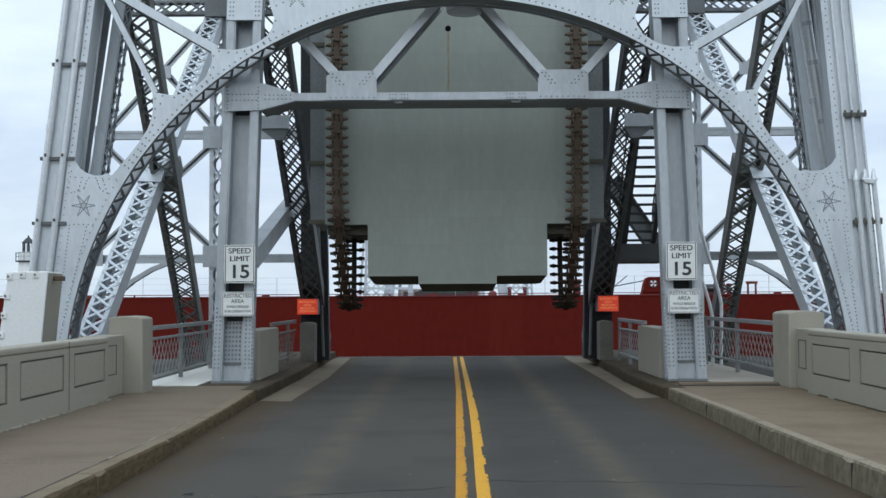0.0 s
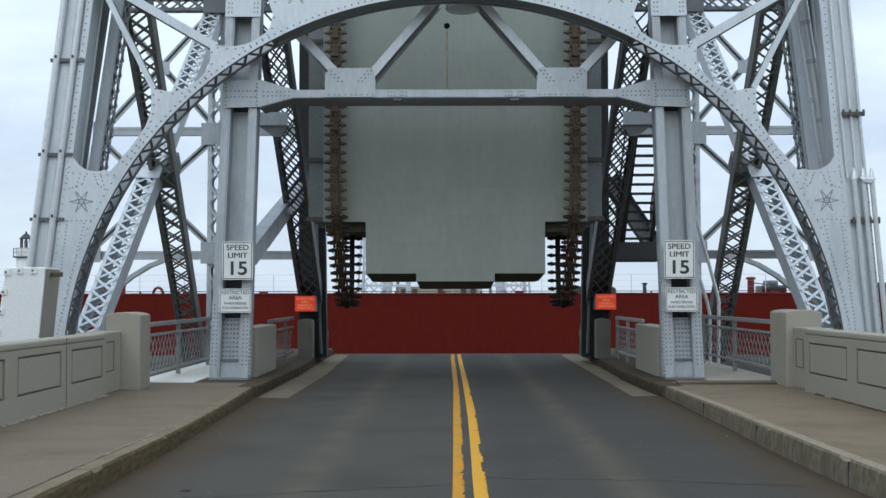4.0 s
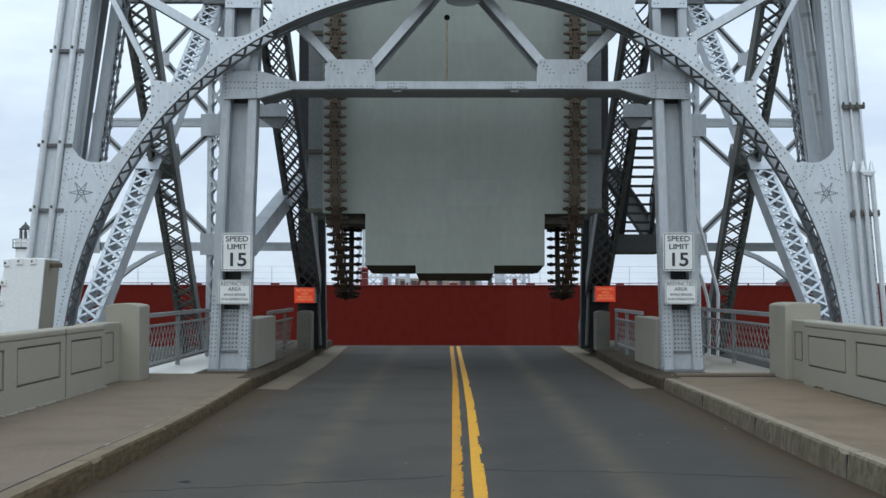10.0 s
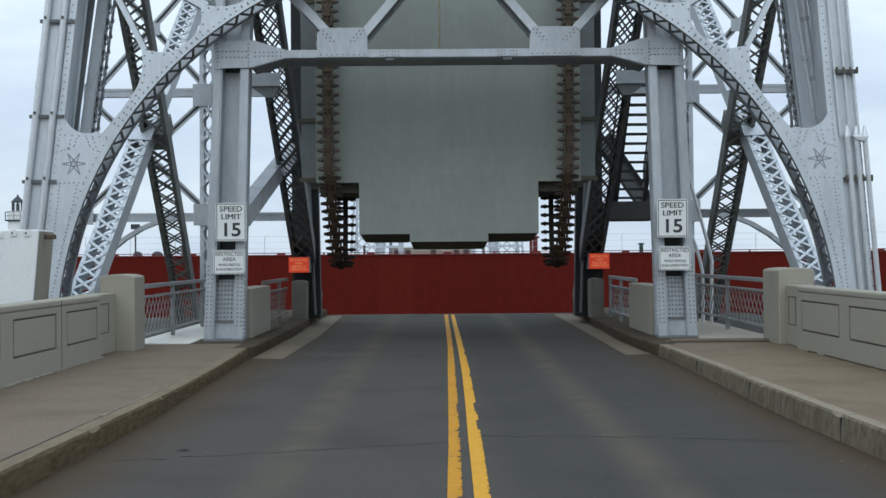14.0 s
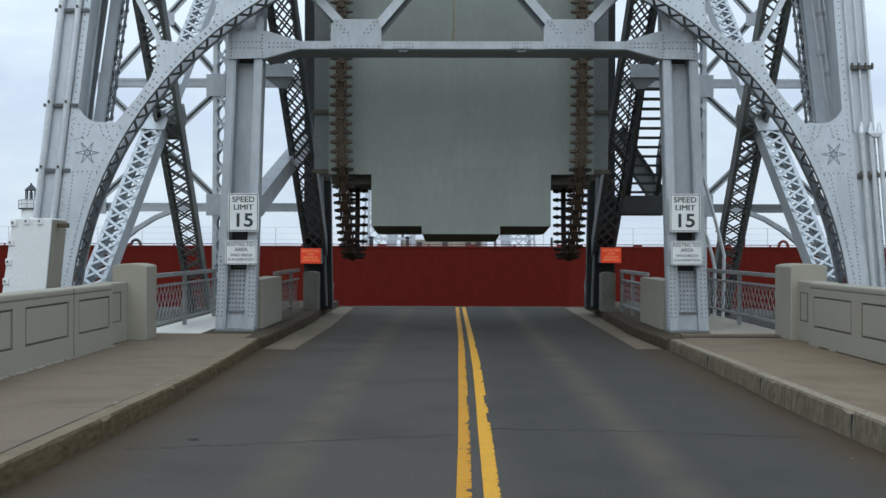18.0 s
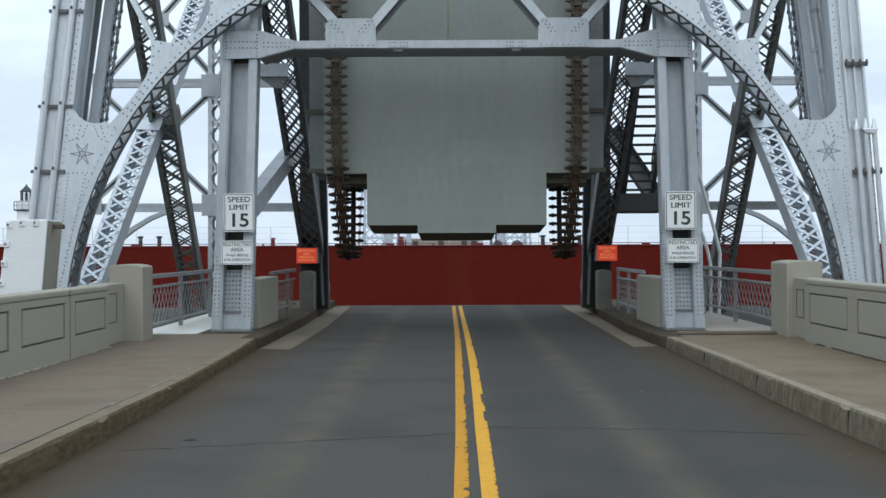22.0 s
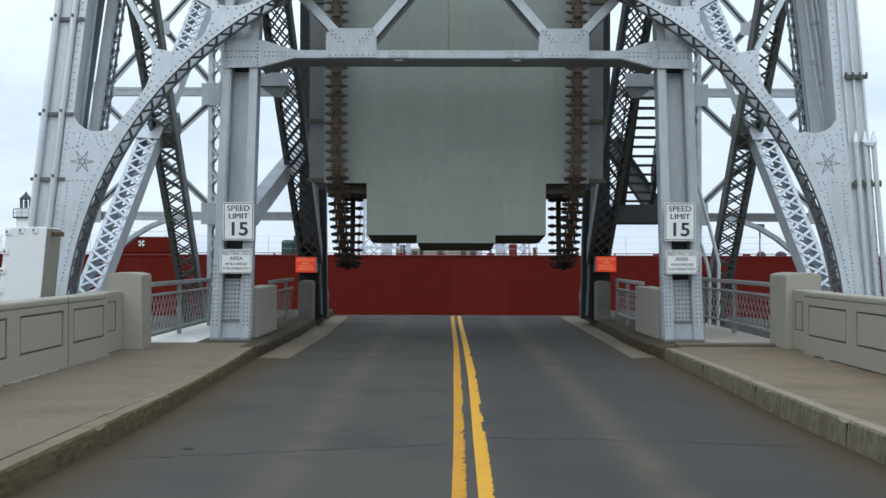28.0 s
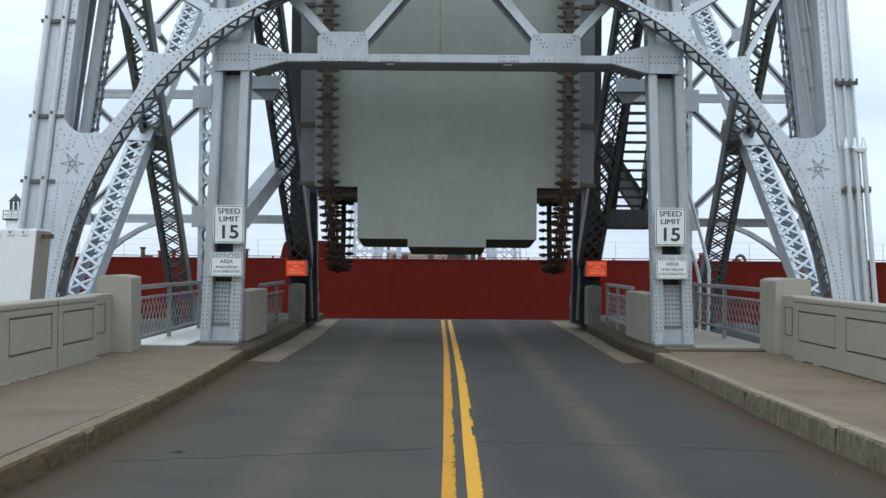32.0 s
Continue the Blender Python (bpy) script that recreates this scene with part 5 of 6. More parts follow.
    s.box(lo, hi, 26.45, 26.48, 5.62, 5.88)
    s.box(lo, hi, 26.40, 26.62, 5.585, 5.62)
    s.box(lo, hi, 26.48, 26.62, 5.86, 5.88)
    part("landing_beam", s, "steel_mid", tower)
    s = Shape()
    s.plate([(XC + u * k, z) for u, z in ((-4.3, 5.585), (-3.98, 5.34), (-3.80, 5.34), (-3.66, 5.585))], 26.45, 26.50)
    part("landing_knee", s, "steel_shaded", tower)
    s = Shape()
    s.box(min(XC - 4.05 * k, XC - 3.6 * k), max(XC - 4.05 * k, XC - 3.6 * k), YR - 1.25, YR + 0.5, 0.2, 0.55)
    part("guide_column_foot", s, "guide_shaded", tower)
    s = Shape()
    if k > 0:
        (ya, za), (yb, zb), u = (24.9, 2.75), (33.8, 4.93), -4.12
        s.beam(at(u, ya, za - 0.04), at(u, yb, zb - 0.04), (1, 0, 0), 0.05, 0.42)
        s.beam(at(u - 0.14, ya, za - 0.23), at(u - 0.14, yb, zb - 0.23), (1, 0, 0), 0.28, 0.03)
        s.beam(at(u - 0.14, ya, za + 0.16), at(u - 0.14, yb, zb + 0.16), (1, 0, 0), 0.28, 0.03)
        part("inner_diagonal", s, "steel_mid", tower)
    else:                                              # on this side it runs in the canal-side plane
        a, b = Vector((4.62, YR + 0.25, 5.18)), Vector((6.05, YR + 0.25, 3.05))
        up = (b - a).normalized().cross(Vector((0, -1, 0)))
        s.beam(a, b, (0, 1, 0), 0.04, 0.46)
        # darker than its left twin: the stair's shade is in the colour
        diagonal = part("inner_diagonal", s, "steel_shaded", tower)
        for e in (0.24, -0.24):
            s = Shape()
            s.beam(a + up * e - Vector((0, 0.09, 0)), b + up * e - Vector((0, 0.09, 0)), (0, 1, 0), 0.2, 0.05)
            part("flange", s, "steel_black", diagonal)
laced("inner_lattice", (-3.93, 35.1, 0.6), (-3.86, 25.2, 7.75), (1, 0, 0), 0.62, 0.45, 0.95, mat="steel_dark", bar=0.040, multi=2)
laced("rear_laced_strut", (-9.5, YR - 0.2, 10.15), (-4.1, YR - 0.2, 10.15), (0, 0, 1), 0.42, 0.3, 0.5, mat="steel_shaded", bar=0.05)
for k in (1, -1):
    s = Shape()
    s.box(min(XC - 7.05 * k, XC - 6.35 * k), max(XC - 7.05 * k, XC - 6.35 * k), YR - 0.5, YR + 0.2, 9.85, 10.6)
    part("node_box", s, "steel_shaded", tower)
# slim rods beside the lattice
for k in (1, -1):
    s = Shape()
    s.tube([at(-3.62 * k, 33.2, 0.3), at(-3.78 * k, 33.2, 4.5), at(-4.0 * k, 33.2, 10.0)], 0.04, 8)
    part("guide_rod", s, "steel_shaded", tower)
# tie frames high up between front and back
for k in (1, -1):
    for z in (13.0, 16.5, 21.0):
        s = Shape()
        s.beam(at(-6.6 * k, YR - 0.3, z), at(-1.0 * k, YR - 0.3, z), (0, 1, 0), 0.3, 0.3)
        part("high_strut", s, "steel_shaded", tower)
    for z in (12.6, 17.0, 21.5):
        s = Shape()
        s.beam(at((leg_edge(z) + 0.5) * k, YF + 0.5, z), at(-6.7 * k, YR, z), (1, 0, 0), 0.3, 0.3)
        part("side_strut", s, "steel_shaded", tower)
for z in (15.0, 21.0):
    s = Shape()
    s.box(LX + leg_edge(z) + 0.3, LX - leg_edge(z) - 0.3, YF + 0.1, YF + 0.7, z, z + 0.6)
    part("portal_strut", s, "steel", tower)

# unseen floor, added to keep overhead light out of the tower
s = Shape()
s.box(XC - 5.6, XC + 5.6, 26.0, YR - 0.5, 12.86, 12.98)
part("shading_floor", s, "steel_shaded", tower)

# ---- conduits on the legs ----
FORE[0] = 0.968


def leg_x(u, z, k):
    return XC + lean(z) + (leg_edge(z) + u) * k


runs = thing("conduit_run", (leg_x(0.2, 0.2, 1), YF - 0.1, 0.2), "two stout pale grey conduits strapped to the tower leg", "conduit", "conduits")
for u in (0.065, 0.405):
    s = Shape()
    s.tube([(leg_x(u, z, 1), YF - 0.03, z) for z in (0.25, 4.0, 8.0, TOP)], 0.068, 12)
    smooth(part("conduit", s, "pipe", runs))
    for z in (1.3, 5.25, 9.2):
        s = Shape()
        s.tube([(leg_x(u, z, 1), YF - 0.03, z), (leg_x(u, z + 0.14, 1), YF - 0.03, z + 0.14)], 0.08, 12)
        smooth(part("coupling", s, "pipe", runs))
for z in (6.62, 4.72, 3.42, 2.22):
    s = Shape()
    s.box(leg_x(-0.06, z, 1), leg_x(0.62, z, 1), YF - 0.05, YF + 0.03, z - 0.045, z + 0.02)
    part("bracket", s, "steel_dark", runs)
    for u in (0.065, 0.405):
        s = Shape()
        s.turned((leg_x(u, z, 1), YF - 0.105, z + 0.05), [(0.02, -0.03), (0.028, 0.0), (0.02, 0.03)], 8)
        part("clamp", s, "black_under", runs)
runs = thing("conduit_run", (leg_x(0.2, 0.2, -1), YF - 0.1, 0.2), "thin and stout pale conduits meeting at a junction box", "conduit", "conduits")
for u in (0.42, 0.23, 0.05):
    s = Shape()
    s.tube([(leg_x(u, z, -1), YF - 0.02, z) for z in (4.2, 7.0, 10.0, TOP)], 0.024, 8)
    smooth(part("thin_conduit", s, "pipe", runs))
for u in (0.30, 0.12, -0.05):
    s = Shape()
    s.tube([(leg_x(u, z, -1), YF - 0.06, z) for z in (0.25, 2.0, 4.2)], 0.052, 10)
    smooth(part("conduit", s, "pipe", runs))
for z, u0, u1 in ((5.5, -0.04, 0.42), (3.35, -0.14, 0.42)):
    s = Shape()
    s.box(leg_x(u1, z, -1), leg_x(u0, z, -1), YF - 0.05, YF + 0.03, z - 0.05, z + 0.03)
    part("bracket", s, "steel_dark", runs)
    for j in range(4):
        s = Shape()
        s.turned((leg_x(u0 + 0.03 + (u1 - u0 - 0.06) * j / 3, z, -1), YF - 0.08, z), [(0.022, -0.06), (0.03, 0.0), (0.022, 0.07)], 8)
        part("clamp", s, "black_under", runs)
for u in (0.30, 0.12, -0.05):
    s = Shape()
    s.turned((leg_x(u, 4.2, -1), YF - 0.06, 4.16), [(0.062, 0), (0.062, 0.05), (0.05, 0.09), (0.026, 0.21), (0.02, 0.24)], 12)
    smooth(part("socket", s, "pipe", runs))
s = Shape()
s.plate([(leg_x(0.22, 4.2, -1), 4.20), (leg_x(0.14, 4.12, -1), 4.10), (leg_x(-0.02, 4.12, -1), 4.08), (leg_x(-0.13, 4.2, -1), 4.20)], YF - 0.14, YF - 0.01)
part("junction_box", s, "pipe", runs, bevel=0.02)
FORE[0] = 1.0
# a wide service pipe behind the leg and bent white tubes by the column
c = thing("service_pipe", (XC + 7.3, YF + 0.6, 0.2), "wide grey service pipe rising inside the tower leg", "pipe")
for nm, x0, drift, y, r in (("pipe_barrel", 7.70, -0.135, 24.6, 0.10), ("side_tube", 7.545, -0.152, 24.45, 0.035), ("side_tube", 7.80, -0.115, 24.3, 0.024), ("side_tube", 7.87, -0.115, 24.35, 0.022)):
    s = Shape()
    s.tube([(x0 + drift * (z - 4.5), y, z) for z in (3.9, 8, TOP)], r, 14)
    pipe = smooth(part(nm, s, "pipe", c))
    for z in ((5.4, 6.6, 7.4) if nm == "pipe_barrel" else (5.8,) if x0 < 7.6 else (6.05,) if x0 < 7.85 else ()):
        s = Shape()
        s.tube([(x0 + drift * (z + e - 4.5), y, z + e) for e in (-0.045, 0.045)], r * (1.05 if nm == "pipe_barrel" else 1.9), 14)
        part("collar", s, "lens", pipe)
c = thing("cable_tubes", (6.5, 29.5, 0.2), "bent white cable tubes behind the walkway railing", "pipe")
for pts in (((5.9, 29.5, 4.25), (6.04, 29.5, 3.73), (6.30, 29.5, 2.78), (6.52, 29.5, 1.96), (6.575, 29.5, 1.70), (6.57, 29.5, 1.5), (6.55, 29.5, 0.2)),
            ((6.10, 29.6, 2.35), (6.20, 29.6, 2.09), (6.31, 29.6, 1.70), (6.37, 29.6, 1.41), (6.37, 29.6, 0.2))):
    s = Shape()
    s.tube(pts, 0.042, 10)
    smooth(part("tube", s, "pipe", c))

# ---- lamp under the crown ----
c = thing("arch_lamp", (XC + 0.05, 24.65, 7.8), "grey bowl lamp fixed under the arch's crown", "lamp")
s = Shape()
s.turned((XC + 0.15, 24.68, 7.75), [(0.10, -0.10), (0.28, -0.088), (0.345, -0.06), (0.36, -0.03), (0.365, 0.06), (0.34, 0.09), (0.2, 0.13)], 24)
smooth(part("bowl", s, "lens", c))
s = Shape()
s.turned((XC + 0.15, 24.68, 7.75), [(0.2, 0.12), (0.2, 0.4)], 16)
part("socket", s, "steel_shaded", c)

s = Shape()
s.tube([(XA - (ARC_R - 0.06) * 0.985 * math.cos(radians(a)) , 24.3, ARC_Z + 0.05 + (ARC_R - 0.06) * 0.985 * math.sin(radians(a))) for a in range(94, 116, 3)], 0.022, 8)
smooth(part("feed_conduit", s, "pipe", c))

# ---- counterweight ----
cw = thing("counterweight", (XC, 28.5, 2.0), "massive grey-green concrete counterweight block with stepped foot", "counterweight")
CY0, CY1 = 27.0, 30.0
s = Shape()
s.plate([(XC + u, z) for u, z in ((-1.99, 2.36), (-0.87, 2.36), (-0.87, 2.185), (0.87, 2.185), (0.87, 2.36), (1.99, 2.36), (1.99, 3.51), (2.94, 3.51), (2.94, 12.4), (-2.94, 12.4), (-2.94, 3.51), (-1.99, 3.51))], CY0, CY1)
part("concrete_block", s, "concrete_cw", cw)

def hopper(u0, u1, zt, zb, inset):
    """A tapering dark steel underside."""
    sh = Shape()
    a = [(u0, CY0, zt), (u1, CY0, zt), (u1, CY1, zt), (u0, CY1, zt), (u0 + inset, CY0 + 1.0, zb), (u1 - inset, CY0 + 1.0, zb), (u1 - inset, CY1 - 0.4, zb), (u0 + inset, CY1 - 0.4, zb)]
    sh.add([(XC + x, y, z) for x, y, z in a], [(0, 1, 2, 3), (7, 6, 5, 4), (0, 4, 5, 1), (1, 5, 6, 2), (2, 6, 7, 3), (3, 7, 4, 0)])
    part("steel_pan", sh, "black_under", cw)


hopper(-1.98, -0.88, 2.358, 2.20, 0.07)
hopper(0.88, 1.98, 2.358, 2.20, 0.07)
hopper(-0.86, 0.86, 2.183, 2.03, 0.05)
for k in (1, -1):
    s = Shape()
    s.box(min(XC - 2.9 * k, XC - 2.02 * k), max(XC - 2.9 * k, XC - 2.02 * k), CY0 + 0.3, CY1, 3.3, 3.509)
    part("steel_pan", s, "black_under", cw)
    s = Shape()
    s.box(min(XC - 2.97 * k, XC - 3.32 * k), max(XC - 2.97 * k, XC - 3.32 * k), CY0 + 0.5, CY1, 3.6, 12.3)
    part("guide_shoe", s, "steel_shaded", cw)
    for z in (3.56, 4.9, 7.6):
        s = Shape()
        s.box(min(XC - 2.95 * k, XC - 3.36 * k), max(XC - 2.95 * k, XC - 3.36 * k), CY0 + 0.44, CY0 + 0.5, z, z + 0.09)
        part("guide_tie", s, "black_under", cw)
s = Shape()
s.tube([(XC - 0.18, CY0 - 0.006, 7.89), (XC - 0.18, CY0 + 0.1, 7.89)], 0.066, 16)
part("drain_stub", s, "bore", cw, "small dark drain hole")
s = Shape()
r = random.Random(3)
zs = [7.83 - 0.12 * j for j in range(13)]
left = [(XC - 0.18 - 0.012 - 0.016 * r.random(), CY0 - 0.002, z) for z in zs]
right = [(XC - 0.18 + 0.012 + 0.016 * r.random(), CY0 - 0.002, z) for z in zs]
n = len(zs)
s.add(left + right, [(j, j + 1, n + j + 1, n + j) for j in range(n - 1)])
part("rust_streak", s, "rust_stain", cw, "rusty run below the drain hole")


# ---- balance chains ----
def chain(k):
    label = "rusty brown balance chain of heavy links hanging in a loop"
    c = thing("balance_chain", (XC - 2.6 * k, 26.6, 1.7), label, "chain", "balance chains")
    link, pin, spread = Shape(), Shape(), Shape()
    for x in (-0.115, 0.075):
        link.box(x, x + 0.04, -0.085, 0.085, -0.128, 0.128)
    link.box(-0.05, 0.05, -0.05, 0.05, -0.1, 0.1)
    spread.box(-0.07, 0.07, -0.095, 0.095, -0.12, 0.12)
    spread.box(-0.135, -0.12, -0.06, 0.06, -0.06, 0.06)
    spread.box(0.12, 0.135, -0.06, 0.06, -0.06, 0.06)
    pin.tube([(-0.245, 0, 0), (-0.235, 0, 0), (0.235, 0, 0), (0.245, 0, 0)], 0.035, 8)
    for e in (-1, 1):
        pin.tube([(0.115 * e, 0, 0), (0.185 * e, 0, 0)], 0.05, 8)
    lm, pm, sm = link.mesh("link", "rust"), pin.mesh("pin", "pin"), spread.mesh("inner_link", "rust")
    slim = Shape()
    slim.box(-0.055, 0.055, -0.06, 0.06, -0.11, 0.11)
    greased = [(link.mesh("link", "rust_greasy"), pin.mesh("pin", "chain_dark"), spread.mesh("inner_link", "rust_greasy")),
               (slim.mesh("link", "chain_dark"), pin.mesh("pin", "chain_dark"), slim.mesh("inner_link", "chain_dark"))]
    # the near strand down, a tight turn, and the far strand up to the block's foot
    line = [Vector(p) for p in ((-2.62, 26.5, 12.3), (-2.62, 26.5, 4.4), (-2.61, 26.6, 3.75), (-2.59, 26.88, 3.1), (-2.57, 27.3, 2.5), (-2.55, 27.62, 2.08),
                                (-2.53, 27.9, 1.80), (-2.50, 28.15, 1.66), (-2.47, 28.4, 1.66), (-2.44, 28.62, 1.82), (-2.44, 28.78, 2.1), (-2.44, 28.88, 2.6), (-2.44, 28.92, 3.28))]
    path, left = [], 0.0
    for a, b in zip(line, line[1:]):
        way, length = (b - a).normalized(), (b - a).length
        while left < length:
            path.append((a + way * left, math.atan2(way.y, -way.z)))
            left += 0.203
        left -= length
    for i, (p, turn) in enumerate(path):
        m = Matrix.Translation((XC + p.x * k, p.y, p.z)) @ Matrix.Rotation(turn, 4, "X")
        low = p.z < 3.7                                # the lower links are black with grease
        even, bolt, odd = (lm, pm, sm) if not low else greased[1 if p.y > 28.1 else 0]
        ob = part("link", even if i % 2 == 0 else odd, "rust", c)
        ob.matrix_basis = m
        ob = part("pin", bolt, "pin", c)
        ob.matrix_basis = m


chain(1)
chain(-1)


# ---- road signs ----
def sign_plate(name, x, z, w, h, y, mat, label, lines, border, ink, group):
    c = thing(name, (x, y, z - h / 2), label, "sign", group)
    sh = Shape()
    r, n = 0.04, 5
    out = []
    for cx, cz, a0 in ((w / 2 - r, -h / 2 + r, -90), (w / 2 - r, h / 2 - r, 0), (-w / 2 + r, h / 2 - r, 90), (-w / 2 + r, -h / 2 + r, 180)):
        out += [(x + cx + r * math.cos(radians(a0 + 90 * i / n)), z + cz + r * math.sin(radians(a0 + 90 * i / n))) for i in range(n + 1)]
    sh.plate(out, y, y + 0.006)
    part("panel", sh, mat, c)
    if border:
        sh = Shape()
        e, b = border, border * 0.75
        for x0, x1, z0, z1 in ((-w / 2 + e, w / 2 - e, h / 2 - e - b, h / 2 - e), (-w / 2 + e, w / 2 - e, -h / 2 + e, -h / 2 + e + b),
                               (-w / 2 + e, -w / 2 + e + b, -h / 2 + e + b, h / 2 - e - b), (w / 2 - e - b, w / 2 - e, -h / 2 + e + b, h / 2 - e - b)):
            sh.box(x + x0, x + x1, y - 0.003, y - 0.0005, z + z0, z + z1)
        part("border", sh, ink, c)
    for text, size, dz, wide in lines:
        lettering(text, size, x, y - 0.003, z + dz, ink, c, wide, 0.012)
    for dx in (-w * 0.28, w * 0.28):
        sh = Shape()
        sh.box(x + dx - 0.02, x + dx + 0.02, y + 0.006, YF + 0.05, z - h * 0.3, z + h * 0.3)
        part("bracket", sh, "steel_shaded", c)
    return c


SPEED = (("SPEED", 0.150, 0.255, 1.12), ("LIMIT", 0.150, 0.100, 1.12), ("15", 0.37, -0.165, 1.13))
AREA = (("RESTRICTED", 0.105, 0.16, 0.95), ("AREA", 0.105, 0.055, 1.0), ("WHILE BRIDGE", 0.07, -0.055, 0.95), ("IS IN OPERATION", 0.07, -0.145, 0.95))
for x, z in ((-4.16, 2.57), (4.615, 2.58)):
    sign_plate("speed_limit_sign", x, z, 0.61, 0.76, YF - 0.12, "sign_white", "white speed limit sign with black letters on the column", SPEED, 0.018, "sign_black", "speed limit signs")
for x, z in ((-4.20, 1.775), (4.655, 1.785)):
    sign_plate("restricted_area_sign", x, z, 0.63, 0.48, YF - 0.12, "sign_white", "white warning sign with faded grey lettering on the column", AREA, 0.014, "sign_grey", "restricted area signs")
GLOW = (("RESTRICTED", 0.085, 0.125, 0.95), ("AREA", 0.085, 0.04, 1.0), ("BRIDGE IN", 0.085, -0.045, 0.95), ("OPERATION", 0.085, -0.125, 0.95))
for x, z in ((XC - 3.99, 1.66), (XC + 4.06, 1.70)):  # in front of the lattice's foot
    c = thing("warning_light_sign", (x, 32.6, z - 0.2), "glowing orange warning panel with amber letters", "sign", "warning light signs")
    s = Shape()
    s.box(x - 0.27, x + 0.27, 32.6, 32.65, z - 0.205, z + 0.205)
    part("lit_panel", s, "orange", c, "lit orange panel")
    s = Shape()
    s.box(x - 0.275, x + 0.275, 32.65, 33.3, z - 0.21, z + 0.21)
    part("housing", s, "steel_shaded", c)
    for text, size, dz, wide in GLOW:
        lettering(text, size, x, 32.598, z + dz, "orange_ink", c, wide)

# ---- white cabinet beyond the parapet ----
c = thing("white_cabinet", (-7.3, 21.0, -1.2), "white enamelled steel cabinet with small hinge clips", "cabinet")
s = Shape()
foot, head = [(-7.95, 20.6), (-7.10, 20.6), (-7.17, 21.6), (-8.0, 21.6)], [(-7.47, 20.6), (-6.79, 20.6), (-6.86, 21.6), (-7.5, 21.6)]
s.add([(x, y, -1.2) for x, y in foot] + [(x, y, 2.36) for x, y in head],
      [(0, 3, 2, 1), (4, 5, 6, 7), (0, 1, 5, 4), (1, 2, 6, 5), (2, 3, 7, 6), (3, 0, 4, 7)])
part("body", s, "white", c, bevel=0.02)
# duller sheet over the white side; its colour stands for the side's shade
s = Shape()
s.add([(x + x0 + 0.004, y, z) for z, x0 in ((-1.2, -0.31), (2.33, 0)) for x, y in ((-6.79, 20.62), (-6.86, 21.58))], [(0, 1, 3, 2)])
part("shaded_side_sheet", s, "parapet", c)
q = Shape()
q.box(-6.80, -6.62, 20.9, 21.0, 2.20, 2.28)
part("rusty_bracket", q, "rust", c, bevel=0.008)
for x, z in [(-7.49 - 0.133 * (2.3 - z) , z) for z in (2.28, 1.95, 1.62, 1.29)] + [(-7.27, 2.31), (-7.04, 2.31)]:
    q = Shape()
    q.box(x, x + 0.10, 20.575, 20.6, z - 0.06, z + 0.05)
    clip = part("hinge_clip", q, "white", c, bevel=0.006)
    q = Shape()
    q.box(x + 0.02, x + 0.05, 20.565, 20.575, z - 0.02, z + 0.01)
    part("clip_bolt", q, "black_under", clip)


# ---- stairs on the tower's inner side ----
# the stair's backlit darkness is put into its near-black colour
c = thing("tower_stair", (5.1, 31.5, 0.2), "dark steel stair with open treads inside the tower", "stairs")
for x, w in ((4.66, 0.16), (5.44, 0.11)):
    s = Shape()
    s.beam((x, 32.9, 3.0), (x, 29.6, 6.5), (1, 0, 0), w, 0.30)
    part("stringer", s, "steel_black", c)
for i in range(14):
    t = (i + 0.6) / 15
    s = Shape()
    s.box(4.71, 5.40, 32.9 - 3.1 * t - 0.11, 32.9 - 3.1 * t + 0.11, 3.0 + 3.35 * t, 3.0 + 3.35 * t + 0.055)
    part("tread", s, "steel_black", c)
s = Shape()
s.box(4.42, 5.80, 32.0, 34.2, 2.86, 3.27)
part("landing", s, "steel_black", c)
s = Shape()
s.box(4.40, 5.82, 31.98, 34.2, 2.80, 2.855)
part("landing_soffit", s, "steel_black", c)
s = Shape()
s.box(5.69, 5.79, 32.3, 32.4, 0.2, 2.80)
part("landing_post", s, "steel_black", c)
for pts in (((5.46, 32.6, 3.3), (5.46, 32.6, 4.2), (5.44, 29.9, 7.1)), ((5.46, 32.6, 3.8), (5.44, 29.9, 6.7)), ((4.55, 32.6, 3.3), (4.55, 32.6, 4.2), (4.55, 29.9, 7.1))):
    s = Shape()
    s.tube(pts, 0.022, 8)
    part("handrail", s, "steel_black", c)

# ---- the ship ----
SHIP_Y, DECK, SPEED_MS = 70.0, 1.98, 2.567
ship = thing("cargo_ship", (-40, 82, -5.2), "long red lake freighter gliding through the canal", "ship")
s = Shape()
X0, X1 = -190.0, 70.0
sec = [(SHIP_Y + 1.0, -8.0), (SHIP_Y, -6.5), (SHIP_Y, DECK), (SHIP_Y + 0.25, DECK), (SHIP_Y + 0.25, DECK - 0.25), (SHIP_Y + 22.75, DECK - 0.25),
       (SHIP_Y + 22.75, DECK), (SHIP_Y + 23, DECK), (SHIP_Y + 23, -6.5), (SHIP_Y + 22, -8.0)]
n = len(sec)
s.add([(X0, y, z) for y, z in sec] + [(X1, y, z) for y, z in sec],
      [tuple(range(n)), tuple(reversed(range(n, 2 * n)))] + [(i, (i + 1) % n, (i + 1) % n + n, i + n) for i in range(n)])
hull = part("hull", s, "hull", ship, "deep red painted hull side")
s = Shape()
s.box(X0, X1, SHIP_Y - 0.05, SHIP_Y + 0.06, DECK - 0.02, DECK + 0.05)
part("sheer_strake", s, "ship_red", hull)
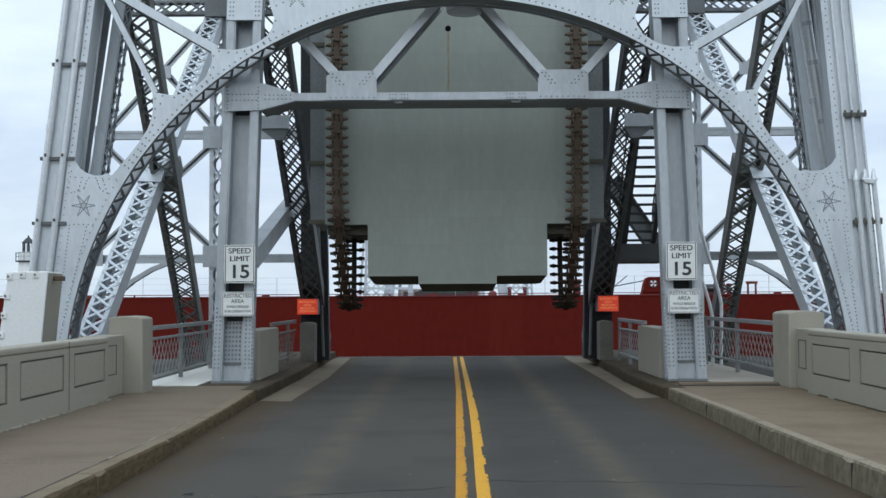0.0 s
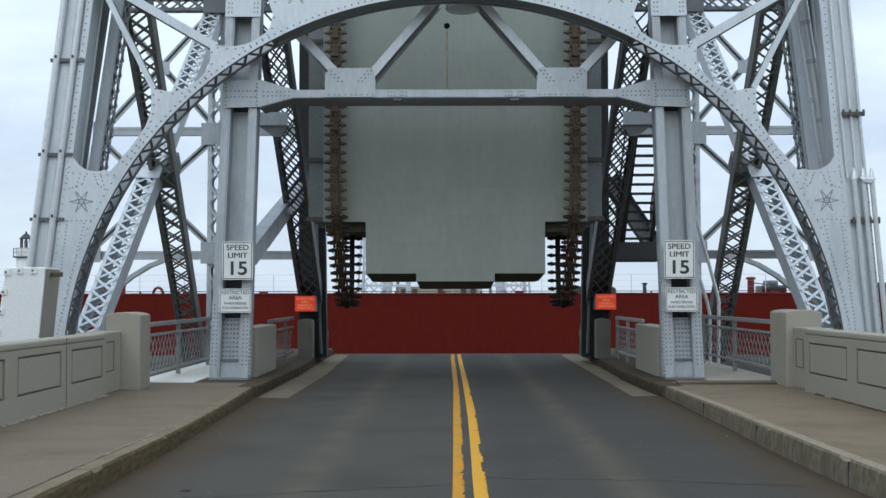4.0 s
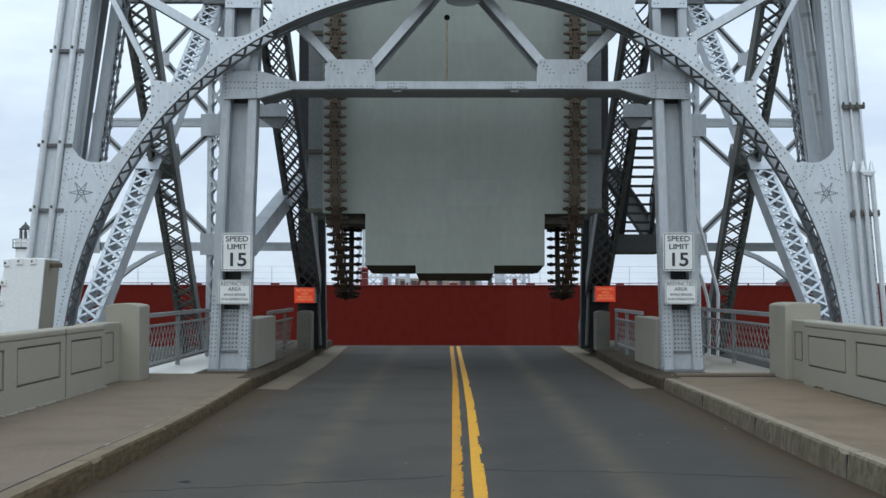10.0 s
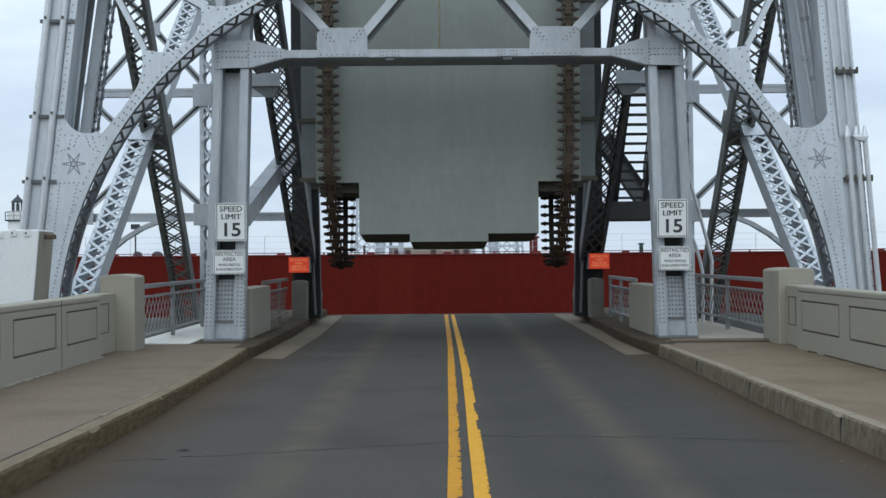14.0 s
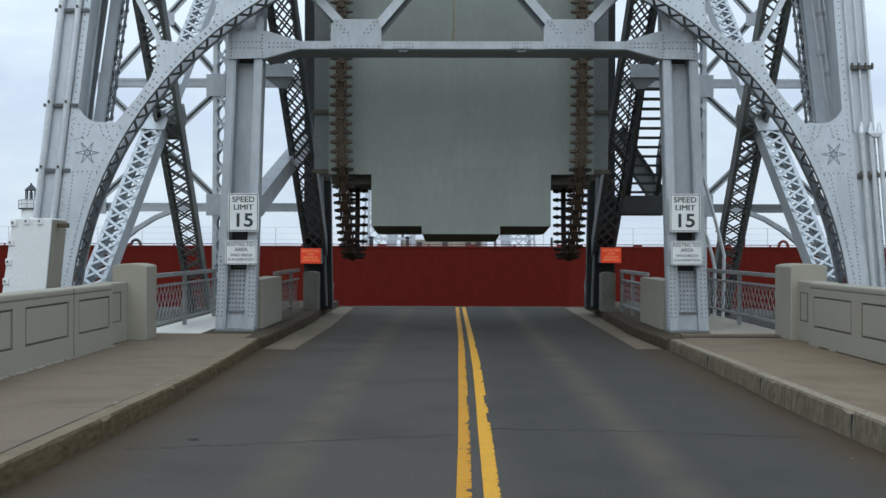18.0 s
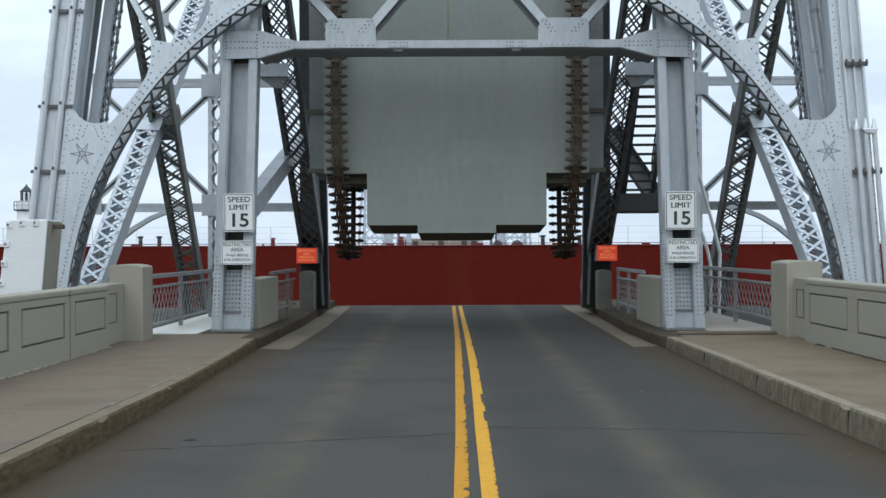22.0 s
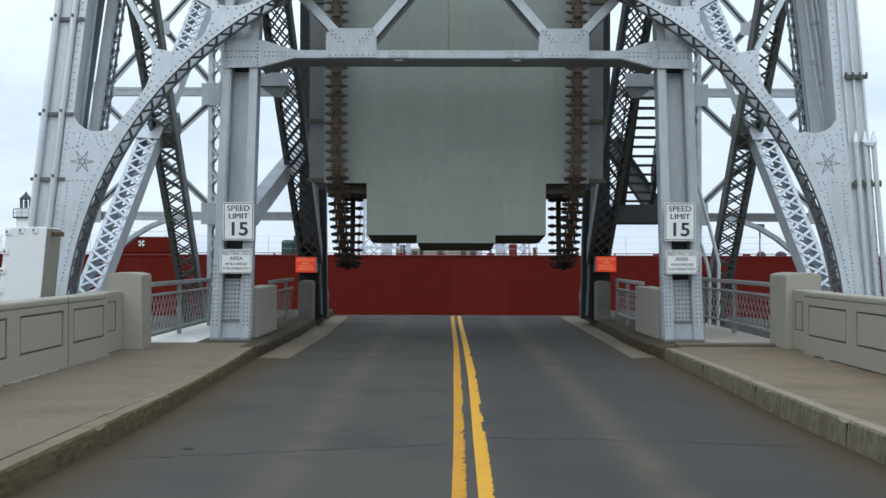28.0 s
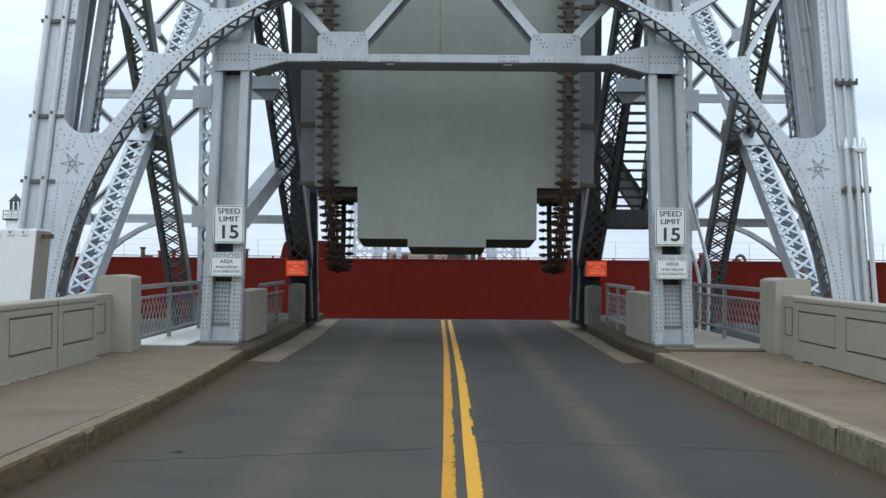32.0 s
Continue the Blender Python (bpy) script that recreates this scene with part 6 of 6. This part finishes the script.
# a low red pipe along the deck edge, on stubs, with closed chocks between
for j in range(52):
    x = X0 + 4 + 4.9 * j
    s = Shape()
    s.box(x, x + 4.9, SHIP_Y + 0.02, SHIP_Y + 0.08, DECK + 0.125, DECK + 0.165)
    s.box(x + 1.2, x + 1.3, SHIP_Y + 0.03, SHIP_Y + 0.07, DECK + 0.05, DECK + 0.125)
    s.box(x + 3.2 + 0.25 * (j % 3), x + 3.7 + 0.22 * (j % 3), SHIP_Y + 0.03, SHIP_Y + 0.09, DECK + 0.05, DECK + 0.125)
    part("edge_pipe", s, "ship_red", hull)
# faint plate seams
for i in range(40):
    x = X0 + 3.0 + i * 6.4
    s = Shape()
    s.box(x - 0.012, x + 0.012, SHIP_Y - 0.012, SHIP_Y - 0.001, -6.4, DECK - 0.03)
    part("seam", s, "hull", hull)
# faded and rust-streaked places on the side
rng = random.Random(17)
for xc, wide, m in ((-55.8, 1.5, "hull_rust"), (3.2, 1.9, "hull_faded"), (-21.0, 2.6, "hull_faded"), (-70.0, 3.2, "hull_faded"), (-38.5, 2.0, "hull_faded"), (-90.0, 0.9, "hull_rust")):
    s = Shape()
    n = 9
    tops = [xc - wide / 2 + wide * q / n for q in range(n + 1)]
    edge = [(a, SHIP_Y - 0.006, DECK - 0.05 - rng.uniform(0.0, 0.25)) for a in tops]
    edge += [(xc + wide / 2, SHIP_Y - 0.006, -6.3), (xc - wide / 2, SHIP_Y - 0.006, -6.3)]
    s.add(edge, [tuple(range(len(edge)))])
    part("paint_fade", s, m, hull)
# hatch coamings along the middle of the deck
for i in range(16):
    x = X0 + 20 + i * 13.5
    s = Shape()
    s.box(x, x + 9.5, SHIP_Y + 6, SHIP_Y + 17, DECK - 0.25, DECK - 0.02)
    part("hatch_coaming", s, "ship_red", ship)
post = Shape()
post.box(-0.016, 0.016, -0.016, 0.016, 0, 1.12)
post_me = post.mesh("rail_post", "ship_rail")
rail_posts = 100
for side_y in (SHIP_Y + 0.3,):
    rail = part("guard_rail", (lambda q: (q.box(X0 + 2, X1 - 2, side_y - 0.008, side_y + 0.008, DECK + 1.1, DECK + 1.116),
                                          q.box(X0 + 2, X1 - 2, side_y - 0.006, side_y + 0.006, DECK + 0.75, DECK + 0.761),
                                          q.box(X0 + 2, X1 - 2, side_y - 0.006, side_y + 0.006, DECK + 0.4, DECK + 0.411), q)[-1])(Shape()), "ship_rail", ship)
    for i in range(rail_posts):
        ob = part("rail_post", post_me, "ship_rail", rail)
        ob.matrix_basis = Matrix.Translation((X0 + 2 + i * 2.58, side_y, DECK - 0.02))


def deck_round(name, x, r, h, mat, cap=0.0, dy=1.2, label=""):
    """A vent, bollard or post on deck, with or without a mushroom cap."""
    sh = Shape()
    prof = [(r * 1.35, -0.26), (r * 1.35, -0.2), (r, -0.18), (r, h * 0.86)]
    if cap:
        prof += [(r * cap, h * 0.86), (r * cap * 1.05, h * 0.93), (r * cap * 0.8, h), (r * 0.3, h + 0.02)]
    else:
        prof += [(r, h), (r * 0.7, h + 0.015)]
    sh.turned((x, SHIP_Y + dy, DECK), prof, 12)
    return smooth(part(name, sh, mat, ship, label))


def loop_bollard(x, mat):
    """A low closed fairlead ring on deck."""
    sh = Shape()
    pts = [(x + 0.27 * math.cos(a), SHIP_Y + 0.6, DECK + 0.05 + 0.33 * math.sin(a)) for a in [math.pi * j / 8 for j in range(9)]]
    sh.tube([(x + 0.27, SHIP_Y + 0.6, DECK - 0.25)] + pts + [(x - 0.27, SHIP_Y + 0.6, DECK - 0.25)], 0.085, 8)
    return smooth(part("fairlead", sh, mat, ship))


def mooring_block(x0, x1, h, marks):
    """A raised piece of bulwark with round rollers set in it."""
    sh = Shape()
    sh.plate([(x0 - 0.3, DECK - 0.2), (x1 + 0.3, DECK - 0.2), (x1 + 0.12, DECK + 0.12), (x1, DECK + 0.4), (x1 - 0.12, DECK + h - 0.22), (x1 - 0.38, DECK + h), (x0 + 0.3, DECK + h), (x0 + 0.1, DECK + h - 0.12), (x0, DECK + h - 0.4), (x0 - 0.1, DECK + 0.15)], SHIP_Y + 0.02, SHIP_Y + 0.9)
    b = part("mooring_bulwark", sh, "hull", ship)
    for x in marks:
        for j in range(4):
            q = Shape()
            a0 = math.pi / 2 * j + 0.4
            blade = [(x, DECK + h - 0.38)] + [(x + 0.2 * math.cos(a0 + 0.16 * i), DECK + h - 0.38 + 0.2 * math.sin(a0 + 0.16 * i)) for i in range(6)]
            q.plate(blade, SHIP_Y + 0.004, SHIP_Y + 0.018)
            part("roller_blade", q, "white", b)
        q = Shape()
        for i in range(20):
            a, b2 = math.tau * i / 20, math.tau * (i + 1) / 20
            q.beam((x + 0.22 * math.cos(a), SHIP_Y + 0.01, DECK + h - 0.38 + 0.22 * math.sin(a)), (x + 0.22 * math.cos(b2), SHIP_Y + 0.01, DECK + h - 0.38 + 0.22 * math.sin(b2)), (0, 1, 0), 0.03, 0.035)
        part("roller_rim", q, "ship_dark", b)
    q = Shape()
    q.tube([(x0 + 0.1, SHIP_Y + 0.4, DECK + h), (x0 + 0.1, SHIP_Y + 0.4, DECK + h + 0.3), (x1 - 0.5, SHIP_Y + 0.4, DECK + h + 0.3), (x1 - 0.5, SHIP_Y + 0.4, DECK + h)], 0.018, 6)
    part("bulwark_rail", q, "ship_rail", b)


mooring_block(11.2, 14.4, 1.05, (11.7, 12.8))
mooring_block(-91.1, -87.7, 1.05, (-90.55, -89.5))
for x, r, h in ((3.5, 0.11, 0.5), (4.4, 0.11, 0.5), (15.6, 0.15, 0.75), (16.3, 0.14, 0.65), (-21.7, 0.13, 0.42), (-29.25, 0.15, 0.5), (-59.25, 0.15, 0.55),
                (-66.75, 0.13, 0.5), (-97.6, 0.11, 0.5), (-97.1, 0.1, 0.42), (-98.4, 0.12, 0.42)):
    deck_round("deck_post", x, r, h, "ship_red", 1.25)
for x, r, h, mat in ((1.25, 0.11, 0.62, "ship_dark"), (-0.8, 0.11, 0.6, "ship_dark"), (-24.2, 0.12, 0.58, "ship_green"), (-23.15, 0.13, 0.6, "ship_green"),
                     (-48.8, 0.12, 0.6, "ship_dark"), (-50.95, 0.12, 0.6, "ship_dark"), (-74.5, 0.12, 0.62, "ship_dark"), (-73.4, 0.12, 0.62, "ship_dark"),
                     (-99.4, 0.13, 0.62, "ship_dark"), (-93.4, 0.16, 0.55, "ship_dark")):
    deck_round("deck_vent", x, r, h, mat, 1.6)
for x, r, h in ((7.45, 0.2, 0.95), (15.9, 0.18, 0.9), (-30.5, 0.24, 1.05)):
    deck_round("mushroom_vent", x, r, h, "ship_red", 1.45, label="red mushroom vent with dark cap")
deck_round("bollard", -68.05, 0.24, 0.68, "ship_red", 1.1)
deck_round("mast", -40.4, 0.07, 0.55, "ship_dark")
for x, r in ((2.5, 0.28), (-52.45, 0.36), (-53.6, 0.3)):
    s = Shape()
    s.turned((x, SHIP_Y + 1.0, DECK - 0.2), [(r, 0.0), (r * 0.97, 0.25), (r * 0.75, 0.42), (r * 0.35, 0.5), (0.02, 0.52)], 14)
    smooth(part("dome_vent", s, "ship_red" if x > 0 else "ship_dark", ship))
for x, mat in ((-27.05, "ship_red"), (-64.6, "ship_dark")):
    loop_bollard(x, mat)
for x, h in ((-53.7, 1.6), (-88.0, 1.75)):
    s = Shape()
    s.tube([(x, SHIP_Y + 0.9, DECK - 0.2), (x, SHIP_Y + 0.9, DECK + h)], 0.05, 8)
    lamp = part("deck_lamp_post", s, "ship_dark", ship)
    s = Shape()
    s.box(x - 0.24, x + 0.24, SHIP_Y + 0.75, SHIP_Y + 1.05, DECK + h, DECK + h + 0.3)
    part("lamp_head", s, "ship_dark", lamp, bevel=0.03)
# winch between the rails
for x0, x1, z1, mat in ((7.95, 9.5, 0.45, "ship_grey"), (8.4, 9.0, 0.75, "ship_grey"), (14.75, 15.5, 0.62, "ship_dark")):
    s = Shape()
    s.box(x0, x1, SHIP_Y + 1.0, SHIP_Y + 2.2, DECK - 0.25, DECK + z1)
    w = part("winch", s, mat, ship, bevel=0.06)
    s = Shape()
    s.tube([(x0 + 0.1, SHIP_Y + 0.95, DECK + z1 * 0.6), (x1 - 0.1, SHIP_Y + 0.95, DECK + z1 * 0.6)], 0.2, 12)
    part("drum", s, "ship_dark", w)
for pts in (((9.6, SHIP_Y + 1.3, DECK + 0.5), (10.4, SHIP_Y + 1.3, DECK + 1.15)), ((7.5, SHIP_Y + 0.6, DECK + 0.6), (9.0, SHIP_Y + 0.6, DECK + 0.42), (11.3, SHIP_Y + 0.6, DECK + 0.85))):
    s = Shape()
    s.tube(pts, 0.03, 6)
    part("winch_line", s, "ship_dark", ship)
s = Shape()
for x in (17.3, 17.75):
    s.box(x - 0.05, x + 0.05, SHIP_Y + 0.7, SHIP_Y + 0.8, DECK - 0.2, DECK + 0.72)
s.box(17.2, 17.85, SHIP_Y + 0.68, SHIP_Y + 0.82, DECK + 0.62, DECK + 0.78)
part("small_gantry", s, "ship_red", ship)
# green tanks and stacks
s = Shape()
s.turned((-81.2, SHIP_Y + 1.4, DECK - 0.2), [(0.4, 0), (0.42, 0.1), (0.42, 1.0), (0.36, 1.08), (0.1, 1.12)], 16)
smooth(part("tank", s, "ship_green", ship))
for x, h, mat in ((-80.75, 1.15, "ship_dark"), (-80.1, 1.25, "ship_green"), (-79.7, 1.2, "ship_green")):
    deck_round("stack", x, 0.14, h, mat)
# a dark covered hatch crane parked on the far side
s = Shape()
s.plate([(-2.35, DECK - 0.2), (1.42, DECK - 0.2), (1.42, DECK + 0.36), (1.1, DECK + 0.55), (-1.9, DECK + 0.55), (-2.35, DECK + 0.3)], SHIP_Y + 14.5, SHIP_Y + 16.5)
crane = part("hatch_crane", s, "ship_dark", ship, bevel=0.04)
for i in range(4):
    s = Shape()
    s.box(-1.75 + i * 0.75, -1.2 + i * 0.75, SHIP_Y + 14.48, SHIP_Y + 14.5, DECK + 0.18, DECK + 0.44)
    part("crane_window", s, "ship_green", crane)

# ---- far side: the other tower, a lighthouse ----
FX, FY = -0.45, 146.0
far = thing("far_bridge_tower", (FX, 150, -1.2), "distant silver lattice tower on the far bank", "bridge tower")
for k in (1, -1):
    for name, low, high, z1 in (("rear_leg", (-10.7, -10.45), (-9.6, -9.35), 14), ("rear_leg", (-10.15, -9.95), (-9.2, -9.0), 14),
                                ("post", (-6.9, -6.6), (-6.8, -6.5), 14), ("side_leg", (-8.3, -6.9), (-6.0, -5.2), 12), ("portal_column", (-5.0, -4.4), (-4.6, -4.0), 12)):
        s = Shape()
        y = FY + (9 if name == "portal_column" else 4 if name == "side_leg" else 0)
        s.plate([(FX + u * k, z) for u, z in ((low[0], -1.2), (low[1], -1.2), (high[1], z1), (high[0], z1))], y, y + 0.4)
        part(name, s, "far_steel", far)
    for j in range(9):                                     # fine crossed bars between leg and post
        z0, z1 = -0.6 + 1.05 * j, 0.45 + 1.05 * j
        for u0, u1 in ((-9.6, -8.45), (-8.45, -7.3)):
            s = Shape()
            s.beam((FX + u0 * k, FY + 1, z0), (FX + u1 * k, FY + 1, z1), (0, 1, 0), 0.12, 0.13)
            part("lattice_bar", s, "far_steel", far)
            s = Shape()
            s.beam((FX + u1 * k, FY + 1.15, z0), (FX + u0 * k, FY + 1.15, z1), (0, 1, 0), 0.12, 0.13)
            part("lattice_bar", s, "far_steel", far)
    for u in (-9.65, -7.25):
        s = Shape()
        s.beam((FX + u * k, FY + 1.3, -1.2), (FX + u * k, FY + 1.3, 9), (0, 1, 0), 0.2, 0.2)
        part("lattice_chord", s, "far_steel", far)
    for z in (3.1, 6.5):
        s = Shape()
        s.beam((FX - 10.3 * k, FY, z), (FX - 4.3 * k, FY, z), (0, 1, 0), 0.3, 0.26)
        part("strut", s, "far_steel", far)
    # dark inner lattice beside the far roadway
    s = Shape()
    s.beam((FX - 5.9 * k, FY + 2, -1.2), (FX - 5.3 * k, FY + 2, 8), (0, 1, 0), 0.3, 0.35)
    part("inner_lattice", s, "ship_grey", far)
s = Shape()
s.box(FX - 3.9, FX + 3.9, 158, 175, -1.2, 2.0)
tagged(part("far_road", s, "bank"), "far approach road behind the ship", "road", kind="structure")
c = thing("far_building", (-1.0, 205, -1.2), "low beige building beyond the far bridge tower", "building")
s = Shape()
s.box(-8.5, 5.5, 200, 212, -1.2, 3.35)
part("wall", s, "tan_deck", c)
s = Shape()
s.box(-8.8, 5.8, 199.7, 212.3, 3.35, 3.6)
part("roof", s, "white", c)
for x in (-7.2, -5.4, -1.2, 2.6, 4.2):
    s = Shape()
    s.box(x - 0.45, x + 0.45, 199.95, 200.0, 1.9, 3.0)
    part("window", s, "ship_dark", c)

LX0, LY0 = -69.4, 200.0
c = thing("lighthouse", (LX0, LY0, -1.2), "small distant white harbour lighthouse with dark lantern roof", "lighthouse")
s = Shape()
s.turned((LX0, LY0, -1.2), [(1.9, 0), (1.5, 9.4)], 18)
part("tower_shaft", s, "white", c)
s = Shape()
s.turned((LX0, LY0, 8.15), [(1.5, 0), (2.05, 0.12), (2.05, 0.26)], 18)
part("gallery_floor", s, "ship_dark", c)
s = Shape()
s.turned((LX0, LY0, 8.40), [(1.42, 0), (1.42, 1.35), (1.5, 1.45)], 16)
part("watch_room", s, "white", c)
rail_ring = Shape()
for a in range(12):
    x, y = LX0 + 2.0 * math.cos(a * math.tau / 12), LY0 + 2.0 * math.sin(a * math.tau / 12)
    s = Shape()
    s.box(x - 0.035, x + 0.035, y - 0.035, y + 0.035, 8.4, 9.75)
    part("rail_post", s, "ship_grey", c)
    x2, y2 = LX0 + 2.0 * math.cos((a + 1) * math.tau / 12), LY0 + 2.0 * math.sin((a + 1) * math.tau / 12)
    rail_ring.beam((x, y, 9.72), (x2, y2, 9.72), (0, 0, 1), 0.07, 0.07)
    rail_ring.beam((x, y, 9.1), (x2, y2, 9.1), (0, 0, 1), 0.05, 0.05)
part("gallery_rail", rail_ring, "ship_grey", c)
for a in range(8):
    s = Shape()
    x, y = LX0 + 0.85 * math.cos((a + 0.5) * math.tau / 8), LY0 + 0.85 * math.sin((a + 0.5) * math.tau / 8)
    s.box(x - 0.08, x + 0.08, y - 0.08, y + 0.08, 9.85, 11.35)
    part("lantern_bar", s, "ship_dark", c)
s = Shape()
s.turned((LX0, LY0, 9.9), [(0.3, 0), (0.3, 1.2)], 10)
part("lens_drum", s, "ship_grey", c)
s = Shape()
s.turned((LX0, LY0, 11.3), [(1.02, 0), (1.08, 0.08), (0.35, 0.85), (0.16, 1.0), (0.14, 1.25), (0.02, 1.3)], 14)
part("roof", s, "ship_dark", c)


# ---- what moves ----
def motions():
    base = ship.matrix_basis.translation.copy()
    walk(ship, [(t, Matrix.Translation(base + Vector((SPEED_MS * t, 0, 0)))) for t in (0.0, 8.0, 16.0, 24.0, 32.0)])


motions()
